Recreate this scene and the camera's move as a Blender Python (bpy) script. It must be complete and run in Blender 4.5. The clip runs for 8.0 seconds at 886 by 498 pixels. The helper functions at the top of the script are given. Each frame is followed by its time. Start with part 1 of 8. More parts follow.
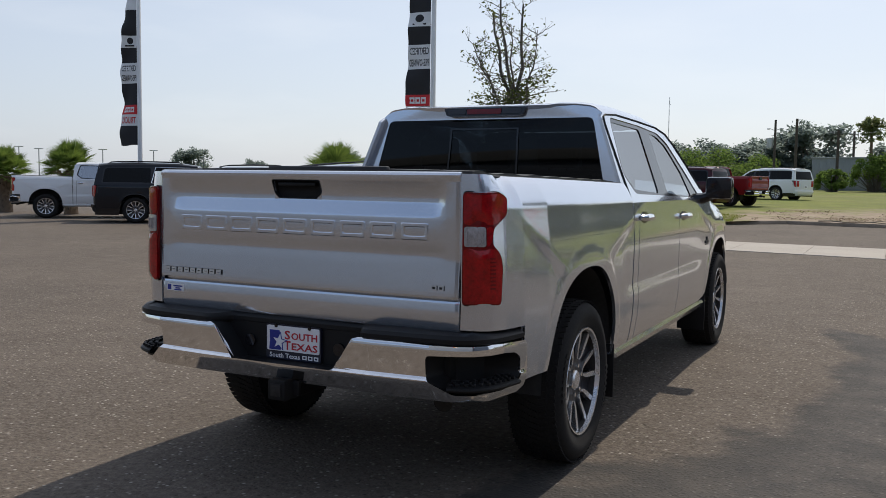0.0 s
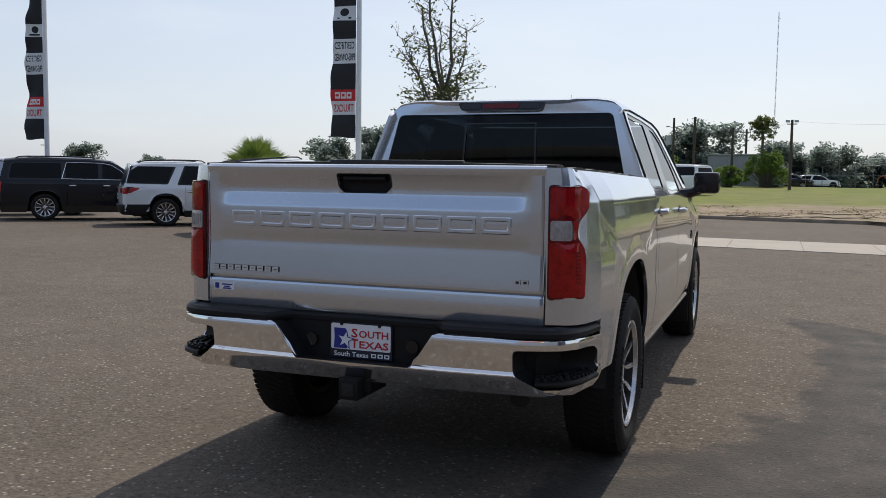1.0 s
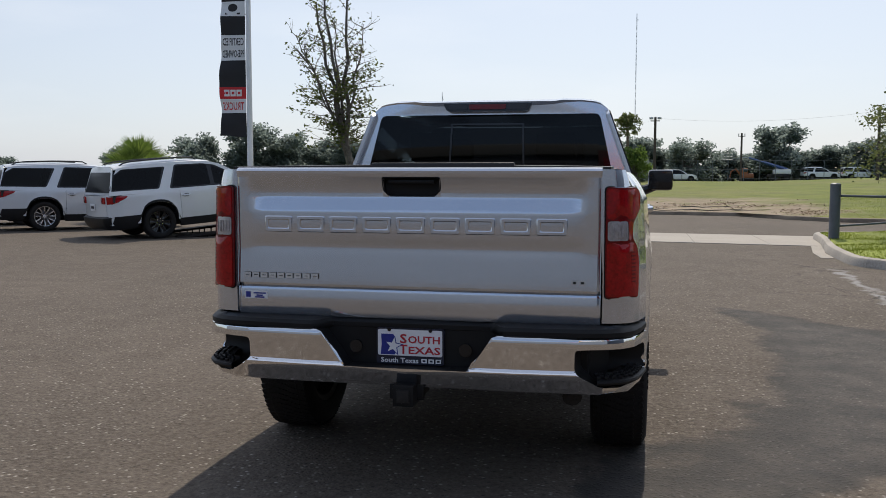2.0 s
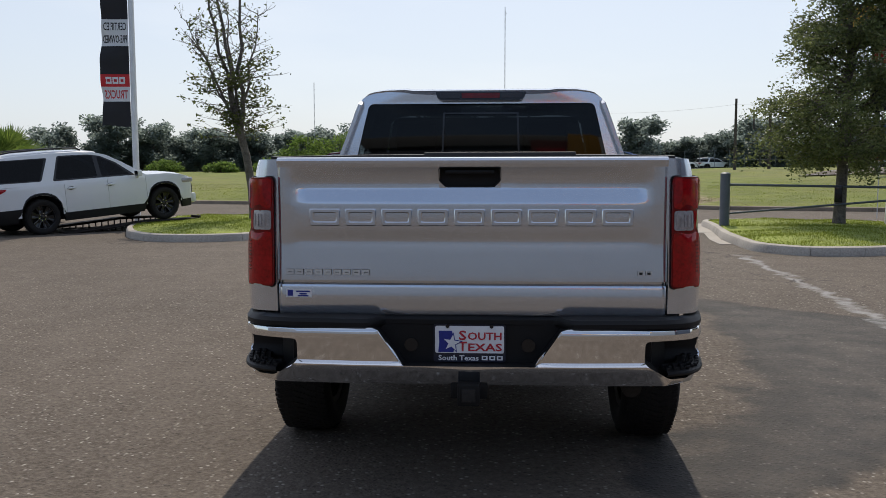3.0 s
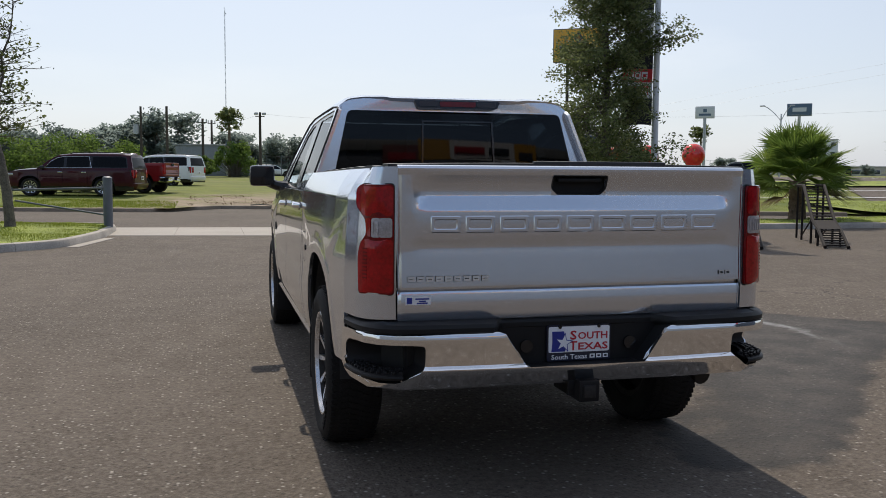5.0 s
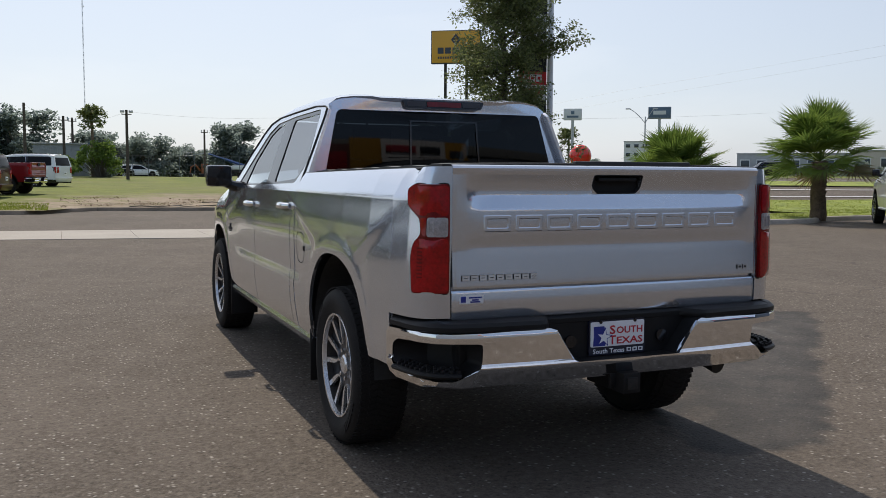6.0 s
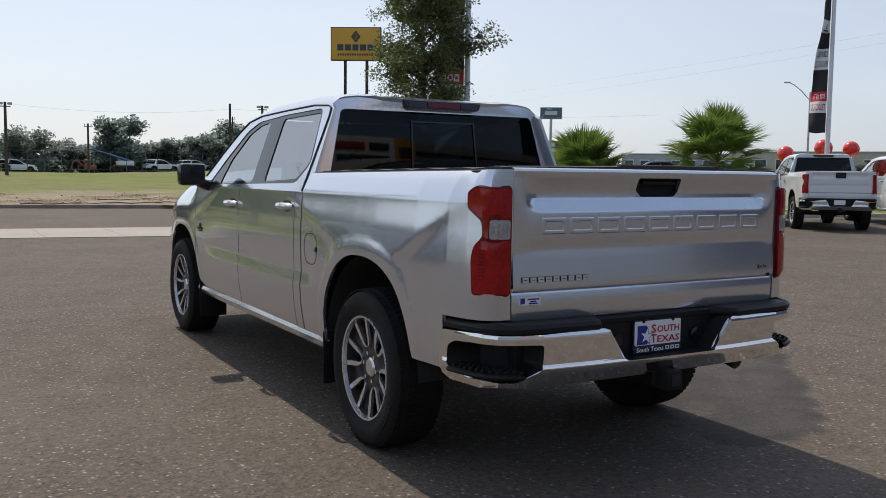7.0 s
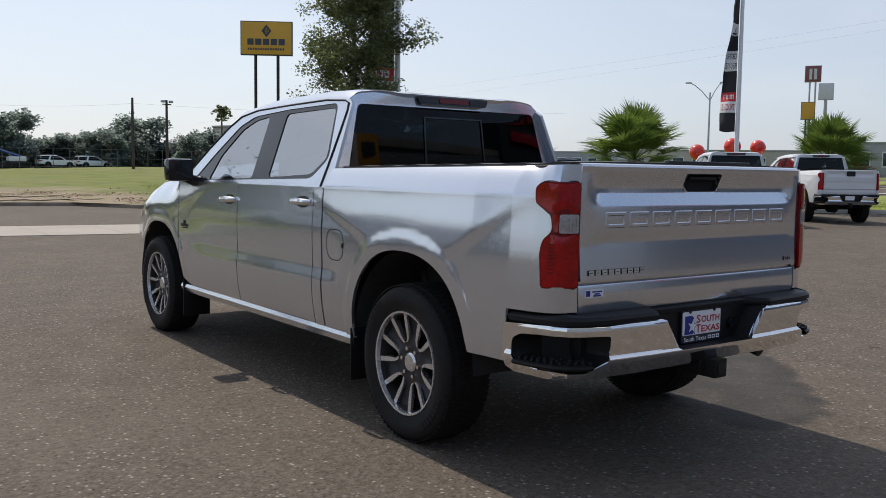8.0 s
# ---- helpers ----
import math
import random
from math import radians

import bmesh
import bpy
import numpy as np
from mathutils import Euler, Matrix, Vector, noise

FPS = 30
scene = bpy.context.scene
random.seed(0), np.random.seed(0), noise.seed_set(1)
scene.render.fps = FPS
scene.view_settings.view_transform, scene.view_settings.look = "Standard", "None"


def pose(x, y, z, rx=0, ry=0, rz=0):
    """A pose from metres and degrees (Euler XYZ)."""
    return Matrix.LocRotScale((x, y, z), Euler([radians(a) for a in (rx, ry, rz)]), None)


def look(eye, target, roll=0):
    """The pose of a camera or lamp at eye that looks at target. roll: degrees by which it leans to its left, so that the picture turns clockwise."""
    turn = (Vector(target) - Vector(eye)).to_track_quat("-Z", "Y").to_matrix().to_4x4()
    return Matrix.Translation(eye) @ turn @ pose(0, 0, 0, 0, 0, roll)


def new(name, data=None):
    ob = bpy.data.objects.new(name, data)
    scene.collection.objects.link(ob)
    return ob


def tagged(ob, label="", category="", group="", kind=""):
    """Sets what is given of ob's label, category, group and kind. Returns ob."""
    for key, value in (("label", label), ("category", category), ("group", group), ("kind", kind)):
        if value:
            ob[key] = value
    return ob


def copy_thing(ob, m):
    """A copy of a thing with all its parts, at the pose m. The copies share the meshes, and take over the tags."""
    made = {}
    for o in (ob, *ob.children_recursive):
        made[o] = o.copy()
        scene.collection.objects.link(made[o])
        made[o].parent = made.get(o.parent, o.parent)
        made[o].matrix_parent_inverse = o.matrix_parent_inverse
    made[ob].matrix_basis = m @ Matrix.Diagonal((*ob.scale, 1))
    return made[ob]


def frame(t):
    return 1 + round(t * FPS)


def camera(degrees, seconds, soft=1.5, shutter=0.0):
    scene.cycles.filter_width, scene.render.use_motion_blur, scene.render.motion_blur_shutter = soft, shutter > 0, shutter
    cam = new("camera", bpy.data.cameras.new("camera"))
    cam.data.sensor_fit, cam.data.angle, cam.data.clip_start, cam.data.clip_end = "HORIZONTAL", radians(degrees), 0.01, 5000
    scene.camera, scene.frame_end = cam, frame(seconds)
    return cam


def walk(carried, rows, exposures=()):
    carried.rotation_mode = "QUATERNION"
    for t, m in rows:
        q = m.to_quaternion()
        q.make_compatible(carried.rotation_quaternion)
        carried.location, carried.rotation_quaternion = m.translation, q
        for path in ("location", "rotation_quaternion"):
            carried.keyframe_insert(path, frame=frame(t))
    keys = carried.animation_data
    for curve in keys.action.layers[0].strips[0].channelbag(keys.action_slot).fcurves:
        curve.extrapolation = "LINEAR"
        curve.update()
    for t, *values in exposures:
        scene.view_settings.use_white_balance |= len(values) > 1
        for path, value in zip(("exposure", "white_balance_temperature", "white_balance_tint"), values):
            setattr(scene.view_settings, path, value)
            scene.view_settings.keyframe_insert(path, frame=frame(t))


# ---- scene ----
cam = camera(53.0, 8.0, soft=0.75)
PATH = [
    (0, (2.34, -4.293, 1.39), (1.438, -2.514, 1.24), 0.8),
    (0.5, (2.019, -4.373, 1.404), (1.158, -2.575, 1.246), 0.6),
    (1, (1.655, -4.555, 1.372), (0.956, -2.687, 1.216), 0.8),
    (1.2, (1.547, -4.646, 1.361), (0.891, -2.763, 1.214), 0.6),
    (2.5, (0.491, -4.762, 1.402), (0.23, -2.787, 1.227), -0.0),
    (3, (0.123, -4.718, 1.383), (-0.005, -2.73, 1.204), -0.1),
    (3.5, (-0.296, -4.736, 1.377), (-0.231, -2.745, 1.207), 0.6),
    (4, (-0.726, -4.77, 1.391), (-0.526, -2.788, 1.213), 0.9),
    (4.5, (-1.114, -4.679, 1.401), (-0.799, -2.712, 1.218), 0.6),
    (4.7, (-1.29, -4.684, 1.394), (-0.89, -2.732, 1.218), 0.5),
    (5.8, (-2.092, -4.477, 1.392), (-1.387, -2.613, 1.227), 0.2),
    (6, (-2.255, -4.443, 1.387), (-1.477, -2.608, 1.222), 0.3),
    (6.5, (-2.628, -4.353, 1.406), (-1.724, -2.578, 1.236), 0.5),
    (7, (-2.892, -4.137, 1.401), (-1.893, -2.412, 1.233), 0.7),
    (7.5, (-3.238, -3.961, 1.389), (-2.137, -2.3, 1.223), 0.9),
    (8, (-3.492, -3.784, 1.384), (-2.312, -2.178, 1.212), 0.8),
]
walk(cam, [(t, look(eye, target, roll)) for t, eye, target, roll in PATH])

# ---- world, sun, exposure ----
SUN_EL, SUN_AZ = 52.0, 2.5      # degrees up, and clockwise from +y
scene.view_settings.exposure = 0.0

world = bpy.data.worlds.new("sky")
scene.world = world
world.use_nodes = True
wn, wl = world.node_tree.nodes, world.node_tree.links
wbg = wn["Background"]
sky = wn.new("ShaderNodeTexSky")
sky.sky_type = "NISHITA"
sky.sun_disc = False
sky.sun_elevation, sky.sun_rotation = radians(SUN_EL), radians(SUN_AZ)
sky.air_density, sky.dust_density, sky.ozone_density = 1.0, 1.5, 2.0
wco = wn.new("ShaderNodeTexCoord")
wmap = wn.new("ShaderNodeMapping")
wmap.inputs["Scale"].default_value = (1.6, 1.6, 6.0)
wl.new(wco.outputs["Generated"], wmap.inputs["Vector"])
wno = wn.new("ShaderNodeTexNoise")
wno.inputs["Scale"].default_value, wno.inputs["Detail"].default_value = 2.3, 7.0
wl.new(wmap.outputs["Vector"], wno.inputs["Vector"])
wra = wn.new("ShaderNodeValToRGB")
wra.color_ramp.elements[0].position, wra.color_ramp.elements[1].position = 0.5, 0.8
wra.color_ramp.elements[1].color = (0.22, 0.22, 0.22, 1)
wl.new(wno.outputs["Fac"], wra.inputs["Fac"])
wmix = wn.new("ShaderNodeMix")
wmix.data_type = "RGBA"
wmix.inputs["B"].default_value = (6.9, 7.0, 7.1, 1)
wl.new(wra.outputs["Color"], wmix.inputs["Factor"])
haze = wn.new("ShaderNodeMix")
haze.data_type = "RGBA"
wsep = wn.new("ShaderNodeSeparateXYZ")
wl.new(wco.outputs["Generated"], wsep.inputs[0])
wlow = wn.new("ShaderNodeMapRange")
wlow.interpolation_type = "SMOOTHSTEP"
for key, val in (("From Min", 0.0), ("From Max", 0.85), ("To Min", 0.72), ("To Max", 0.74)):
    wlow.inputs[key].default_value = val
wl.new(wsep.outputs["Z"], wlow.inputs["Value"])
wnorth = wn.new("ShaderNodeMapRange")
for key, val in (("From Min", -0.7), ("From Max", 0.3), ("To Min", 0.22), ("To Max", 1.0)):
    wnorth.inputs[key].default_value = val
wl.new(wsep.outputs["Y"], wnorth.inputs["Value"])
whz = wn.new("ShaderNodeMath")
whz.operation = "MULTIPLY"
wl.new(wlow.outputs["Result"], whz.inputs[0])
wl.new(wnorth.outputs["Result"], whz.inputs[1])
wl.new(whz.outputs[0], haze.inputs["Factor"])
wsun = wn.new("ShaderNodeMapRange")
wsun.interpolation_type = "SMOOTHSTEP"
wsun.inputs["From Min"].default_value, wsun.inputs["From Max"].default_value = 0.42, 1.0
wl.new(wsep.outputs["Y"], wsun.inputs["Value"])
wglow = wn.new("ShaderNodeMix")
wglow.data_type = "RGBA"
wglow.inputs["A"].default_value, wglow.inputs["B"].default_value = (3.9, 4.25, 4.95, 1), (4.7, 5.05, 5.65, 1)
wl.new(wsun.outputs["Result"], wglow.inputs["Factor"])
wl.new(wglow.outputs["Result"], haze.inputs["B"])
wl.new(sky.outputs["Color"], haze.inputs["A"])
wl.new(haze.outputs["Result"], wmix.inputs["A"])
wl.new(wmix.outputs["Result"], wbg.inputs["Color"])
wbg.inputs["Strength"].default_value = 0.15

sun = new("sun", bpy.data.lights.new("sun", "SUN"))
sun.data.energy, sun.data.angle, sun.data.color = 3.25, radians(0.6), (1.0, 0.905, 0.775)
sa, se = radians(SUN_AZ), radians(SUN_EL)
sun.matrix_world = look((0, 0, 30), (-30 * math.sin(sa) * math.cos(se), -30 * math.cos(sa) * math.cos(se), 30 - 30 * math.sin(se)))


# ---- materials ----
def mat(name, base, rough=0.5, metal=0.0, vary=0.12, scale=4.0, fine=60.0, bump=0.1, dist=0.003, coat=0.0, tint=None, rvary=0.1, spec=0.5):
    """A surface with colour variation at two scales, uneven gloss and a fine relief."""
    m = bpy.data.materials.new(name)
    m.use_nodes = True
    n, l = m.node_tree.nodes, m.node_tree.links
    p = n["Principled BSDF"]
    co = n.new("ShaderNodeTexCoord")
    a, b = n.new("ShaderNodeTexNoise"), n.new("ShaderNodeTexNoise")
    a.inputs["Scale"].default_value, a.inputs["Detail"].default_value = scale, 5.0
    b.inputs["Scale"].default_value, b.inputs["Detail"].default_value = fine, 3.0
    l.new(co.outputs["Object"], a.inputs["Vector"])
    l.new(co.outputs["Object"], b.inputs["Vector"])
    add = n.new("ShaderNodeMath")
    add.operation = "ADD"
    l.new(a.outputs["Fac"], add.inputs[0])
    l.new(b.outputs["Fac"], add.inputs[1])
    ra = n.new("ShaderNodeMapRange")
    ra.inputs["From Min"].default_value, ra.inputs["From Max"].default_value = 0.65, 1.35
    l.new(add.outputs[0], ra.inputs["Value"])
    mx = n.new("ShaderNodeMix")
    mx.data_type = "RGBA"
    lo = [c * (1 - vary) for c in base]
    hi = [min(1, c * (1 + vary)) for c in (tint or base)]
    mx.inputs["A"].default_value, mx.inputs["B"].default_value = (*lo, 1), (*hi, 1)
    l.new(ra.outputs["Result"], mx.inputs["Factor"])
    l.new(mx.outputs["Result"], p.inputs["Base Color"])
    rr = n.new("ShaderNodeMapRange")
    rr.inputs["To Min"].default_value, rr.inputs["To Max"].default_value = max(0.0, rough * (1 - rvary)), min(1.0, rough * (1 + rvary))
    l.new(a.outputs["Fac"], rr.inputs["Value"])
    l.new(rr.outputs["Result"], p.inputs["Roughness"])
    p.inputs["Metallic"].default_value = metal
    p.inputs["Coat Weight"].default_value = coat
    p.inputs["Coat Roughness"].default_value = 0.04
    p.inputs["Specular IOR Level"].default_value = spec
    if bump:
        bu = n.new("ShaderNodeBump")
        bu.inputs["Strength"].default_value, bu.inputs["Distance"].default_value = bump, dist
        l.new(b.outputs["Fac"], bu.inputs["Height"])
        l.new(bu.outputs["Normal"], p.inputs["Normal"])
    return m


def glass(name, tint, clear, gloss=0.02, ior=1.42):
    """Window glass: tinted see-through body with a mirror-like skin."""
    m = bpy.data.materials.new(name)
    m.use_nodes = True
    n, l = m.node_tree.nodes, m.node_tree.links
    out = n["Material Output"]
    n.remove(n["Principled BSDF"])
    tr, di, gl = n.new("ShaderNodeBsdfTransparent"), n.new("ShaderNodeBsdfDiffuse"), n.new("ShaderNodeBsdfGlossy")
    tr.inputs["Color"].default_value = (*clear, 1)
    di.inputs["Color"].default_value = (*tint, 1)
    gl.inputs["Roughness"].default_value = gloss
    base, skin = n.new("ShaderNodeMixShader"), n.new("ShaderNodeMixShader")
    base.inputs["Fac"].default_value = 0.1
    l.new(tr.outputs[0], base.inputs[1])
    l.new(di.outputs[0], base.inputs[2])
    fr = n.new("ShaderNodeFresnel")
    fr.inputs["IOR"].default_value = ior
    l.new(fr.outputs[0], skin.inputs["Fac"])
    l.new(base.outputs[0], skin.inputs[1])
    l.new(gl.outputs[0], skin.inputs[2])
    l.new(skin.outputs[0], out.inputs["Surface"])
    return m


def car_paint(name, base, metal, rough, flake=0.06, spec=0.5, coat=1.0):
    """Clear-coated body paint with metal flake and faint orange peel."""
    m = mat(name, base, rough, metal, vary=0.03, scale=1.2, fine=900.0, bump=0.0, coat=coat, rvary=0.15, spec=spec)
    n, l = m.node_tree.nodes, m.node_tree.links
    p = n["Principled BSDF"]
    co = n.new("ShaderNodeTexCoord")
    v = n.new("ShaderNodeTexNoise")
    v.inputs["Scale"].default_value, v.inputs["Detail"].default_value = 1400.0, 1.0
    l.new(co.outputs["Object"], v.inputs["Vector"])
    bu = n.new("ShaderNodeBump")
    bu.inputs["Strength"].default_value, bu.inputs["Distance"].default_value = flake, 0.0006
    l.new(v.outputs["Fac"], bu.inputs["Height"])
    l.new(bu.outputs["Normal"], p.inputs["Normal"])
    pe = n.new("ShaderNodeTexNoise")
    pe.inputs["Scale"].default_value = 90.0
    l.new(co.outputs["Object"], pe.inputs["Vector"])
    b2 = n.new("ShaderNodeBump")
    b2.inputs["Strength"].default_value, b2.inputs["Distance"].default_value = 0.03, 0.001
    l.new(pe.outputs["Fac"], b2.inputs["Height"])
    l.new(b2.outputs["Normal"], p.inputs["Coat Normal"])
    return m


SILVER = car_paint("silver_metallic_paint", (0.675, 0.71, 0.775), 0.86, 0.17, 0.05)
WHITE = car_paint("white_paint", (0.74, 0.75, 0.76), 0.0, 0.32, 0.0)
PEARL = car_paint("pearl_white_paint", (0.62, 0.64, 0.67), 0.15, 0.32, 0.0)
NIGHT = car_paint("dark_blue_grey_paint", (0.006, 0.007, 0.011), 0.0, 0.3, 0.05, 0.1, 0.6)
MAROON = car_paint("maroon_paint", (0.045, 0.004, 0.009), 0.0, 0.3, 0.05, 0.1, 0.5)
RED = car_paint("red_paint", (0.20, 0.012, 0.014), 0.0, 0.3, 0.05, 0.15, 0.5)
CHROME = mat("chrome", (0.86, 0.86, 0.87), 0.06, 1.0, vary=0.03, scale=2.0, bump=0.02, dist=0.001, rvary=0.5)
PLASTIC = mat("black_moulded_plastic", (0.011, 0.011, 0.012), 0.5, vary=0.25, fine=300.0, bump=0.25, dist=0.001, spec=0.25)
DARKGLASS = mat("dark_rear_glass", (0.006, 0.007, 0.009), 0.3, vary=0.1, bump=0.0, spec=0.08)
GLOSSBLACK = mat("gloss_black", (0.012, 0.012, 0.014), 0.12, vary=0.1, bump=0.0)
LINER = mat("wheel_well_black", (0.03, 0.03, 0.03), 0.85, vary=0.3, fine=40.0, bump=0.4)
RUBBER = mat("tyre_rubber", (0.011, 0.011, 0.011), 0.8, vary=0.25, scale=6.0, fine=120.0, bump=0.25, tint=(0.02, 0.018, 0.017), spec=0.25)
ALLOY = mat("machined_alloy", (0.74, 0.74, 0.75), 0.27, 0.85, vary=0.06, bump=0.02)
ALLOYGREY = mat("painted_alloy_grey", (0.055, 0.055, 0.06), 0.3, 0.6, vary=0.1, bump=0.03)
STEELDARK = mat("dull_chassis_steel", (0.018, 0.018, 0.018), 0.7, 0.2, vary=0.3, bump=0.3, tint=(0.032, 0.027, 0.024))
GALV = mat("galvanised_steel", (0.42, 0.43, 0.44), 0.45, 0.7, vary=0.15, scale=8.0, fine=40.0, bump=0.05)
POLEWHITE = mat("white_painted_steel", (0.72, 0.73, 0.74), 0.4, vary=0.08, bump=0.05)
POSTGREY = mat("blue_grey_painted_steel", (0.10, 0.115, 0.135), 0.5, vary=0.2, scale=6.0, bump=0.1)
TINT = glass("privacy_glass", (0.001, 0.002, 0.003), (0.020, 0.028, 0.036), ior=1.34)
SIDEGLASS = glass("tinted_side_glass", (0.006, 0.007, 0.008), (0.62, 0.72, 0.82), ior=8.0)
WINDSCREEN = glass("windscreen_glass", (0.01, 0.012, 0.012), (0.72, 0.78, 0.76))
LENSRED = mat("red_lamp_lens", (0.34, 0.002, 0.004), 0.06, vary=0.4, scale=22.0, fine=90.0, bump=0.05, dist=0.001, spec=0.4, coat=0.25)
LENSDEEP = mat("deep_red_lamp_lens", (0.17, 0.003, 0.005), 0.08, vary=0.3, scale=20.0, bump=0.05, spec=0.4)
LENSCLEAR = mat("clear_lamp_lens", (0.42, 0.40, 0.41), 0.12, 0.3, vary=0.3, scale=60.0, fine=200.0, bump=0.4, coat=1.0)
TONNEAU = mat("black_vinyl_cover", (0.015, 0.016, 0.02), 0.45, vary=0.15, scale=8.0, fine=200.0, bump=0.15)
SEATGREY = mat("dark_seat_cloth", (0.03, 0.03, 0.033), 0.9, vary=0.2, fine=300.0, bump=0.2)
DIRTGAP = mat("panel_gap_black", (0.008, 0.008, 0.009), 0.8, vary=0.2, bump=0.0)
PLATEWHITE = mat("plate_white", (0.88, 0.88, 0.90), 0.35, vary=0.03, bump=0.03)
PLATEBLUE = mat("plate_blue", (0.02, 0.035, 0.28), 0.35, vary=0.1, bump=0.02)
PLATERED = mat("plate_red", (0.52, 0.02, 0.04), 0.35, vary=0.1, bump=0.02)
PLATENAVY = mat("plate_navy_frame", (0.01, 0.012, 0.03), 0.3, vary=0.1, bump=0.02)
CLOTHBLACK = mat("black_banner_cloth", (0.022, 0.022, 0.025), 0.85, vary=0.2, fine=200.0, bump=0.2)
CLOTHWHITE = mat("white_banner_cloth", (0.70, 0.70, 0.70), 0.85, vary=0.08, fine=200.0, bump=0.2)
CLOTHRED = mat("red_banner_cloth", (0.55, 0.03, 0.035), 0.85, vary=0.12, fine=200.0, bump=0.2)
BALLOON = mat("red_balloon_vinyl", (0.75, 0.035, 0.02), 0.22, vary=0.1, bump=0.0, coat=0.5)
FIELDKERB = mat("dusty_kerb_concrete", (0.17, 0.135, 0.10), 0.9, vary=0.35, scale=1.5, fine=40.0, bump=0.4, dist=0.006, tint=(0.25, 0.20, 0.15))
KERB = mat("kerb_concrete", (0.33, 0.30, 0.26), 0.9, vary=0.18, scale=1.4, fine=35.0, bump=0.3, dist=0.005, tint=(0.43, 0.39, 0.34))
CONCRETE = mat("apron_concrete", (0.36, 0.325, 0.28), 0.85, vary=0.16, scale=0.7, fine=30.0, bump=0.25, dist=0.004)
DRUM = mat("painted_concrete", (0.58, 0.58, 0.57), 0.8, vary=0.15, scale=3.0, bump=0.3)
BARK = mat("bark", (0.07, 0.06, 0.05), 0.9, vary=0.35, scale=9.0, fine=40.0, bump=0.8, dist=0.012, tint=(0.15, 0.13, 0.11))
PALMBARK = mat("palm_trunk", (0.09, 0.065, 0.045), 0.95, vary=0.4, scale=8.0, fine=35.0, bump=0.9, dist=0.02, tint=(0.17, 0.12, 0.08))
WOODPOLE = mat("weathered_wood_pole", (0.07, 0.055, 0.045), 0.9, vary=0.3, scale=5.0, bump=0.4)
RAMPSTEEL = mat("brown_black_ramp_steel", (0.012, 0.010, 0.009), 0.7, 0.0, vary=0.3, bump=0.2, tint=(0.022, 0.016, 0.013), spec=0.25)
SHEETMETAL = mat("grey_sheet_metal", (0.30, 0.31, 0.31), 0.5, 0.2, vary=0.12, scale=1.0, bump=0.05)
ROOFBLUE = mat("blue_roof", (0.04, 0.09, 0.22), 0.5, vary=0.15, bump=0.1)
SHOWROOM = mat("grey_showroom_wall", (0.15, 0.18, 0.23), 0.6, vary=0.2, scale=0.3, bump=0.1)
BUILDTAN = mat("tan_stucco", (0.45, 0.41, 0.36), 0.85, vary=0.1, scale=0.4, bump=0.1)
BUILDWHITE = mat("white_stucco", (0.62, 0.63, 0.63), 0.8, vary=0.1, scale=0.4, bump=0.1)
BUILDGLASS = mat("dark_building_glass", (0.03, 0.04, 0.05), 0.15, vary=0.2, bump=0.0)
SIGNYELLOW = mat("yellow_sign_face", (0.62, 0.33, 0.03), 0.4, vary=0.08, scale=0.8, bump=0.02)
SIGNDARK = mat("dark_sign_face", (0.03, 0.04, 0.06), 0.4, vary=0.1, bump=0.02)
SIGNBLUE = mat("blue_grey_sign_face", (0.08, 0.13, 0.20), 0.4, vary=0.1, bump=0.02)
SIGNRED = mat("dull_red_sign_face", (0.22, 0.07, 0.07), 0.4, vary=0.1, bump=0.02)
SIGNWHITE = mat("white_sign_face", (0.6, 0.62, 0.64), 0.4, vary=0.08, bump=0.02)
LIFTBLUE = mat("blue_machine_paint", (0.035, 0.08, 0.22), 0.4, vary=0.15, bump=0.05)
MACHINEORANGE = mat("orange_machine_paint", (0.30, 0.10, 0.04), 0.5, vary=0.2, bump=0.05)


def leaf_mat(name, dark, light, rough=0.55, through_light=0.35):
    """Leaves: every leaf its own green, some light passing through."""
    m = bpy.data.materials.new(name)
    m.use_nodes = True
    n, l = m.node_tree.nodes, m.node_tree.links
    p = n["Principled BSDF"]
    g = n.new("ShaderNodeNewGeometry")
    mx = n.new("ShaderNodeMix")
    mx.data_type = "RGBA"
    mx.inputs["A"].default_value, mx.inputs["B"].default_value = (*dark, 1), (*light, 1)
    l.new(g.outputs["Random Per Island"], mx.inputs["Factor"])
    l.new(mx.outputs["Result"], p.inputs["Base Color"])
    p.inputs["Roughness"].default_value = rough
    p.inputs["Specular IOR Level"].default_value = 0.3
    tl = n.new("ShaderNodeBsdfTranslucent")
    l.new(mx.outputs["Result"], tl.inputs["Color"])
    ms = n.new("ShaderNodeMixShader")
    ms.inputs["Fac"].default_value = through_light
    l.new(p.outputs[0], ms.inputs[1])
    l.new(tl.outputs[0], ms.inputs[2])
    l.new(ms.outputs[0], n["Material Output"].inputs["Surface"])
    return m


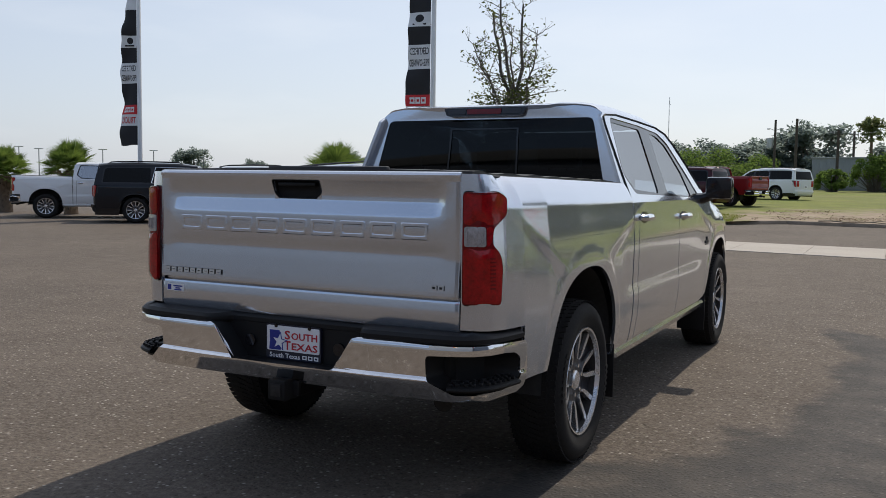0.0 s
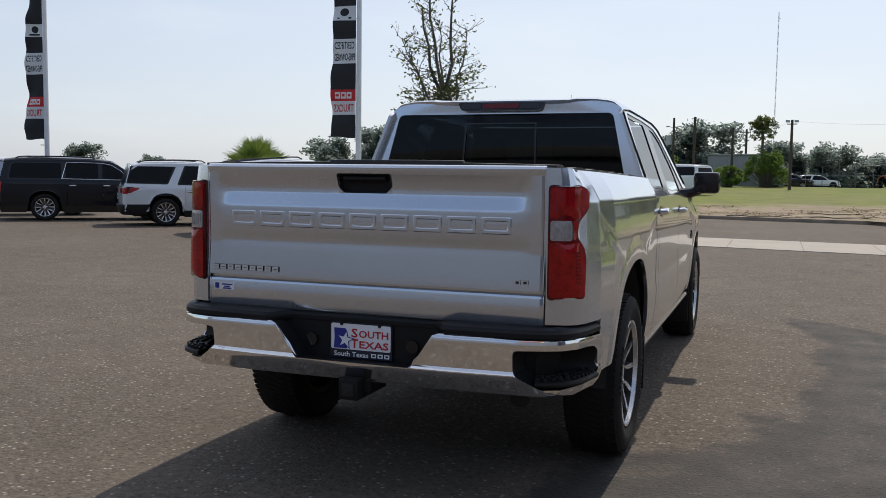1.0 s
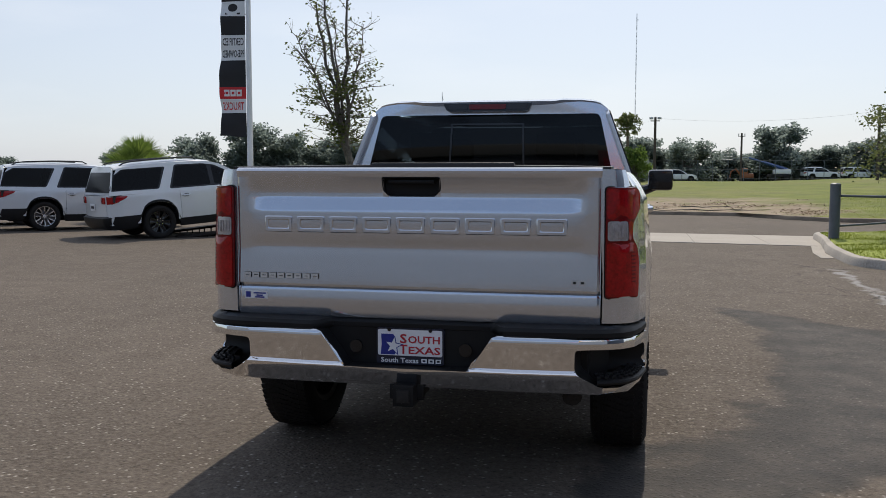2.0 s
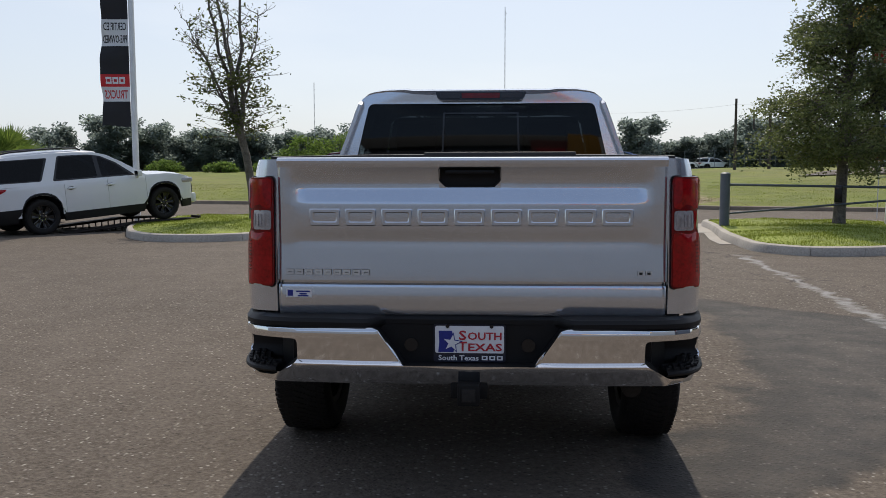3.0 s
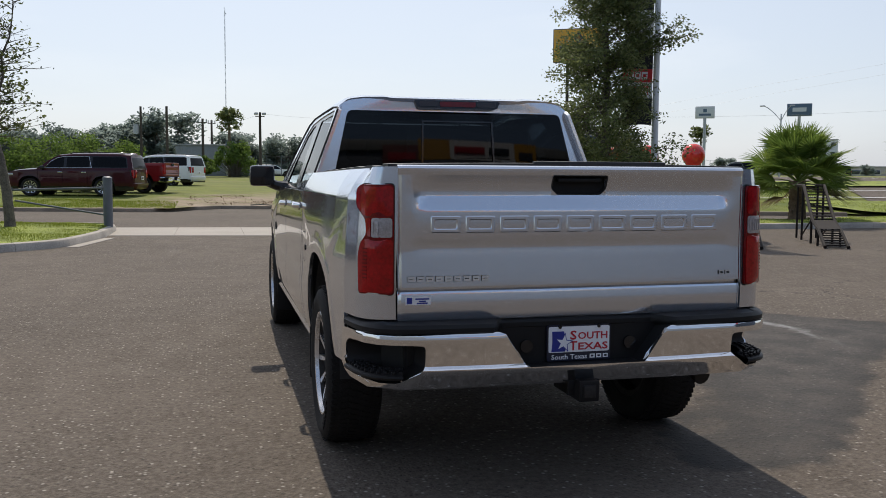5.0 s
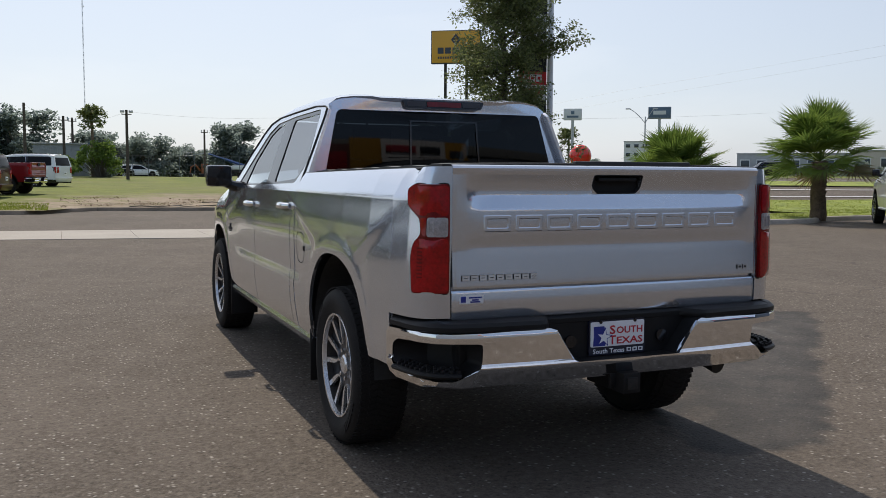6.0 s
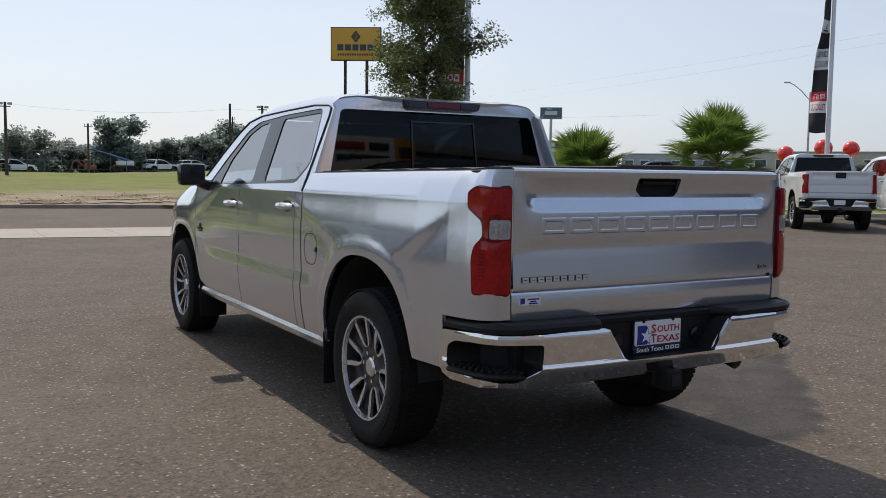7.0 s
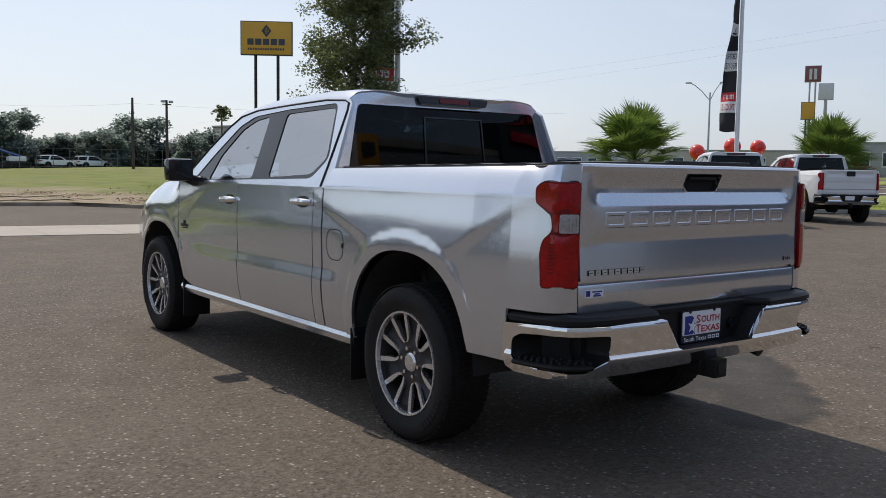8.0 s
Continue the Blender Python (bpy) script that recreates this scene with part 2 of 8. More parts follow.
LEAFTHIN = leaf_mat("thin_tree_leaf", (0.05, 0.07, 0.022), (0.15, 0.17, 0.05), 0.5, 0.5)
LEAFOAK = leaf_mat("oak_leaf", (0.07, 0.095, 0.034), (0.23, 0.26, 0.10), 0.45, 0.5)
# far leaves: distance haze is put into this pale blue-green base colour
LEAFHAZED = leaf_mat("hazed_far_leaf", (0.20, 0.245, 0.23), (0.235, 0.28, 0.245), 0.9, 0.9)
LEAFBUSH = leaf_mat("bush_leaf", (0.09, 0.15, 0.03), (0.19, 0.27, 0.06), 0.7, 0.6)
LEAFPALM = leaf_mat("palm_frond", (0.09, 0.15, 0.03), (0.22, 0.30, 0.06), 0.4, 0.5)
LEAFDRY = leaf_mat("dry_palm_frond", (0.13, 0.10, 0.05), (0.24, 0.19, 0.10), 0.8)
LEAFLITTER = leaf_mat("dry_leaf_litter", (0.17, 0.125, 0.08), (0.30, 0.23, 0.15), 0.9, 0.1)
GRASS = leaf_mat("grass_blade", (0.12, 0.165, 0.018), (0.27, 0.31, 0.045), 0.7, 0.45)


def math_node(n, l, op, a, b=None):
    k = n.new("ShaderNodeMath")
    k.operation = op
    for i, v in enumerate((a, b)):
        if v is None:
            continue
        if isinstance(v, (int, float)):
            k.inputs[i].default_value = v
        else:
            l.new(v, k.inputs[i])
    return k.outputs[0]


def ground_noise(n, l, co, scale, detail=6.0, rough=0.6):
    t = n.new("ShaderNodeTexNoise")
    t.inputs["Scale"].default_value, t.inputs["Detail"].default_value, t.inputs["Roughness"].default_value = scale, detail, rough
    l.new(co, t.inputs["Vector"])
    return t.outputs["Fac"]


def remap(n, l, v, a, b, c=0.0, d=1.0):
    k = n.new("ShaderNodeMapRange")
    for name, x in (("From Min", a), ("From Max", b), ("To Min", c), ("To Max", d)):
        k.inputs[name].default_value = x
    l.new(v, k.inputs["Value"])
    return k.outputs["Result"]


def mix_col(n, l, f, a, b):
    k = n.new("ShaderNodeMix")
    k.data_type = "RGBA"
    for name, v in (("Factor", f), ("A", a), ("B", b)):
        if isinstance(v, tuple):
            k.inputs[name].default_value = (*v, 1)
        elif isinstance(v, float):
            k.inputs[name].default_value = v
        else:
            l.new(v, k.inputs[name])
    return k.outputs["Result"]


def ellipse_mask(n, l, xyz, wob, cx, cy, rx, ry, soft, power=2.0):
    """1 inside an uneven ellipse of the ground plan, 0 outside."""
    x = math_node(n, l, "DIVIDE", math_node(n, l, "SUBTRACT", xyz.outputs["X"], cx), rx)
    y = math_node(n, l, "DIVIDE", math_node(n, l, "SUBTRACT", xyz.outputs["Y"], cy), ry)
    x, y = (math_node(n, l, "POWER", math_node(n, l, "ABSOLUTE", v), power) for v in (x, y))
    r = math_node(n, l, "POWER", math_node(n, l, "ADD", x, y), 1.0 / power)
    r = math_node(n, l, "ADD", r, wob)
    return remap(n, l, r, 1.0 - soft, 1.0 + soft, 1.0, 0.0)


def asphalt_mat(name, stains):
    m = bpy.data.materials.new(name)
    m.use_nodes = True
    n, l = m.node_tree.nodes, m.node_tree.links
    p = n["Principled BSDF"]
    tc = n.new("ShaderNodeTexCoord")
    co = tc.outputs["Object"]
    xyz = n.new("ShaderNodeSeparateXYZ")
    l.new(co, xyz.inputs[0])
    big, mid, fine = ground_noise(n, l, co, 0.35), ground_noise(n, l, co, 3.0), ground_noise(n, l, co, 26.0, 6.0, 0.8)
    vo = n.new("ShaderNodeTexVoronoi")
    vo.inputs["Scale"].default_value = 46.0
    l.new(co, vo.inputs["Vector"])
    stone = remap(n, l, vo.outputs["Distance"], 0.0, 0.55, 1.0, 0.0)
    pick = n.new("ShaderNodeSeparateColor")
    l.new(vo.outputs["Color"], pick.inputs[0])
    light_stone = math_node(n, l, "MULTIPLY", remap(n, l, pick.outputs[0], 0.87, 0.95), stone)
    col = mix_col(n, l, remap(n, l, big, 0.35, 0.65), (0.074, 0.060, 0.048), (0.121, 0.098, 0.079))
    col = mix_col(n, l, remap(n, l, mid, 0.3, 0.7, 0.0, 0.5), col, (0.051, 0.042, 0.034))
    col = mix_col(n, l, remap(n, l, fine, 0.42, 0.60, 0.0, 0.75), col, (0.168, 0.140, 0.113))
    col = mix_col(n, l, light_stone, col, (0.46, 0.42, 0.37))
    dark_stone = math_node(n, l, "MULTIPLY", remap(n, l, pick.outputs[1], 0.80, 0.90), stone)
    col = mix_col(n, l, math_node(n, l, "MULTIPLY", dark_stone, 0.8), col, (0.022, 0.020, 0.018))
    rough = remap(n, l, mid, 0.3, 0.7, 0.80, 0.92)
    if stains:
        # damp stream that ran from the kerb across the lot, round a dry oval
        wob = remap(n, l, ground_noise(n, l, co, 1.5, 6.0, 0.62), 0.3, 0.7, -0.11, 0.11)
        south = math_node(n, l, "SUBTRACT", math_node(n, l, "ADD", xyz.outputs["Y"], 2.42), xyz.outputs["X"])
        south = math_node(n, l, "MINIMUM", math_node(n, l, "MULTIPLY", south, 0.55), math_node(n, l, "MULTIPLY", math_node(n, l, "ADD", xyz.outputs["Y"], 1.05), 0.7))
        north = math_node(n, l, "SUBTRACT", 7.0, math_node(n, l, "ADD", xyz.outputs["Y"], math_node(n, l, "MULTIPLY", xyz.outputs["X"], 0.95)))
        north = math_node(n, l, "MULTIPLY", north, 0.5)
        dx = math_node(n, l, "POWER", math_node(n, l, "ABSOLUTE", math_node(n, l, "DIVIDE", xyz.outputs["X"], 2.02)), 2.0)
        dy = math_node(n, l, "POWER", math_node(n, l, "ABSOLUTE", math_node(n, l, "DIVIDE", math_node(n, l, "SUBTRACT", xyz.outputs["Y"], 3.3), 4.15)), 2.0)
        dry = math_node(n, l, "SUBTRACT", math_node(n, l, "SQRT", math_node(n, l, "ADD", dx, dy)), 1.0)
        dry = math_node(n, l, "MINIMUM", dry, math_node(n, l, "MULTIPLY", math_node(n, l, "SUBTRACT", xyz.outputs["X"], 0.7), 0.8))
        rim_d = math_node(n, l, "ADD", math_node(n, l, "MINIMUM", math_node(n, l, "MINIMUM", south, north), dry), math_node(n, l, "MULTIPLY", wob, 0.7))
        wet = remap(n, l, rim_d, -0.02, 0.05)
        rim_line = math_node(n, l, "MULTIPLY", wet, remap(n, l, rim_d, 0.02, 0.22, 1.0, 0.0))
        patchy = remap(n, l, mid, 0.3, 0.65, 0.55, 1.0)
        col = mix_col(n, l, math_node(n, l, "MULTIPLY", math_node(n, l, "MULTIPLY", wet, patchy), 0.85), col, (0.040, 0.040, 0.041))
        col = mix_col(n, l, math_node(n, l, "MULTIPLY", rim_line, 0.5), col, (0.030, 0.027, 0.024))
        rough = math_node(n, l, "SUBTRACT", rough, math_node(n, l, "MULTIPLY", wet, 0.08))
        # pale dried trickle beside the kerb
        xc = math_node(n, l, "SUBTRACT", xyz.outputs["X"], math_node(n, l, "ADD", math_node(n, l, "MULTIPLY", xyz.outputs["Y"], 0.055), 3.44))
        xc = math_node(n, l, "ADD", xc, remap(n, l, ground_noise(n, l, co, 1.6, 5.0, 0.65), 0.3, 0.7, -0.16, 0.16))
        trick = remap(n, l, math_node(n, l, "ABSOLUTE", xc), 0.02, 0.10, 1.0, 0.0)
        trick = math_node(n, l, "MULTIPLY", trick, remap(n, l, xyz.outputs["Y"], 1.5, 2.5))
        trick = math_node(n, l, "MULTIPLY", trick, remap(n, l, mid, 0.38, 0.55, 0.25, 1.0))
        trick = math_node(n, l, "MULTIPLY", trick, remap(n, l, xyz.outputs["Y"], 9.6, 10.0, 1.0, 0.0))
        col = mix_col(n, l, math_node(n, l, "MULTIPLY", trick, 0.55), col, (0.42, 0.42, 0.42))
        # old cracks in one part of the lot
        vc = n.new("ShaderNodeTexVoronoi")
        vc.feature = "DISTANCE_TO_EDGE"
        vc.inputs["Scale"].default_value = 0.55
        wa = n.new("ShaderNodeVectorMath")
        wa.operation = "ADD"
        nz = n.new("ShaderNodeTexNoise")
        nz.inputs["Scale"].default_value, nz.inputs["Detail"].default_value = 3.0, 6.0
        l.new(co, nz.inputs["Vector"])
        sc = n.new("ShaderNodeVectorMath")
        sc.operation = "SCALE"
        sc.inputs["Scale"].default_value = 0.6
        l.new(nz.outputs["Color"], sc.inputs[0])
        l.new(co, wa.inputs[0])
        l.new(sc.outputs[0], wa.inputs[1])
        l.new(wa.outputs[0], vc.inputs["Vector"])
        crack = remap(n, l, vc.outputs["Distance"], 0.002, 0.007, 1.0, 0.0)
        crack = math_node(n, l, "MULTIPLY", crack, math_node(n, l, "MULTIPLY", remap(n, l, big, 0.47, 0.56), remap(n, l, xyz.outputs["X"], 1.6, 2.2)))
        col = mix_col(n, l, math_node(n, l, "MULTIPLY", crack, 0.7), col, (0.02, 0.02, 0.02))
    l.new(col, p.inputs["Base Color"])
    l.new(rough, p.inputs["Roughness"])
    p.inputs["Specular IOR Level"].default_value = 0.2
    h = math_node(n, l, "ADD", math_node(n, l, "MULTIPLY", fine, 0.5), stone)
    bu = n.new("ShaderNodeBump")
    bu.inputs["Strength"].default_value, bu.inputs["Distance"].default_value = 0.6, 0.008
    l.new(h, bu.inputs["Height"])
    l.new(bu.outputs["Normal"], p.inputs["Normal"])
    return m


def field_mat(name):
    """Rough grass with bare sandy earth along the road."""
    m = bpy.data.materials.new(name)
    m.use_nodes = True
    n, l = m.node_tree.nodes, m.node_tree.links
    p = n["Principled BSDF"]
    tc = n.new("ShaderNodeTexCoord")
    co = tc.outputs["Object"]
    xyz = n.new("ShaderNodeSeparateXYZ")
    l.new(co, xyz.inputs[0])
    big, mid, fine = ground_noise(n, l, co, 0.06), ground_noise(n, l, co, 0.6), ground_noise(n, l, co, 9.0, 5.0, 0.7)
    col = mix_col(n, l, remap(n, l, mid, 0.3, 0.7), (0.092, 0.122, 0.011), (0.195, 0.212, 0.022))
    col = mix_col(n, l, remap(n, l, big, 0.45, 0.62, 0.0, 0.5), col, (0.21, 0.175, 0.07))
    col = mix_col(n, l, remap(n, l, fine, 0.4, 0.8, 0.0, 0.4), col, (0.05, 0.08, 0.010))
    wob = remap(n, l, ground_noise(n, l, co, 0.25, 6.0), 0.3, 0.7, -0.45, 0.45)
    bare = ellipse_mask(n, l, xyz, wob, 2.2, 32.0, 6.0, 8.0, 0.25)
    bare = math_node(n, l, "MULTIPLY", bare, remap(n, l, ground_noise(n, l, co, 1.3, 6.0, 0.7), 0.36, 0.52, 0.35, 1.0))
    earth = mix_col(n, l, remap(n, l, mid, 0.3, 0.7), (0.235, 0.175, 0.12), (0.35, 0.275, 0.195))
    earth = mix_col(n, l, remap(n, l, fine, 0.5, 0.8, 0.0, 0.6), earth, (0.16, 0.12, 0.085))
    col = mix_col(n, l, bare, col, earth)
    l.new(col, p.inputs["Base Color"])
    p.inputs["Roughness"].default_value = 0.95
    bu = n.new("ShaderNodeBump")
    bu.inputs["Strength"].default_value, bu.inputs["Distance"].default_value = 0.7, 0.05
    l.new(fine, bu.inputs["Height"])
    l.new(bu.outputs["Normal"], p.inputs["Normal"])
    return m


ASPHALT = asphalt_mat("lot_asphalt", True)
ROADASPHALT = asphalt_mat("road_asphalt", False)
FIELD = field_mat("field_grass_and_earth")
LAWN = mat("lawn_soil", (0.14, 0.18, 0.025), 0.95, vary=0.3, scale=1.5, fine=20.0, bump=0.8, dist=0.03, tint=(0.26, 0.30, 0.05))
ROADPAINT = mat("road_marking_white", (0.62, 0.62, 0.60), 0.7, vary=0.2, scale=2.0, bump=0.1)


# ---- mesh helpers ----
from mathutils.geometry import delaunay_2d_cdt


def finish(name, bm, material, sharp=35.0, smooth=True):
    mesh = bpy.data.meshes.new(name)
    bm.normal_update()
    for e in bm.edges:
        e.smooth = not (len(e.link_faces) == 2 and e.calc_face_angle(0.0) > radians(sharp))
    for f in bm.faces:
        f.smooth = smooth
    bm.to_mesh(mesh)
    bm.free()
    for k in (material if isinstance(material, (list, tuple)) else [material]):
        mesh.materials.append(k)
    return new(name, mesh)


def part(name, bm, material, parent, label="", sharp=35.0, smooth=True):
    """One mesh object under a thing or a part."""
    ob = finish(name, bm, material, sharp, smooth)
    ob.parent = parent
    if label:
        ob["label"] = label
    return ob


def thing(name, label, category, group="", kind="", m=None):
    ob = new(name)
    ob.empty_display_size = 0.2
    if m is not None:
        ob.matrix_basis = m
    return tagged(ob, label, category, group, kind)


def box(bm, c, s, bevel=0.0, m=None, mi=0):
    r = bmesh.ops.create_cube(bm, size=1.0)
    bmesh.ops.scale(bm, vec=s, verts=r["verts"])
    bmesh.ops.translate(bm, vec=c, verts=r["verts"])
    vs = r["verts"]
    fs = list({f for v in vs for f in v.link_faces})
    for f in fs:
        f.material_index = mi
    if m is not None:
        bmesh.ops.transform(bm, matrix=m, verts=vs)
    if bevel:
        es = list({e for v in vs for e in v.link_edges})
        bmesh.ops.bevel(bm, geom=es, offset=bevel, segments=2, affect="EDGES", profile=0.6)


def tube(bm, a, b, r0, r1=None, n=10, caps=True, mi=0):
    a, b = Vector(a), Vector(b)
    r1 = r0 if r1 is None else r1
    q = (b - a).to_track_quat("Z", "Y")
    rings = []
    for p, r in ((a, r0), (b, r1)):
        rings.append([bm.verts.new(p + q @ Vector((r * math.cos(2 * math.pi * i / n), r * math.sin(2 * math.pi * i / n), 0))) for i in range(n)])
    for i in range(n):
        bm.faces.new((rings[0][i], rings[0][(i + 1) % n], rings[1][(i + 1) % n], rings[1][i])).material_index = mi
    if caps:
        bm.faces.new(rings[0][::-1]).material_index = mi
        bm.faces.new(rings[1]).material_index = mi


def pipe(bm, pts, radii, n=8, mi=0):
    """A bent tapering tube along points."""
    pts = [Vector(p) for p in pts]
    prev = None
    for i, p in enumerate(pts):
        d = (pts[min(i + 1, len(pts) - 1)] - pts[max(i - 1, 0)]).normalized()
        q = d.to_track_quat("Z", "Y")
        r = radii[i] if isinstance(radii, (list, tuple)) else radii
        ring = [bm.verts.new(p + q @ Vector((r * math.cos(2 * math.pi * k / n), r * math.sin(2 * math.pi * k / n), 0))) for k in range(n)]
        if prev:
            best = min(range(n), key=lambda s: sum((ring[(k + s) % n].co - prev[k].co).length for k in range(n)))
            ring = ring[best:] + ring[:best]
            for k in range(n):
                bm.faces.new((prev[k], prev[(k + 1) % n], ring[(k + 1) % n], ring[k])).material_index = mi
        else:
            bm.faces.new(ring[::-1]).material_index = mi
        prev = ring
    bm.faces.new(prev).material_index = mi


def lathe(bm, prof, n=48, mi=0):
    """Turn a profile of (radius, x) about the x axis."""
    rings = []
    for r, x in prof:
        rings.append([bm.verts.new((x, r * math.cos(2 * math.pi * i / n), r * math.sin(2 * math.pi * i / n))) for i in range(n)])
    for a, b in zip(rings, rings[1:]):
        for i in range(n):
            bm.faces.new((a[i], a[(i + 1) % n], b[(i + 1) % n], b[i])).material_index = mi


def rows_mesh(bm, rows, flip=False, mi=0):
    """Faces between rows of points of equal number."""
    vr = [[bm.verts.new(p) for p in r] for r in rows]
    for a, b in zip(vr, vr[1:]):
        for i in range(len(a) - 1):
            q = (a[i], a[i + 1], b[i + 1], b[i])
            bm.faces.new(q[::-1] if flip else q).material_index = mi


def clean(bm, d=1e-4):
    bmesh.ops.remove_doubles(bm, verts=bm.verts, dist=d)
    bmesh.ops.dissolve_degenerate(bm, edges=bm.edges, dist=d)


def inside(p, poly):
    c, j = False, len(poly) - 1
    for i in range(len(poly)):
        (x0, y0), (x1, y1) = poly[i], poly[j]
        if (y0 > p[1]) != (y1 > p[1]) and p[0] < (x1 - x0) * (p[1] - y0) / (y1 - y0) + x0:
            c = not c
        j = i
    return c


def round_poly(pts, r, n=4):
    out = []
    for i, p in enumerate(pts):
        p, a, b = Vector(p), Vector(pts[i - 1]), Vector(pts[(i + 1) % len(pts)])
        k = min(r, (a - p).length * 0.45, (b - p).length * 0.45)
        u, v = p + (a - p).normalized() * k, p + (b - p).normalized() * k
        for s in range(n + 1):
            t = s / n
            q = u * (1 - t) ** 2 + p * 2 * t * (1 - t) + v * t * t
            out.append((q.x, q.y))
    return out


def sheet(bm, outer, holes, fmap, step=0.0, flip=False, mi=0):
    """A flat outline with holes, triangulated and laid onto a surface by fmap."""
    vs, es = [], []
    for poly in [outer] + list(holes):
        k = len(vs)
        vs += [Vector(p) for p in poly]
        es += [(k + i, k + (i + 1) % len(poly)) for i in range(len(poly))]
    if step:
        xs, ys = [p[0] for p in outer], [p[1] for p in outer]
        for i in range(1, int((max(xs) - min(xs)) / step) + 1):
            for j in range(1, int((max(ys) - min(ys)) / step) + 1):
                p = (min(xs) + i * step, min(ys) + j * step)
                if inside(p, outer) and not any(inside(p, h) for h in holes):
                    vs.append(Vector(p))
    v2, _, fc, _, _, _ = delaunay_2d_cdt(vs, es, [], 0, 1e-5)
    made = {}
    for f in fc:
        c = sum((v2[i] for i in f), Vector((0, 0))) / len(f)
        if not inside(c, outer) or any(inside(c, h) for h in holes):
            continue
        q = []
        for i in f:
            if i not in made:
                made[i] = bm.verts.new(fmap(v2[i].x, v2[i].y))
            q.append(made[i])
        try:
            bm.faces.new(q[::-1] if flip else q).material_index = mi
        except ValueError:
            pass


def prism(bm, outer, fmap0, fmap1, mi=0, side=None):
    """A solid between two maps of one outline (fmap0 the outer face)."""
    a, b = [bm.verts.new(fmap0(*p)) for p in outer], [bm.verts.new(fmap1(*p)) for p in outer]
    bm.faces.new(a).material_index = mi
    bm.faces.new(b[::-1]).material_index = mi if side is None else side
    for i in range(len(a)):
        j = (i + 1) % len(a)
        bm.faces.new((a[j], a[i], b[i], b[j])).material_index = mi if side is None else side


def solid(ob, t, offset=-1.0, sharp=40.0):
    """Give a sheet its thickness, inwards from the face that is seen."""
    bm = bmesh.new()
    bm.from_mesh(ob.data)
    bmesh.ops.solidify(bm, geom=bm.faces[:], thickness=t)
    bm.normal_update()
    for e in bm.edges:
        e.smooth = not (len(e.link_faces) == 2 and e.calc_face_angle(0.0) > radians(sharp))
    for f in bm.faces:
        f.smooth = True
    bm.to_mesh(ob.data)
    bm.free()
    return ob


def orient(bm, way):
    """Turn an open sheet's faces towards a direction."""
    bmesh.ops.recalc_face_normals(bm, faces=bm.faces)
    if sum((f.normal.dot(Vector(way)) * f.calc_area() for f in bm.faces)) < 0:
        bmesh.ops.reverse_faces(bm, faces=bm.faces)


def words(bm, text, height, fmap, mi=0, width=None, bold=0.0):
    """Lettering in the built-in font, centred on 0,0 and laid by fmap."""
    cu = bpy.data.curves.new("words", "FONT")
    cu.body, cu.size, cu.align_x, cu.align_y, cu.resolution_u, cu.offset = text, 1.0, "CENTER", "CENTER", 2, bold
    ob = bpy.data.objects.new("words", cu)
    me = bpy.data.meshes.new_from_object(ob)
    bpy.data.objects.remove(ob)
    co = [v.co.copy() for v in me.vertices]
    x0, x1 = min(c.x for c in co), max(c.x for c in co)
    y0, y1 = min(c.y for c in co), max(c.y for c in co)
    sy = height / (y1 - y0)
    sx = (width / (x1 - x0)) if width else sy
    vs = [bm.verts.new(fmap((c.x - (x0 + x1) / 2) * sx, (c.y - (y0 + y1) / 2) * sy)) for c in co]
    for p in me.polygons:
        try:
            bm.faces.new([vs[i] for i in p.vertices]).material_index = mi
        except ValueError:
            pass
    bpy.data.meshes.remove(me)


# ---- ground, street, kerbs ----
def street_near(x):
    return 18.6 - 0.13 * x


def street_far(x):
    return 27.5 - 0.25 * x


bm = bmesh.new()
rows_mesh(bm, [[(x, y, -0.03) for x in (-2500, -300, 0, 300, 2500)] for y in (-600, -100, 200, 1200, 3500)])
g = tagged(finish("ground", bm, FIELD), "flat rough grassland that runs to the horizon", "ground", kind="structure")

bm = bmesh.new()
rows_mesh(bm, [[(x, -45 + k * (45 + (street_near(x) if x < 26 else 15.2)) / 6, 0.0) for x in range(-70, 71, 10)] for k in range(7)])
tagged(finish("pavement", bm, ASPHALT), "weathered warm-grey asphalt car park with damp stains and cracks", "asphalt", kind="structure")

bm = bmesh.new()
xs = [-160, -80, -40, -20, -10, 0, 10, 20, 40, 60]
rows_mesh(bm, [[(x, street_near(x), 0.0) for x in xs], [(x, street_far(x) + 5.0, 0.0) for x in xs]])
tagged(finish("road", bm, ROADASPHALT), "grey asphalt side street beyond the car park", "road", kind="structure")

# wide concrete gutter slab across the mouth of the drive
bm = bmesh.new()
xs = [-3.9 + i * 1.53 for i in range(7)]
for a, b in zip(xs, xs[1:]):
    pts = [(a + 0.004, 15.45 - 0.17 * a), (b - 0.004, 15.45 - 0.17 * b), (b - 0.004, street_near(b)), (a + 0.004, street_near(a))]
    prism(bm, pts, lambda x, y: (x, y, 0.012), lambda x, y: (x, y, -0.05))
tagged(finish("apron", bm, CONCRETE, smooth=False), "pale concrete apron slab between car park and street", "concrete", kind="structure")


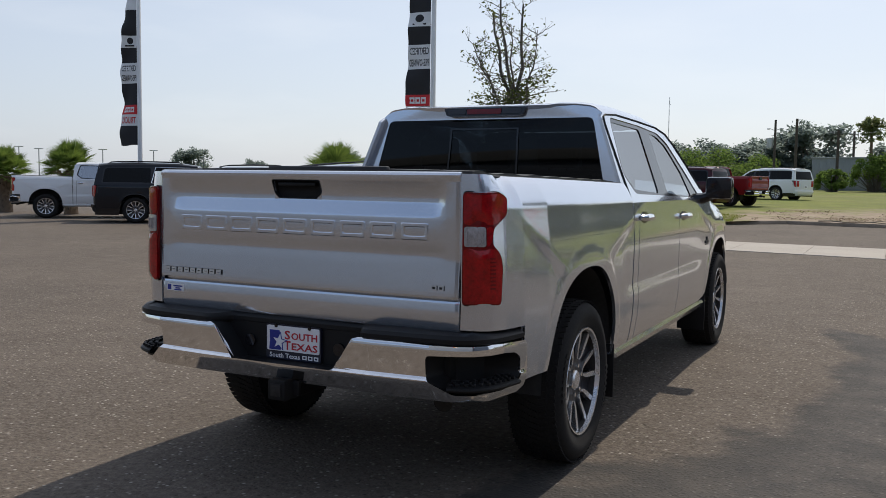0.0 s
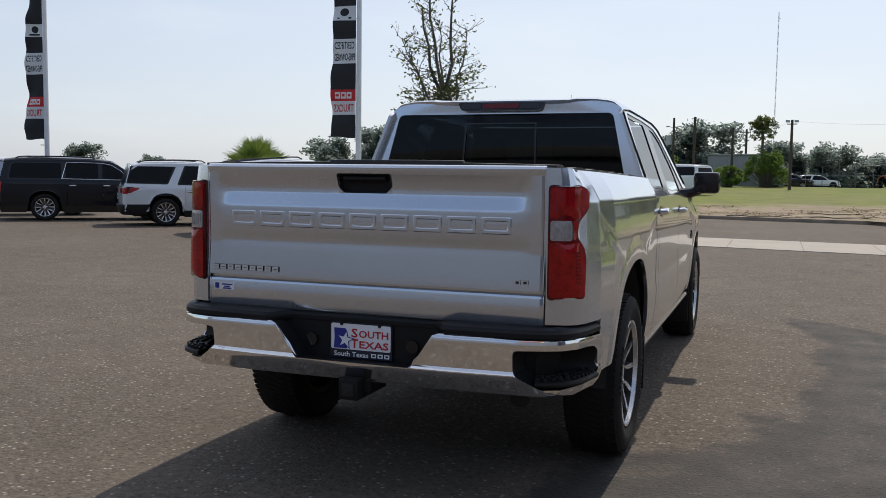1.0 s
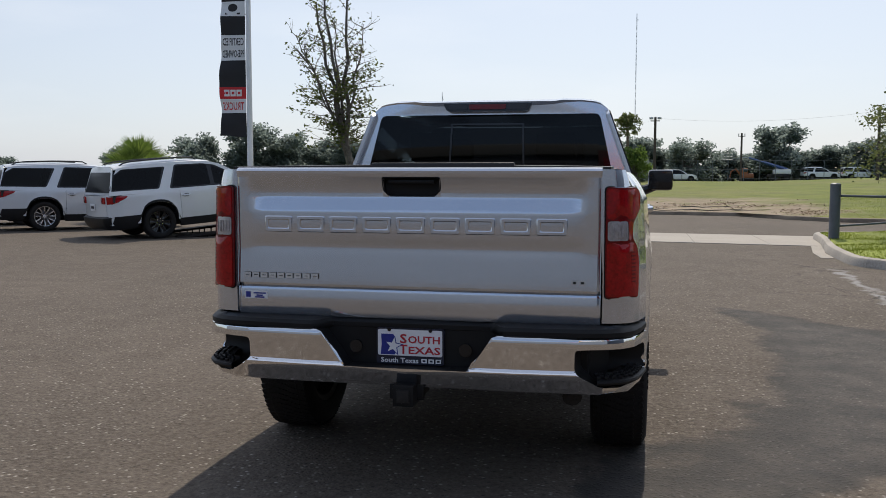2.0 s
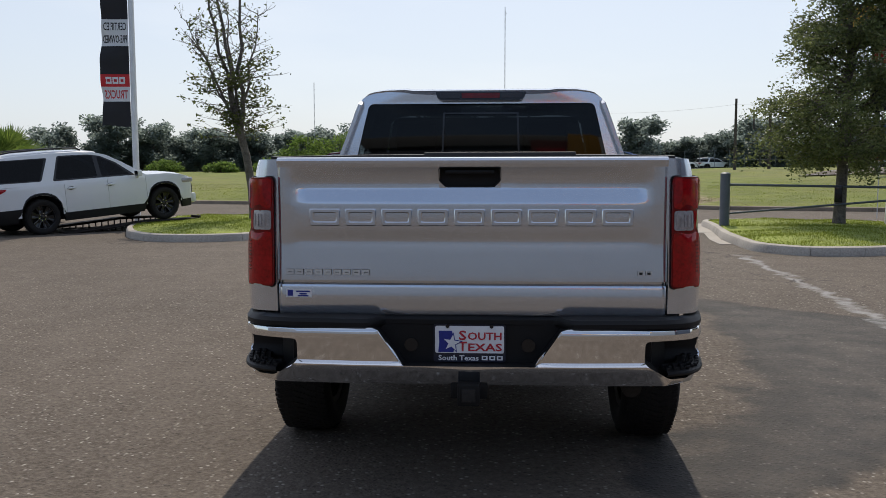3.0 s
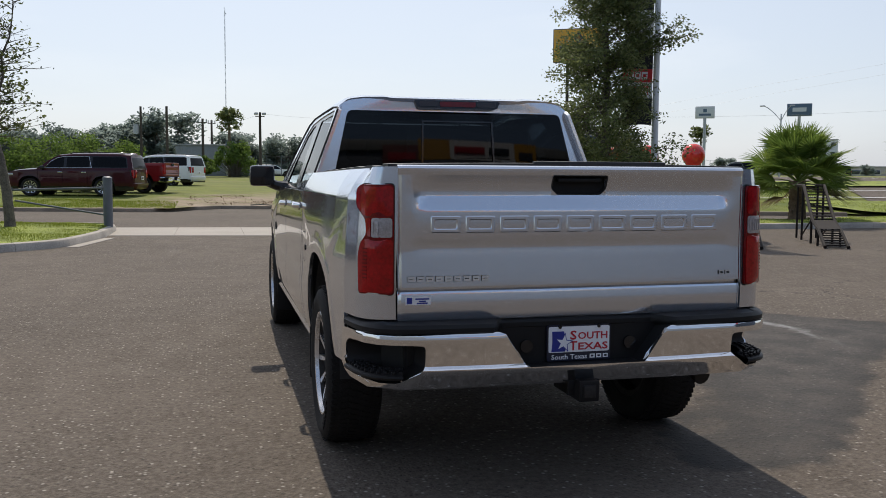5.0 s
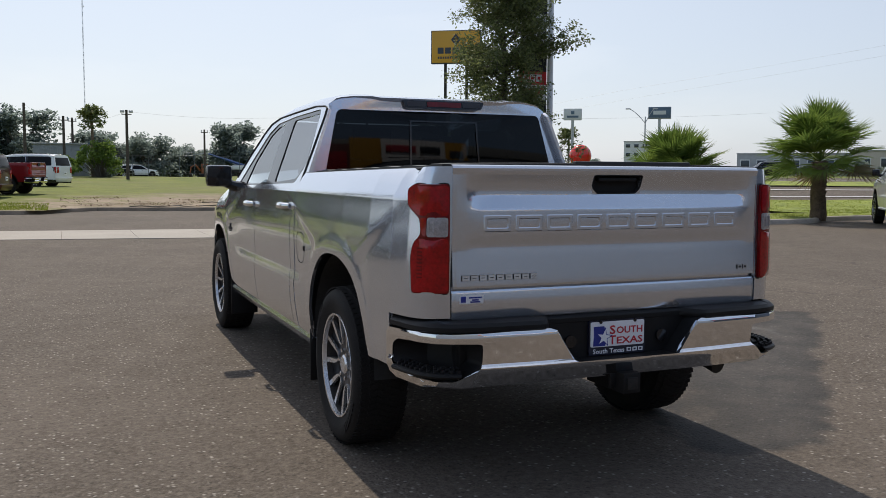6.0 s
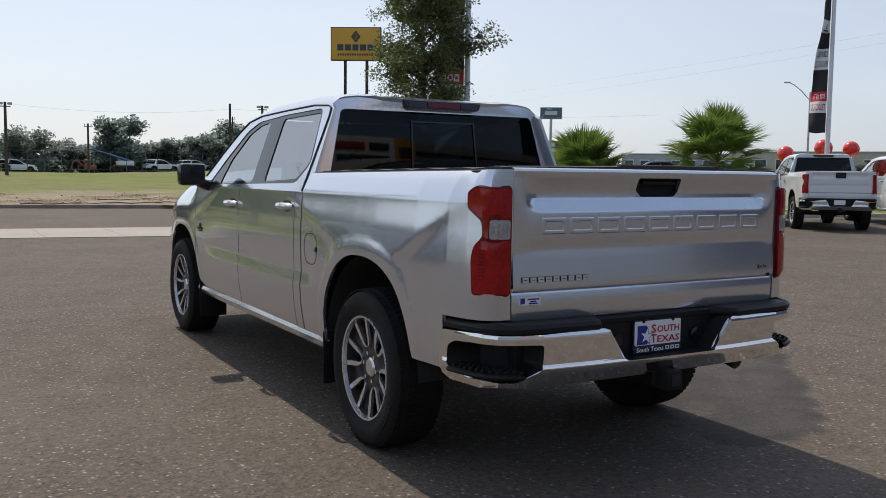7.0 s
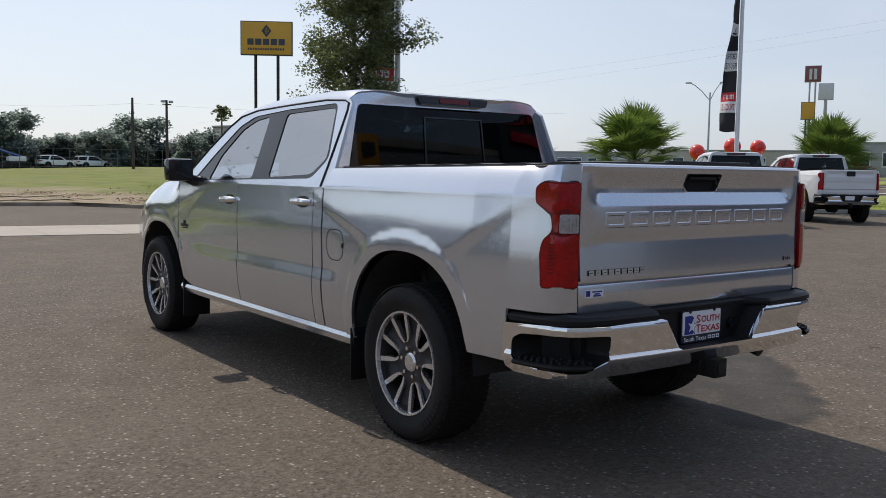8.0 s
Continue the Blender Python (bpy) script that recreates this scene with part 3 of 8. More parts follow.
def kerb_line(name, pts, label, h=0.15, w=0.16, closed=False, material=KERB):
    """A kerb with a rounded top edge along a plan line; pieces between joints stand apart a little."""
    th = thing(name, label, "kerb", kind="structure")
    line = round_poly(pts, 1.2, 5) if closed else pts
    dense = []
    n = len(line)
    for i in range(n if closed else n - 1):
        a, b = Vector(line[i]), Vector(line[(i + 1) % n])
        k = max(1, int((b - a).length / 0.6))
        dense += [a.lerp(b, j / k) for j in range(k)]
    if not closed:
        dense.append(Vector(line[-1]))
    n = len(dense)
    def cross(i):
        p = dense[i % n] if closed else dense[i]
        a = dense[(i - 1) % n] if closed else dense[max(i - 1, 0)]
        b = dense[(i + 1) % n] if closed else dense[min(i + 1, n - 1)]
        d = (b - a).normalized()
        nn = Vector((-d.y, d.x))
        prof = ((0.0, -0.04), (0.02, h - 0.055), (0.045, h - 0.015), (0.085, h), (w, h), (w, -0.04))
        return [(p.x + nn.x * u, p.y + nn.y * u, z) for u, z in prof]
    seg = 5
    total = n if closed else n - 1
    for s in range(0, total, seg):
        bm = bmesh.new()
        e = min(s + seg, total)
        rows = []
        for i in range(s, e + 1):
            rows.append([Vector(c) for c in cross(i)])
        d0 = (rows[1][0] - rows[0][0]).normalized() * 0.003
        rows[0] = [c + d0 for c in rows[0]]
        d1 = (rows[-1][0] - rows[-2][0]).normalized() * 0.003
        rows[-1] = [c - d1 for c in rows[-1]]
        rows_mesh(bm, rows)
        vs = list(bm.verts)
        k = 6
        bm.faces.new(vs[:k])
        bm.faces.new(vs[-k:][::-1])
        bmesh.ops.recalc_face_normals(bm, faces=bm.faces)
        part("kerb_stone", bm, material, th)
    return [(p.x, p.y) for p in dense]


def blades(name, label, areas, count, size, seed, material, zfun):
    """Grass as many single bent blades."""
    rnd = random.Random(seed)
    verts, faces = [], []
    while len(faces) < count:
        poly = areas[rnd.randrange(len(areas))]
        xs, ys = [p[0] for p in poly], [p[1] for p in poly]
        x, y = rnd.uniform(min(xs), max(xs)), rnd.uniform(min(ys), max(ys))
        if not inside((x, y), poly):
            continue
        clump = 0.6 + 0.7 * noise.noise((x * 0.9, y * 0.9, 3.0))
        if rnd.random() > 0.35 + clump:
            continue
        h = size * rnd.uniform(0.5, 1.3) * max(0.5, clump + 0.3)
        a = rnd.uniform(0, 2 * math.pi)
        w = size * 0.16
        dx, dy = math.cos(a), math.sin(a)
        lean = h * rnd.uniform(0.1, 0.6)
        z = zfun(x, y) - 0.01
        k = len(verts)
        verts += [(x - dy * w, y + dx * w, z), (x + dy * w, y - dx * w, z), (x + dx * lean, y + dy * lean, z + h)]
        faces.append((k, k + 1, k + 2))
    me = bpy.data.meshes.new(name)
    me.from_pydata(verts, [], faces)
    me.materials.append(material)
    return tagged(new(name, me), label, "grass", kind="stuff")


def island(name, label, pts):
    line = kerb_line(name + "_kerb", pts, "weathered concrete kerb round a planted island", closed=True)
    inner = []
    n = len(line)
    for i, p in enumerate(line):
        a, b = Vector(line[i - 1]), Vector(line[(i + 1) % n])
        d = (b - a).normalized()
        inner.append((p[0] - d.y * 0.15, p[1] + d.x * 0.15))
    cx, cy = sum(p[0] for p in inner) / n, sum(p[1] for p in inner) / n
    rr = max((Vector(p) - Vector((cx, cy))).length for p in inner)

    def top(x, y):
        edge = min((Vector((x, y)) - Vector(p)).length for p in inner[::3])
        return 0.125 + 0.09 * min(1.0, edge / 1.6) + 0.02 * noise.noise((x, y, 0))
    bm = bmesh.new()
    sheet(bm, inner, [], lambda x, y: (x, y, top(x, y)), 0.35)
    tagged(finish(name, bm, LAWN), label, "lawn", kind="structure")
    return inner, top


LEFT = [(-3.75, 19.0), (-8.6, 19.6), (-8.5, 15.2), (-7.45, 12.8), (-6.6, 11.85), (-5.3, 11.85), (-4.2, 12.9), (-3.75, 15.4)]
RIGHT = [(9.5, 17.3), (5.0, 17.9), (4.85, 15.6), (4.42, 12.9), (4.32, 10.4), (4.9, 9.55), (6.0, 9.6), (7.1, 10.2), (8.0, 11.5), (9.1, 14.2)]
left_area, left_top = island("lawn_left", "bright green grass on a raised kerbed island", LEFT)
right_area, right_top = island("lawn_right", "bright green grass on a raised kerbed island", RIGHT)
blades("grass", "bright green tufted grass on the island with the bare-topped tree", [left_area], 20000, 0.042, 1, GRASS, left_top)
blades("grass", "bright green tufted grass on the island with the small oak", [right_area], 20000, 0.042, 2, GRASS, right_top)



def gutter(pts, out):
    """Pale concrete gutter pan at a kerb's foot, in slabs."""
    bm = bmesh.new()
    for a, b in zip(pts, pts[1:]):
        prism(bm, [a, b, (b[0] + out, b[1]), (a[0] + out, a[1])], lambda x, y: (x, y, 0.008), lambda x, y: (x, y, -0.05))
    bmesh.ops.recalc_face_normals(bm, faces=bm.faces)
    tagged(finish("gutter", bm, CONCRETE, smooth=False), "pale worn concrete gutter at the kerb's foot", "concrete", kind="structure")


gutter([(4.86, 15.6), (4.66, 14.3), (4.43, 12.9), (4.36, 11.8)], -0.22)
gutter([(-3.76, 15.4), (-3.98, 14.2), (-4.18, 13.05)], 0.22)

# strip with palms at the edge of the lot, right of the drive
STRIP = [(10.2, 17.2), (10.0, 15.8), (14.0, 16.0), (18.4, 15.7), (20.0, 16.9), (26.5, 16.9), (31.0, 14.0), (44.0, 4.0), (46.0, 6.0), (32.0, 17.5), (20.0, 19.5)]
strip_area, strip_top = island("lawn_strip", "narrow grass strip with fan palms beside the car park", STRIP)
blades("grass", "green tufted grass under the fan palms", [strip_area], 14000, 0.055, 3, GRASS, strip_top)

# the field across the street: a low bank behind its kerb
def field_edge(x):
    e = street_far(x)
    if -2.7 < x < 6.4:
        e += 3.3 * min(1.0, (x + 2.7) / 0.6, (6.4 - x) / 1.2)
    return e


def smooth_to(x, a, b):
    t = min(1.0, max(0.0, (x - a) / (b - a)))
    return t * t * (3 - 2 * t)


def field_z(x, y):
    """The field climbs gently away from the street."""
    d = max(0.0, y - field_edge(x))
    z = float(np.interp(d, [0, 6, 11, 20, 60, 85, 130], [0.13, 0.30, 0.43, 0.62, 1.12, 0.85, 0.78]))
    z += 0.38 * smooth_to(x, 12.0, 24.0) * min(1.0, d / 22.0)
    z -= 0.16 * smooth_to(x, 20.0, 22.0) * (1 - min(1.0, d / 8.0))
    return z + 0.05 * noise.noise((x * 0.2, y * 0.2, 5.0)) * min(1.0, d / 3.0)


bm = bmesh.new()
xs = [-260, -160, -110, -80, -60] + [-45 + i * 1.5 for i in range(61)] + [55, 70, 100, 160, 260]
ds = [0.16, 0.5, 1.0, 1.8, 2.8, 4, 6, 8, 11, 15, 20, 28, 40, 60, 90, 130, 200, 300]
rows_mesh(bm, [[(x, field_edge(x) + d, field_z(x, field_edge(x) + d)) for x in xs] for d in ds])
tagged(finish("field", bm, FIELD), "open rough grass field with a bare sandy patch by the road", "field", kind="structure")
kerb_line("field_kerb", [(-60 + i * 1.2, field_edge(-60 + i * 1.2)) for i in range(68)], "dusty earth-stained concrete kerb along the field", h=0.14, material=FIELDKERB)

rnd = random.Random(8)
field_poly = [(-45, street_far(-45) + 0.4)] + [(-3.6, street_far(-3.6) + 0.4), (-3.6, 31.0), (-8, 44), (-50, 60)]
blades("grass", "rough verge grass along the field kerb", [field_poly], 30000, 0.06, 4, GRASS, field_z)
corner_poly = [(-9.0, street_far(-9.0) + 0.3), (-2.85, street_far(-2.85) + 0.3), (-2.85, 32.5), (-9.0, 35.5)]
blades("grass", "thick green grass on the corner of the field", [corner_poly], 9000, 0.07, 6, GRASS, field_z)
field_poly2 = [(6.6, street_far(6.6) + 0.4), (24, street_far(24) + 0.4), (30, 40), (12, 46)]
blades("grass", "rough verge grass beyond the street", [field_poly2], 24000, 0.05, 5, GRASS, field_z)


# ---- vehicles ----
def half_width(s, y, z):
    """Half width of a body at a place along it and a height."""
    w = float(np.interp(y, s["plan_y"], s["plan_x"])) + float(np.interp(z, s["prof_z"], s["prof_x"]))
    for yc, zc, ry, rz in s["arches"]:
        d = math.hypot((y - yc) / ry, (z - zc) / rz) - 1.0
        if -0.3 < d < 0.8 and z < s["shoulder"]:
            k = min(1.0, (s["shoulder"] - z) / 0.12)
            w += s["flare"] * k * (1 - smoothstep(0.10, 0.20, d))
    return w + (sculpt(s, y, z) if s.get("sculpted") else 0.0)


def sculpt(s, y, z):
    """Pressings of the pickup's side: arch lips, fender swells, the ledge along the doors, the rolled shoulder."""
    o = 0.0
    for i, (yc, zc, ry, rz) in enumerate(s["arches"]):
        u, v = abs(y - yc) / ry, max(0.0, z - zc) / rz
        d = (u ** 2.3 + v ** 2.3) ** (1 / 2.3)
        if d < 1.3:
            o += 0.005 * (1 - smoothstep(1.13, 1.17, d))
        if 0.85 < z < 1.32:
            fwd = y > yc
            half = (0.36 + 3.0 * max(0.0, z - 1.02)) if fwd == (i == 0) else (0.37 + 1.75 * max(0.0, z - 0.985))
            swell = (1 - smoothstep(-0.04, 0.07, abs(y - yc) - half)) * smoothstep(0.88, 1.0, z) * (1 - smoothstep(1.14, 1.30, z))
            o += 0.007 * swell
    ledge = smoothstep(0.54, 0.72, y) * (1 - smoothstep(2.55, 3.05, y))
    if ledge > 0:
        o += ledge * float(np.interp(z, [0.45, 0.60, 0.722, 0.732, 0.806, 0.82, 0.92, 1.06], [0.0, 0.003, 0.004, 0.004, -0.006, -0.0075, -0.006, 0.0]))
    if z > 1.295:
        roll = float(np.interp(z, [1.295, 1.305, 1.34, 1.37, 1.40, 1.425], [0.0, 0.004, 0.021, 0.038, 0.061, 0.088]))
        o -= roll * (0.15 + 0.85 * smoothstep(-1.08, -0.90, y))
    if y > 3.15:
        k = max(0.0, (z - hood_top(y) + 0.20) / 0.20)
        o -= 0.11 * k * k * smoothstep(3.15, 3.50, y)
    return o


def smoothstep(a, b, x):
    t = min(1.0, max(0.0, (x - a) / (b - a)))
    return t * t * (3 - 2 * t)


def arch_z(s, y):
    z = -1.0
    for yc, zc, ry, rz in s["arches"]:
        u = (y - yc) / ry
        if abs(u) < 1.0:
            z = max(z, zc + rz * (1 - abs(u) ** 2.3) ** (1 / 2.3))
    return z


def side_patch(s, side, ya, yb, z0, ztop, step=0.05, inset=0.0):
    """One outer panel of a body side, cut round the wheel arches."""
    ys = list(np.linspace(ya, yb, max(2, int(abs(yb - ya) / step) + 1)))
    ys += [y for y in s["plan_y"] if ya < y < yb] + [-0.8355, -0.8345]
    for yc, zc, ry, rz in s["arches"]:
        ys += [yc + ry * math.cos(math.pi * i / 28) * (0.9999 if i in (0, 28) else 1) for i in range(29)]
        ys += [yc - ry * 1.0008, yc + ry * 1.0008]
    ys = sorted({round(y, 5) for y in ys if ya <= y <= yb})
    zs = s["rows"]
    rows = []
    for y in ys:
        zt = ztop(y) if callable(ztop) else ztop
        zb = max(z0(y) if callable(z0) else z0, arch_z(s, y))
        zb = min(zb, zt - 0.004)
        rows.append([(side * (half_width(s, y, min(max(z, zb), zt)) - inset), y, min(max(z, zb), zt)) for z in [zb] + zs + [zt]])
    bm = bmesh.new()
    rows_mesh(bm, rows, flip=(side > 0))
    clean(bm)
    return bm


WHEELS = {}


def wheel_meshes(key, R, rim, width, spokes, face, dark):
    """Build a wheel once: barrel, tyre, spokes, cap and nuts as separate meshes; outward is +x."""
    if key in WHEELS:
        return WHEELS[key]
    out = []
    h = width / 2
    bm = bmesh.new()
    lathe(bm, [(rim * 0.99, h - 0.025), (rim * 0.955, h - 0.02), (rim * 0.93, h - 0.035), (rim * 0.90, h - 0.10), (rim * 0.88, -h + 0.03), (rim * 0.98, -h + 0.02)], 40)
    lathe(bm, [(rim * 0.9, -0.02), (0.05, -0.03), (0.0, -0.03)], 24)
    bmesh.ops.recalc_face_normals(bm, faces=bm.faces)
    out.append(("wheel", bm, STEELDARK, "dark inner wheel barrel"))
    bm = bmesh.new()
    sw = R - rim
    prof = [(rim * 0.97, h - 0.035), (rim * 1.0, h - 0.014), (rim + sw * 0.12, h - 0.004), (rim + sw * 0.3, h), (rim + sw * 0.36, h + 0.004), (rim + sw * 0.6, h + 0.003),
            (rim + sw * 0.8, h - 0.01), (R - 0.015, h - 0.03), (R - 0.006, h - 0.05)]
    prof = prof + [(R - 0.008, 0.0)] + [(r, -x) for r, x in prof[::-1]]
    lathe(bm, prof, 64)
    bmesh.ops.recalc_face_normals(bm, faces=bm.faces)
    out.append(("tyre", bm, RUBBER, ""))
    bm = bmesh.new()
    nb = 74
    for i in range(nb):
        a = 2 * math.pi * i / nb
        for x, w, off, hh in ((h - 0.034, 0.034, 0.0, 0.005), (h - 0.085, 0.05, 0.5, 0.010), (0.0, 0.06, 0.2, 0.010), (-h + 0.085, 0.05, 0.6, 0.010), (-h + 0.034, 0.034, 0.1, 0.005)):
            aa = a + off * 2 * math.pi / nb
            m = Matrix.Rotation(aa, 4, "X") @ Matrix.Translation((x, 0, R - 0.012 + hh / 2)) @ Matrix.Rotation(radians(16 if x > 0 else -16), 4, "Z")
            box(bm, (0, 0, 0), (w, 2 * math.pi * R / nb * 0.74, hh), m=m)
    # raised lettering ring on the sidewall, as plain bars
    for a0 in (0.3, 3.4):
        for k in range(8):
            m = Matrix.Rotation(a0 + k * 0.085, 4, "X") @ Matrix.Translation((h + 0.003, 0, rim + sw * 0.52))
            box(bm, (0, 0, 0), (0.006, 0.018, 0.035), m=m)
    out.append(("tread", bm, RUBBER, ""))
    bm = bmesh.new()
    lathe(bm, [(rim * 1.0, h - 0.018), (rim * 0.985, h - 0.008), (rim * 0.95, h - 0.010), (rim * 0.935, h - 0.03)], 48)
    bmesh.ops.recalc_face_normals(bm, faces=bm.faces)
    out.append(("rim", bm, face, "bright machined rim edge"))
    fx = h - 0.03
    for i in range(spokes):
        bm = bmesh.new()
        a = 2 * math.pi * i / spokes
        c, s_ = math.cos(a), math.sin(a)

        def f(depth):
            return lambda u, v: (fx - depth - 0.035 * (1 - min(1, u / rim)), u * c - v * s_, u * s_ + v * c)
        w0 = rim * 0.105
        if spokes <= 7:
            # broad dished spoke between two U-shaped slots, with bright machined edges along them
            half = math.pi / spokes

            def slot(r):
                return rim * float(np.interp(r / rim, [0.39, 0.42, 0.50, 0.70, 0.95], [0.0, 0.045, 0.085, 0.125, 0.195]))
            rs = [rim * k for k in (0.39, 0.405, 0.42, 0.46, 0.50, 0.60, 0.70, 0.83, 0.95)]

            def edge_at(r, inset=0.0):
                ang = half - math.asin(min(0.9, (slot(r) + inset) / r))
                return (r * math.cos(ang), r * math.sin(ang))
            up = [edge_at(r) for r in rs]
            arc = [(rim * 0.95 * math.cos(t), rim * 0.95 * math.sin(t)) for t in np.linspace(math.atan2(up[-1][1], up[-1][0]), -math.atan2(up[-1][1], up[-1][0]), 7)[1:-1]]
            inner = [(rim * 0.16 * math.cos(t), rim * 0.16 * math.sin(t)) for t in np.linspace(-half, half, 4)]
            panel = inner + up + arc + [(x, -y) for x, y in up[::-1]]

            def dish(depth):
                def g(u, v):
                    mid = abs(v) / max(1e-6, u * math.tan(half))
                    return f(depth + 0.026 * (1 - min(1.0, mid)) * smoothstep(0.3, 0.6, u / rim))(u, v)
                return g
            sheet(bm, panel, [], dish(0.004), rim * 0.09, mi=1)
            rows_mesh(bm, [[dish(0.004)(*p) for p in panel + panel[:1]], [f(0.055)(*p) for p in panel + panel[:1]]], mi=1)
            for sg in (1, -1):
                a_ = [(x, sg * y) for x, y in up]
                b_ = [(x, sg * y) for x, y in (edge_at(r, rim * (0.05 + 0.04 * smoothstep(0.4, 0.7, r / rim))) for r in rs)]
                rows_mesh(bm, [[f(0.03)(*p) for p in a_], [f(-0.002)(*p) for p in a_], [f(-0.002)(*p) for p in b_], [f(0.012)(*p) for p in b_]])
        else:
            arm = [(rim * 0.2, -w0 * 0.8), (rim * 0.95, -w0 * 0.6), (rim * 0.95, w0 * 0.6), (rim * 0.2, w0 * 0.8)]
            prism(bm, arm, f(0.0), f(0.04), 0, 1)
        bmesh.ops.recalc_face_normals(bm, faces=bm.faces)
        out.append(("spoke", bm, [face, dark], "grey spoke with bright machined edges" if face is not dark else ""))
    bm = bmesh.new()
    lathe(bm, [(0.0, fx - 0.012), (rim * 0.15, fx - 0.014), (rim * 0.185, fx - 0.022), (rim * 0.19, fx - 0.06)], 24)
    bmesh.ops.recalc_face_normals(bm, faces=bm.faces)
    out.append(("hub_cap", bm, face, "bright round centre cap"))
    for i in range(6):
        bm = bmesh.new()
        a = 2 * math.pi * (i + 0.5) / 6
        tube(bm, (fx - 0.06, rim * 0.27 * math.cos(a), rim * 0.27 * math.sin(a)), (fx - 0.015, rim * 0.27 * math.cos(a), rim * 0.27 * math.sin(a)), 0.012, 0.011, 6)
        out.append(("wheel_nut", bm, CHROME, ""))
    made = []
    for name, b, m, lab in out:
        ob = finish(name, b, m)
        bpy.context.scene.collection.objects.unlink(ob)
        made.append((name, ob.data, lab))
        bpy.data.objects.remove(ob)
    WHEELS[key] = made
    return made


def add_wheel(th, meshes, x, y, z, turn=0.0, spin=0.0):
    root = None
    for name, me, lab in meshes:
        ob = new(name, me)
        if root is None:
            root = ob
            ob.parent = th
            ob.matrix_basis = Matrix.Translation((x, y, z)) @ Matrix.Rotation((0 if x > 0 else math.pi) + turn, 4, "Z") @ Matrix.Rotation(spin, 4, "X")
        else:
            ob.parent = root
        if lab:
            ob["label"] = lab
        if name == "tread":
            tagged(ob, kind="stuff")


def well(bm, x0, x1, yc, zc, r):
    """Half-round liner over a wheel."""
    n = 16
    a = [(x0, yc + r * math.cos(math.pi * i / n), zc + r * math.sin(math.pi * i / n)) for i in range(n + 1)]
    b = [(x1, yc + r * math.cos(math.pi * i / n), zc + r * math.sin(math.pi * i / n)) for i in range(n + 1)]
    rows_mesh(bm, [a, b])
    rows_mesh(bm, [b, [(x1, yc, zc)] * (n + 1)])


def greenhouse(th, s, paint):
    """Cab above the belt: painted frames, black surrounds, glass, roof, screens."""
    zb, zr = s["belt"], s["rail"]
    xb, xr = s["gx_belt"], s["gx_rail"]

    def gx(z):
        t = (z - zb) / (zr - zb)
        return xb + (xr - xb) * (t if t < 0.8 else t + 0.0)
    for side in (-1, 1):
        bm = bmesh.new()
        holes = [round_poly(h, 0.05) for h in s.get("surrounds", [s["surround"]])]
        sheet(bm, s["cab_outline"], holes, lambda y, z: (side * gx(z), y, z), flip=(side < 0))
        orient(bm, (side, 0, 0))
        solid(part("cab_side", bm, paint, th), 0.02)
        panes = [round_poly(p, 0.04) for p in s["side_glass"]]
        for hole in holes:
            bm = bmesh.new()
            sheet(bm, hole, panes, lambda y, z: (side * (gx(z) - 0.006), y, z), flip=(side < 0))
            orient(bm, (side, 0, 0))
            solid(part("window_surround", bm, GLOSSBLACK, th, "black window surround"), 0.012)
        for pane in panes:
            bm = bmesh.new()
            sheet(bm, pane, [], lambda y, z: (side * (gx(z) - 0.012), y, z), flip=(side < 0))
            orient(bm, (side, 0, 0))
            part("side_window", bm, s["side_tint"], th, "tinted side window")
    # roof
    ry = s["roof_y"]
    rz = s["roof_z"]
    us = [-1, -0.992, -0.975, -0.95, -0.92, -0.88, -0.78, -0.62, -0.55, -0.3, 0, 0.3, 0.55, 0.62, 0.78, 0.88, 0.92, 0.95, 0.975, 0.992, 1]
    rows = []
    for y in np.linspace(ry[0], ry[-1], 22):
        top = float(np.interp(y, ry, rz))
        edge = float(np.interp(y, [p[0] for p in s["roof_edge"]], [p[1] for p in s["roof_edge"]]))
        w = gx(edge)
        row = []
        for u in us:
            k = max(0.0, 1 - abs(u) ** s["roof_square"])
            z = edge + (top - edge) * k ** 0.6
            if 0.6 < abs(u) < 0.93:
                z += 0.007
            row.append((u * w, y + s["rear_bow"] * u * u * (1 - smoothstep(ry[0], ry[1] + 0.3, y)), z))
        rows.append(row)
    bm = bmesh.new()
    rows_mesh(bm, rows)
    solid(part("roof", bm, paint, th, sharp=50), 0.025)
    # windscreen
    (y0, z0), (y1, z1) = s["screen"]
    bm = bmesh.new()
    rows = []
    for k in range(7):
        t = k / 6
        y, z = y0 + (y1 - y0) * t, z0 + (z1 - z0) * t
        w = gx(z) - 0.03
        rows.append([(u * w, y + 0.10 * (1 - u * u), z) for u in np.linspace(-1, 1, 11)])
    rows_mesh(bm, rows, flip=True)
    orient(bm, (0, 1, 0.5))
    part("windscreen", bm, WINDSCREEN, th, "clear windscreen")
    # rear wall with its window
    (y0, z0), (y1, z1) = s["rear"]

    def rmap(off):
        return lambda x, z: (x, y0 + (y1 - y0) * (z - z0) / (z1 - z0) - off + s["rear_bow"] * (x / xb) ** 2, z)
    wl_ = gx(z0)
    er, tr = s["roof_edge"][0][1], s["roof_z"][0]
    arc = [(u * gx(er), er + (tr - er) * max(0.0, 1 - abs(u) ** s["roof_square"]) ** 0.6 - 0.003) for u in us]
    out = [(wl_, z0)] + arc[::-1] + [(-wl_, z0)]
    win = round_poly(s["rear_glass"], 0.035)
    bm = bmesh.new()
    sheet(bm, out, [win], rmap(0.0), 0.12, flip=False)
    orient(bm, (0, -1, 0))
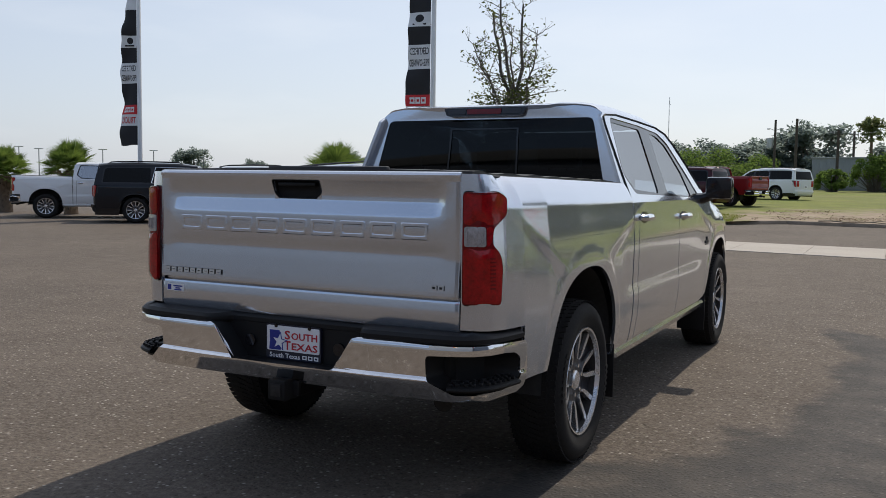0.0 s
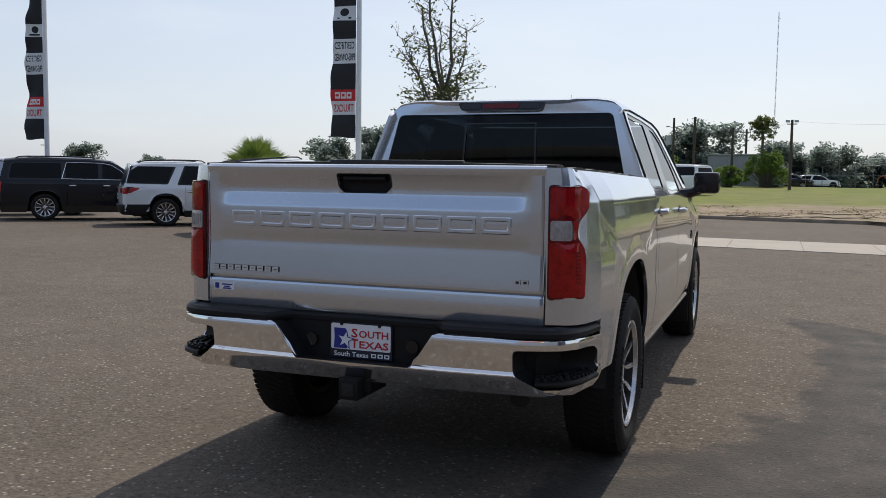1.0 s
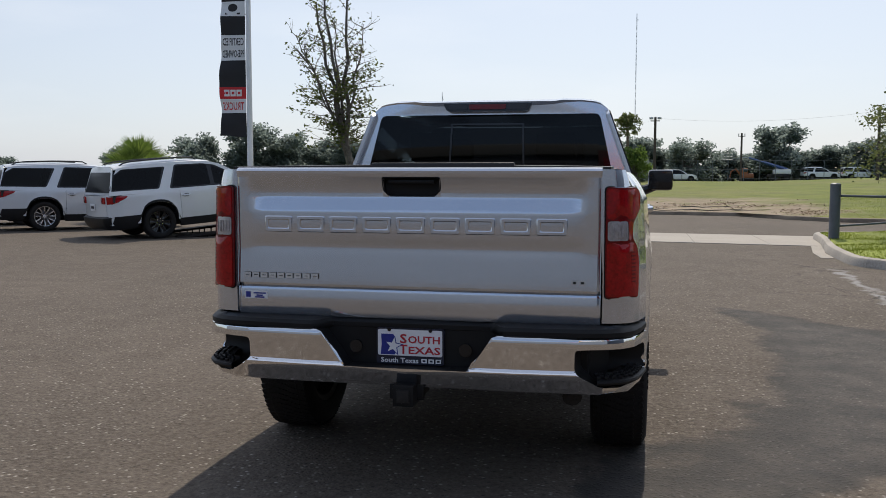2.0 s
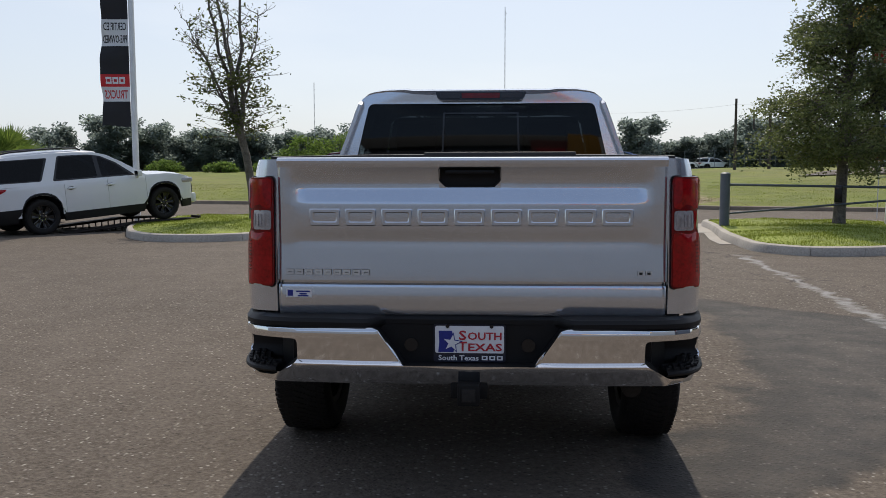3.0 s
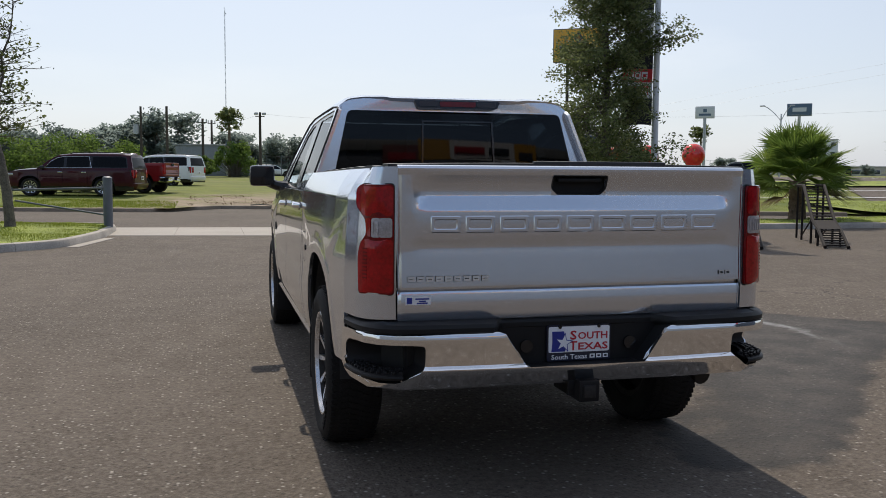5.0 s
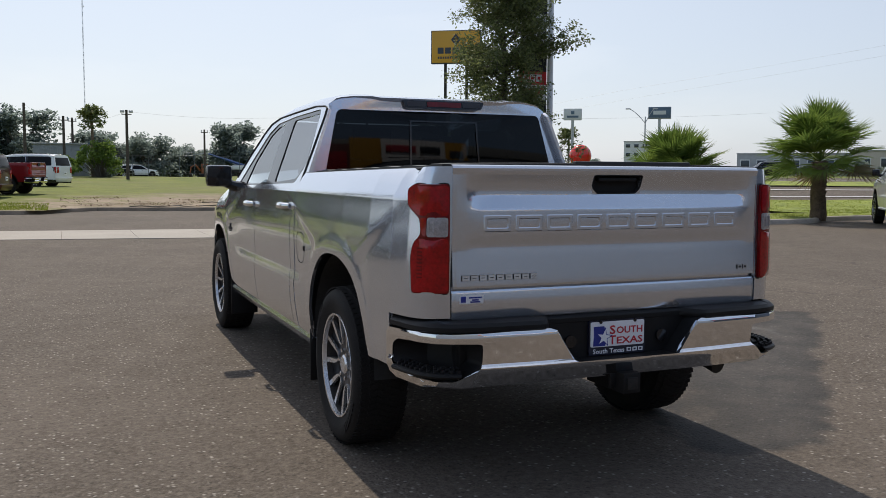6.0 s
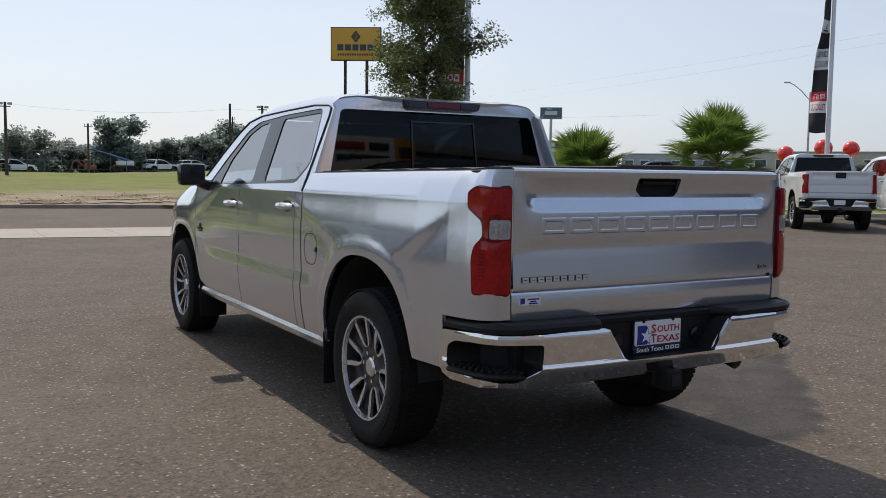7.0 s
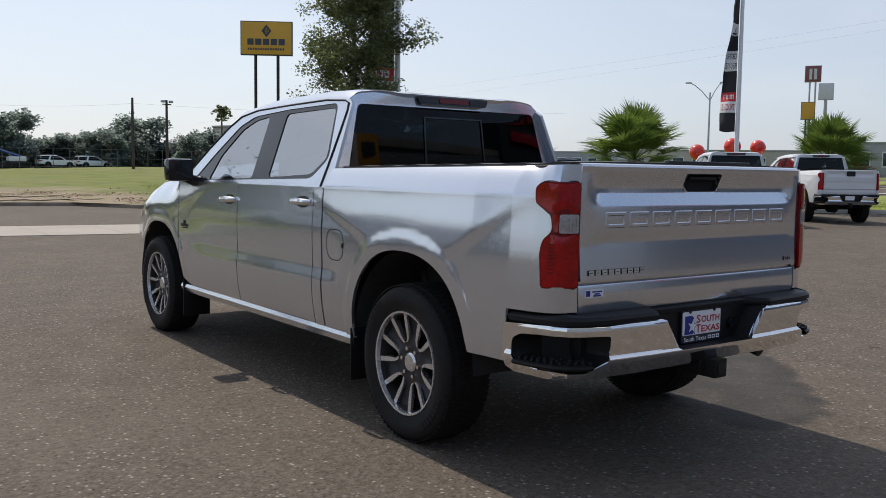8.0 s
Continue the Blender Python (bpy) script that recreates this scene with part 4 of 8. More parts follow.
    solid(part("cab_back", bm, paint, th, sharp=50), 0.02, 0.0)
    bm = bmesh.new()
    sheet(bm, win, [], rmap(-0.004), 0.07)
    orient(bm, (0, -1, 0))
    part("rear_window", bm, s.get("rear_tint", TINT), th, "dark privacy rear window")
    return gx, rmap


def seats(th, rows, zf):
    for y, xs in rows:
        for x in xs:
            bm = bmesh.new()
            box(bm, (x, y, zf + 0.12), (0.5, 0.5, 0.16), 0.05)
            box(bm, (0, 0, 0), (0.5, 0.14, 0.62), 0.05, m=Matrix.Translation((x, y - 0.28, zf + 0.45)) @ Matrix.Rotation(radians(12), 4, "X"))
            box(bm, (0, 0, 0), (0.27, 0.1, 0.2), 0.045, m=Matrix.Translation((x, y - 0.36, zf + 0.87)) @ Matrix.Rotation(radians(8), 4, "X"))
            tube(bm, (x - 0.06, y - 0.35, zf + 0.7), (x - 0.06, y - 0.36, zf + 0.82), 0.008, n=6)
            tube(bm, (x + 0.06, y - 0.35, zf + 0.7), (x + 0.06, y - 0.36, zf + 0.82), 0.008, n=6)
            part("seat", bm, SEATGREY, th, "dark cloth seat with headrest")


def mirror(th, side, x, y, z, material, size=(0.2, 0.12, 0.17)):
    bm = bmesh.new()
    box(bm, (side * (x + size[0] / 2), y, z), size, 0.035)
    pipe(bm, [(side * (x - 0.14), y + 0.0, z - 0.10), (side * (x - 0.02), y + 0.01, z - 0.08), (side * (x + 0.06), y, z - 0.05)], [0.05, 0.04, 0.035], 8)
    ob = part("door_mirror", bm, material, th, "black door mirror")
    bm = bmesh.new()
    box(bm, (side * (x + size[0] / 2), y - size[1] / 2 - 0.001, z), (size[0] - 0.03, 0.004, size[2] - 0.03), 0.001)
    part("mirror_glass", bm, GLOSSBLACK, ob, "dark mirror glass")


def handle(th, side, s, y, z, material):
    x = half_width(s, y, z)
    bm = bmesh.new()
    pipe(bm, [(side * (x + 0.002), y - 0.10, z), (side * (x + 0.032), y - 0.075, z), (side * (x + 0.036), y, z + 0.002), (side * (x + 0.032), y + 0.075, z), (side * (x + 0.002), y + 0.10, z)], [0.012, 0.016, 0.017, 0.016, 0.012], 8)
    for v in bm.verts:
        v.co.z = z + (v.co.z - z) * 1.25
    part("door_handle", bm, material, th, "bright door handle" if material is CHROME else "body-coloured door handle")
    bm = bmesh.new()
    lathe_pts = [(side * (x + 0.003), y + 0.085 * math.cos(a), z + 0.035 * math.sin(a)) for a in np.linspace(0, 2 * math.pi, 20, endpoint=False)]
    bm.faces.new([bm.verts.new(p) for p in lathe_pts])
    part("handle_cup", bm, GLOSSBLACK, th)


TRUCK = dict(
    plan_y=[-1.095, -1.09, -1.08, -1.062, -1.035, -0.98, -0.85, -0.6, -0.2, 0.5, 1.5, 2.6, 3.3, 3.9, 4.2, 4.4, 4.55, 4.66],
    plan_x=[0.803, 0.835, 0.874, 0.905, 0.928, 0.952, 0.980, 0.998, 1.004, 1.006, 1.008, 1.008, 1.004, 0.985, 0.965, 0.93, 0.86, 0.74],
    prof_z=[0.38, 0.43, 0.50, 0.62, 0.75, 0.90, 1.02, 1.12, 1.20, 1.26, 1.295, 1.34, 1.38, 1.425],
    prof_x=[-0.070, -0.045, -0.025, -0.009, -0.002, 0.0, -0.002, -0.008, -0.014, -0.017, -0.018, -0.018, -0.018, -0.018],
    rows=[0.43, 0.46, 0.49, 0.52, 0.56, 0.60, 0.64, 0.68, 0.71, 0.722, 0.732, 0.75, 0.77, 0.79, 0.806, 0.82, 0.84, 0.87, 0.90, 0.93, 0.96, 0.985, 1.01, 1.035, 1.06, 1.085, 1.11, 1.14, 1.17, 1.20, 1.23, 1.26, 1.28, 1.293, 1.30, 1.31, 1.33, 1.35, 1.37, 1.385, 1.40, 1.412],
    arches=[(-0.05, 0.44, 0.525, 0.545), (3.66, 0.42, 0.55, 0.525)], shoulder=1.24, flare=0.0, sculpted=True,
    belt=1.28, rail=1.80, gx_belt=0.952, gx_rail=0.762,
    cab_outline=[(0.80, 1.28), (3.30, 1.28), (3.16, 1.335), (2.86, 1.54), (2.62, 1.69), (2.45, 1.765), (2.2, 1.80), (1.2, 1.82), (0.90, 1.815), (0.86, 1.79)],
    surround=[(0.925, 1.455), (1.075, 1.335), (2.99, 1.275 + 0.02), (2.72, 1.50), (2.42, 1.70), (2.2, 1.765), (1.7, 1.79), (1.03, 1.80)],
    side_glass=[[(0.965, 1.46), (1.10, 1.362), (1.69, 1.335), (1.71, 1.762), (1.05, 1.772)], [(1.94, 1.328), (2.70, 1.305), (2.60, 1.49), (2.36, 1.675), (2.17, 1.735), (1.965, 1.755)]],
    side_tint=None, roof_square=11.0, roof_y=[0.885, 0.96, 1.3, 2.0, 2.5], roof_z=[1.872, 1.888, 1.895, 1.885, 1.83], roof_edge=[(0.885, 1.79), (1.2, 1.82), (2.2, 1.80), (2.5, 1.755)],
    screen=[(2.48, 1.80), (3.28, 1.27)], rear=[(0.815, 1.28), (0.885, 1.80)], rear_bow=0.035,
    rear_glass=[(0.80, 1.36), (0.703, 1.792), (-0.703, 1.792), (-0.80, 1.36)], hubs=(-0.05, 3.735), R=0.41, hub_x=0.865)
TRUCK["side_tint"] = SIDEGLASS


def bed_top(y):
    return float(np.interp(y, [-1.1, -0.9, 0.8], [1.425, 1.418, 1.398]))


def hood_top(y):
    return float(np.interp(y, [2.9, 3.3, 3.65, 3.9, 4.1, 4.3, 4.46, 4.58, 4.66], [1.287, 1.291, 1.285, 1.262, 1.215, 1.135, 1.04, 0.93, 0.80]))


def gate_off(z):
    """How far the tailgate's face stands out, by height."""
    return float(np.interp(z, [0.785, 0.80, 0.895, 0.908, 0.914, 0.922, 0.928, 0.95, 1.06, 1.085, 1.105, 1.125, 1.15, 1.232, 1.245, 1.302, 1.310, 1.345, 1.375, 1.40, 1.418, 1.428, 1.432],
                           [-0.006, 0.002, 0.003, -0.002, -0.022, -0.022, 0.013, 0.012, 0.004, 0.0005, 0.0015, 0.0068, 0.0085, 0.008, 0.007, -0.0145, -0.0165, -0.014, -0.001, 0.011, 0.012, 0.004, -0.010]))


def tailgate(th, paint, hero, y=-1.098):
    """Tailgate with a pressed panel, top lip, latch recess and badges."""
    hw = 0.795
    zs = [0.785, 0.80, 0.85, 0.895, 0.908, 0.914, 0.922, 0.928, 0.938, 0.95, 1.0, 1.04, 1.06, 1.075, 1.085, 1.095, 1.105, 1.115, 1.125, 1.15, 1.2, 1.232, 1.245, 1.255, 1.266, 1.28, 1.292, 1.302, 1.310, 1.33, 1.345, 1.36, 1.375, 1.39, 1.40, 1.41, 1.418, 1.428, 1.432]
    xs = [-hw, -hw + 0.004, -hw + 0.015, -0.74, -0.725, -0.70, -0.67] + sorted(list(np.linspace(-0.6, 0.6, 13)) + [-0.122, 0.122]) + [0.67, 0.70, 0.725, 0.74, hw - 0.015, hw - 0.004, hw]
    rows = []
    for z in zs:
        row = []
        for x in xs:
            o = gate_off(z)
            flat = float(np.interp(z, [0.785, 0.80, 1.0, 1.40, 1.42, 1.432], [-0.006, 0.002, 0.006, 0.012, 0.010, -0.010]))
            if 1.06 < z < 1.41:
                k = 1 - smoothstep(0.68, 0.745, abs(x))
                o = o * k + (flat - 0.004) * (1 - k)
            if abs(x) > hw - 0.005:
                o -= 0.008
            row.append((x, y - o - 0.012 * (1 - (x / hw) ** 2), z))
        rows.append(row)
    bm = bmesh.new()
    rows_mesh(bm, rows)
    cut = [f for f in bm.faces if abs(f.calc_center_median().x) < 0.12 and 1.309 < f.calc_center_median().z < 1.39]
    bmesh.ops.delete(bm, geom=cut, context="FACES")
    bmesh.ops.recalc_face_normals(bm, faces=bm.faces)
    if sum(f.normal.y for f in bm.faces) > 0:
        bmesh.ops.reverse_faces(bm, faces=bm.faces)
    gate = solid(part("tailgate", bm, paint, th, "pressed tailgate with a top lip", sharp=28), 0.03, sharp=30)

    def face(off):
        return lambda x, z: (x, y - gate_off(z) - 0.012 * (1 - (x / hw) ** 2) - off, z)
    # latch recess: chamfered lower corners, flush with the panel
    inn = round_poly([(-0.127, 1.391), (-0.127, 1.336), (-0.100, 1.310), (0.100, 1.310), (0.127, 1.336), (0.127, 1.391)], 0.010, 3)
    for sg in (-1, 1):
        bm = bmesh.new()
        sheet(bm, [(sg * 0.097, 1.307), (sg * 0.126, 1.307), (sg * 0.126, 1.340)], [], face(0.0005), 0.008)
        orient(bm, (0, -1, 0))
        part("latch_corner", bm, paint, gate)
    bm = bmesh.new()
    edge = [face(0.0035)(*p) for p in inn]
    lip = [face(0.0035)(x * 0.975, 1.35 + (z - 1.35) * 0.95) for x, z in inn]
    deep = [(x * 0.95, y + 0.024, 1.35 + (z - 1.35) * 0.90) for x, z in inn]
    rows_mesh(bm, [edge + edge[:1], lip + lip[:1], deep + deep[:1]])
    bm.faces.new([bm.verts.new(p) for p in deep])
    bmesh.ops.recalc_face_normals(bm, faces=bm.faces)
    lt = part("latch_handle", bm, DIRTGAP, gate, "black tailgate latch recess")
    bm = bmesh.new()
    box(bm, (0, y + 0.004, 1.372), (0.20, 0.03, 0.016), 0.006)
    part("latch_lever", bm, PLASTIC, lt)
    if not hero:
        bm = bmesh.new()
        o = round_poly([(-0.13, 1.40), (-0.13, 1.27), (0.13, 1.27), (0.13, 1.40)], 0.03, 3)
        prism(bm, o, lambda x, z: (x, y - 0.034, z), lambda x, z: (x, y - 0.01, z))
        bmesh.ops.recalc_face_normals(bm, faces=bm.faces)
        part("gate_plaque", bm, GLOSSBLACK, gate, "black panel round the tailgate latch")
    if hero:
        # pressed maker's lettering, as plain raised frames
        wid = 1.34 / 9
        for i in range(9):
            cx = -0.67 + wid * (i + 0.5)
            bm = bmesh.new()
            def ring(d):
                return round_poly([(cx - wid * 0.40 + d, 1.156 + d), (cx + wid * 0.40 - d, 1.156 + d), (cx + wid * 0.40 - d, 1.219 - d), (cx - wid * 0.40 + d, 1.219 - d)], 0.006, 2)
            o, h = ring(0.0), ring(0.010)
            sheet(bm, o, [h], face(0.0034))
            for top, foot in ((o, ring(-0.005)), (h, ring(0.015))):
                rows_mesh(bm, [[face(0.0034)(*p) for p in top + top[:1]], [face(-0.001)(*p) for p in foot + foot[:1]]])
            bmesh.ops.recalc_face_normals(bm, faces=bm.faces)
            part("pressed_bar", bm, paint, gate)
        # model badge and trim badge, as small bright bars
        for i in range(9):
            cx = -0.762 + 0.0395 * (i + 0.5)
            bm = bmesh.new()
            prism(bm, [(cx - 0.0165, 0.950), (cx + 0.0165, 0.950), (cx + 0.0165, 0.974), (cx - 0.0165, 0.974)], face(0.003), face(-0.002), 1, 1)
            prism(bm, [(cx - 0.0152, 0.9512), (cx + 0.0152, 0.9512), (cx + 0.0152, 0.9728), (cx - 0.0152, 0.9728)], face(0.007), face(0.003), 0, 1)
            prism(bm, [(cx - 0.0085, 0.9605), (cx + 0.0085, 0.9605), (cx + 0.0085, 0.9635), (cx - 0.0085, 0.9635)], face(0.0075), face(0.005), 1, 1)
            bmesh.ops.recalc_face_normals(bm, faces=bm.faces)
            part("badge_bar", bm, [ALLOY, GLOSSBLACK], gate, "small bright badge bar")
        for cx in (0.69, 0.722):
            bm = bmesh.new()
            prism(bm, [(cx - 0.013, 0.952), (cx + 0.013, 0.952), (cx + 0.013, 0.972), (cx - 0.013, 0.972)], face(0.006), face(-0.002), 0, 1)
            prism(bm, [(cx - 0.007, 0.957), (cx + 0.007, 0.957), (cx + 0.007, 0.967), (cx - 0.007, 0.967)], face(0.0065), face(0.004), 1, 1)
            bmesh.ops.recalc_face_normals(bm, faces=bm.faces)
            part("badge_bar", bm, [ALLOY, GLOSSBLACK], gate, "small bright badge bar")
        # dealer sticker
        bm = bmesh.new()
        prism(bm, [(-0.762, 0.855), (-0.655, 0.855), (-0.655, 0.889), (-0.762, 0.889)], face(0.0015), face(-0.001))
        prism(bm, [(-0.757, 0.860), (-0.735, 0.860), (-0.735, 0.885), (-0.757, 0.885)], face(0.0025), face(0.0), 1)
        for k, (w, zz) in enumerate(((0.058, 0.879), (0.03, 0.869), (0.045, 0.861))):
            prism(bm, [(-0.692 - w / 2, zz - 0.003), (-0.692 + w / 2, zz - 0.003), (-0.692 + w / 2, zz + 0.003), (-0.692 - w / 2, zz + 0.003)], face(0.0025), face(0.0), 1)
        bmesh.ops.recalc_face_normals(bm, faces=bm.faces)
        part("sticker", bm, [PLATEWHITE, PLATEBLUE], gate, "small white and blue dealer sticker")
    return gate


def corner_path(u):
    """Plan of the rear corner: u metres round from the tailgate seam to the side."""
    pts = [(0.803, -1.095), (0.84, -1.09), (0.875, -1.078), (0.902, -1.058), (0.922, -1.03), (0.942, -0.98), (0.958, -0.92), (0.968, -0.85)]
    for a, b in zip(pts, pts[1:]):
        d = math.hypot(b[0] - a[0], b[1] - a[1])
        if u <= d:
            t = u / d
            return (a[0] + (b[0] - a[0]) * t, a[1] + (b[1] - a[1]) * t, (b[1] - a[1]) / d, -(b[0] - a[0]) / d)
        u -= d
    return (*pts[-1], 1.0, 0.0)


def tail_lamp(th, side, s, simple=False):
    """Bracket-shaped tail lamp wrapped round the rear corner."""
    def f(off, k=1.0):
        def g(u, z):
            x, y, nx, ny = corner_path(u)
            d = float(np.interp(z, s["prof_z"], s["prof_x"]))
            return (side * (x + d * nx * 0.8 + nx * off), y + ny * off, z)
        return g
    out = round_poly([(0.008, 0.900), (0.008, 1.352), (0.165, 1.352), (0.205, 1.330), (0.205, 1.262), (0.135, 1.212), (0.125, 1.147), (0.165, 1.102), (0.175, 1.055), (0.165, 0.900)], 0.018, 3)
    bm = bmesh.new()
    sheet(bm, out, [], f(0.016), 0.03)
    rows_mesh(bm, [[f(0.016)(*p) for p in out + out[:1]], [f(-0.012)(*p) for p in out + out[:1]]])
    bmesh.ops.recalc_face_normals(bm, faces=bm.faces)
    lamp = part("tail_lamp", bm, LENSRED if simple else LENSDEEP, th, "red bracket-shaped tail lamp with a clear centre")
    bm = bmesh.new()
    gap = [(0.1 + (u - 0.1) * 1.035, 1.136 + (z - 1.136) * 1.022) for u, z in out]
    sheet(bm, gap, [], f(0.003), 0.03)
    bmesh.ops.recalc_face_normals(bm, faces=bm.faces)
    part("lamp_gap", bm, DIRTGAP, lamp, "thin black gap round the lamp")
    if simple:
        return
    rev = round_poly([(0.016, 1.135), (0.016, 1.215), (0.10, 1.215), (0.10, 1.135)], 0.012, 3)
    bm = bmesh.new()
    sheet(bm, rev, [], f(0.020), 0.03)
    rows_mesh(bm, [[f(0.020)(*p) for p in rev + rev[:1]], [f(0.006)(*p) for p in rev + rev[:1]]])
    for k in range(5):
        u = 0.024 + k * 0.016
        q = [(u, 1.15), (u, 1.20), (u + 0.006, 1.20), (u + 0.006, 1.15)]
        prism(bm, q, f(0.0225), f(0.018), 0)
    bmesh.ops.recalc_face_normals(bm, faces=bm.faces)
    part("reversing_lens", bm, LENSCLEAR, lamp, "clear reversing lens")
    for q in ([(0.013, 1.222), (0.013, 1.346), (0.164, 1.346), (0.198, 1.326), (0.198, 1.268), (0.134, 1.222)], [(0.013, 0.906), (0.013, 1.128), (0.138, 1.128), (0.158, 1.100), (0.168, 1.055), (0.160, 0.906)], [(0.104, 1.133), (0.104, 1.217), (0.131, 1.211), (0.120, 1.15)]):
        q = round_poly(q, 0.018, 3)
        bm = bmesh.new()
        sheet(bm, q, [], f(0.019), 0.03)
        rows_mesh(bm, [[f(0.019)(*p) for p in q + q[:1]], [f(0.010)(*p) for p in q + q[:1]]])
        bmesh.ops.recalc_face_normals(bm, faces=bm.faces)
        part("lamp_segment", bm, LENSRED, lamp, "ribbed red lens segment")
    for k in range(9):
        z = 0.965 + k * 0.015
        bm = bmesh.new()
        prism(bm, [(0.112, z), (0.112, z + 0.006), (0.136, z + 0.006), (0.136, z)], f(0.0200), f(0.017))
        bmesh.ops.recalc_face_normals(bm, faces=bm.faces)
        part("lamp_rib", bm, LENSDEEP, lamp)


def bumper_line(u):
    """Plan of the rear bumper: u is the half run from the middle outwards."""
    pts = [(0.0, -1.225), (0.45, -1.215), (0.72, -1.195), (0.82, -1.175), (0.885, -1.14), (0.93, -1.08), (0.955, -1.0), (0.972, -0.90), (0.986, -0.822)]
    sg = 1 if u >= 0 else -1
    u = abs(u)
    for a, b in zip(pts, pts[1:]):
        d = math.hypot(b[0] - a[0], b[1] - a[1])
        if u <= d:
            t = u / d
            return (sg * (a[0] + (b[0] - a[0]) * t), a[1] + (b[1] - a[1]) * t, sg * (b[1] - a[1]) / d, -(b[0] - a[0]) / d)
        u -= d
    return (sg * pts[-1][0], pts[-1][1], sg, 0.0)


def bumper(th, hero, metal_mat):
    def off(z):
        return float(np.interp(z, [0.505, 0.585, 0.592, 0.600, 0.610, 0.72, 0.738, 0.748], [-0.048, 0.012, 0.016, 0.013, -0.003, 0.010, 0.009, 0.0]))

    def f(u, z, o=0.0):
        x, y, nx, ny = bumper_line(u)
        k = off(z) * (1 if abs(u) < 0.7 else max(0.3, 1 - (abs(u) - 0.7) * 1.2)) + o
        return (x + nx * k, y + ny * k, z)
    # front outline in run and height: plate notch in the middle, ends rising round the corner
    outer = [(-1.232, 0.575), (-1.232, 0.71), (-1.215, 0.735), (-0.98, 0.745), (-0.39, 0.748), (-0.365, 0.74), (-0.275, 0.606), (-0.26, 0.598), (0.26, 0.598), (0.275, 0.606), (0.365, 0.74), (0.39, 0.748), (0.98, 0.745), (1.215, 0.735), (1.232, 0.71), (1.232, 0.575), (1.222, 0.540), (1.18, 0.518), (1.0, 0.508), (0.80, 0.508), (0.5, 0.510), (-0.5, 0.510), (-0.80, 0.508), (-1.0, 0.508), (-1.18, 0.518), (-1.222, 0.540)][::-1]
    holes = []
    for sg in (1, -1):
        h = round_poly([(sg * 0.700, 0.700), (sg * 1.13, 0.697), (sg * 1.180, 0.670), (sg * 1.185, 0.60), (sg * 1.15, 0.558), (sg * 0.90, 0.540), (sg * 0.81, 0.540), (sg * 0.700, 0.605)], 0.020, 3)
        holes.append(h if sg < 0 else h)
    bm = bmesh.new()
    sheet(bm, outer, holes, f, 0.013 if hero else 0.03)
    bmesh.ops.recalc_face_normals(bm, faces=bm.faces)
    if sum(fc.normal.y for fc in bm.faces) > 0:
        bmesh.ops.reverse_faces(bm, faces=bm.faces)
    solid(part("rear_bumper", bm, metal_mat, th, "chromed steel rear bumper with corner steps", sharp=40), 0.012)
    # black step pad on top, with a grooved middle
    rows = []
    for u in np.linspace(-1.20, 1.20, 99):
        x, y, nx, ny = bumper_line(u)
        inner = -1.05 if abs(x) < 0.80 else None
        bx, by = (x, -1.06) if abs(x) < 0.86 else (x - nx * 0.05, y - ny * 0.05)
        cut = 0.105 * (1 - smoothstep(0.35, 0.41, abs(x)))
        y += cut
        rows.append([(x - nx * 0.02, y - ny * 0.02, 0.735), (x + nx * 0.004, y + ny * 0.004, 0.75), (x + nx * 0.004, y + ny * 0.004, 0.768), (x - nx * 0.012, y - ny * 0.012, 0.782), (bx, by, 0.790), (bx, by, 0.74)])
    bm = bmesh.new()
    rows_mesh(bm, rows)
    bmesh.ops.recalc_face_normals(bm, faces=bm.faces)
    part("step_pad", bm, PLASTIC, th, "black plastic bumper step pad")
    # recess for the plate
    bm = bmesh.new()
    prof = [(-0.40, 0.755), (-0.27, 0.59), (0.27, 0.59), (0.40, 0.755)]
    prism(bm, prof, lambda x, z: (x * 0.97, -1.115, z), lambda x, z: (x * 0.97, -1.09, z))
    a = [(x, -1.205, z) for x, z in prof]
    b = [(x * 0.96, -1.113, z) for x, z in prof]
    rows_mesh(bm, [a, b])
    bmesh.ops.recalc_face_normals(bm, faces=bm.faces)
    part("plate_recess", bm, PLASTIC, th, "black plastic plate recess")
    for sg in (-1, 1):
        bm = bmesh.new()
        tube(bm, (sg * 0.24, -1.118, 0.665), (sg * 0.24, -1.13, 0.665), 0.028, n=16)
        part("tow_socket_cap", bm, GLOSSBLACK, th)
    # corner step pockets with grip studs
    for sg, h in zip((1, -1), holes):
        bm = bmesh.new()
        rim_ = [Vector(f(u, z, -0.006)) for u, z in h]
        deep = [p.lerp(Vector((sg * 0.74, -0.93, 0.64 + (p.z - 0.64) * 0.9)), 0.62) for p in rim_]
        rows_mesh(bm, [rim_ + rim_[:1], deep + deep[:1]])
        bm.faces.new([bm.verts.new(p) for p in deep])
        bmesh.ops.recalc_face_normals(bm, faces=bm.faces)
        st = part("corner_step", bm, PLASTIC, th, "black corner step with grip studs")
        bm = bmesh.new()
        rows = []
        for u in np.linspace(0.79, 1.17, 15):
            x, y, nx, ny = bumper_line(u)
            rows.append([(sg * (x + nx * o), y + ny * o, z) for o, z in ((-0.09, 0.586), (0.002, 0.580), (0.012, 0.575), (0.014, 0.567), (0.008, 0.558), (-0.03, 0.552))])
        rows_mesh(bm, rows)
        bmesh.ops.recalc_face_normals(bm, faces=bm.faces)
        part("step_tread", bm, PLASTIC, st)
        bm = bmesh.new()
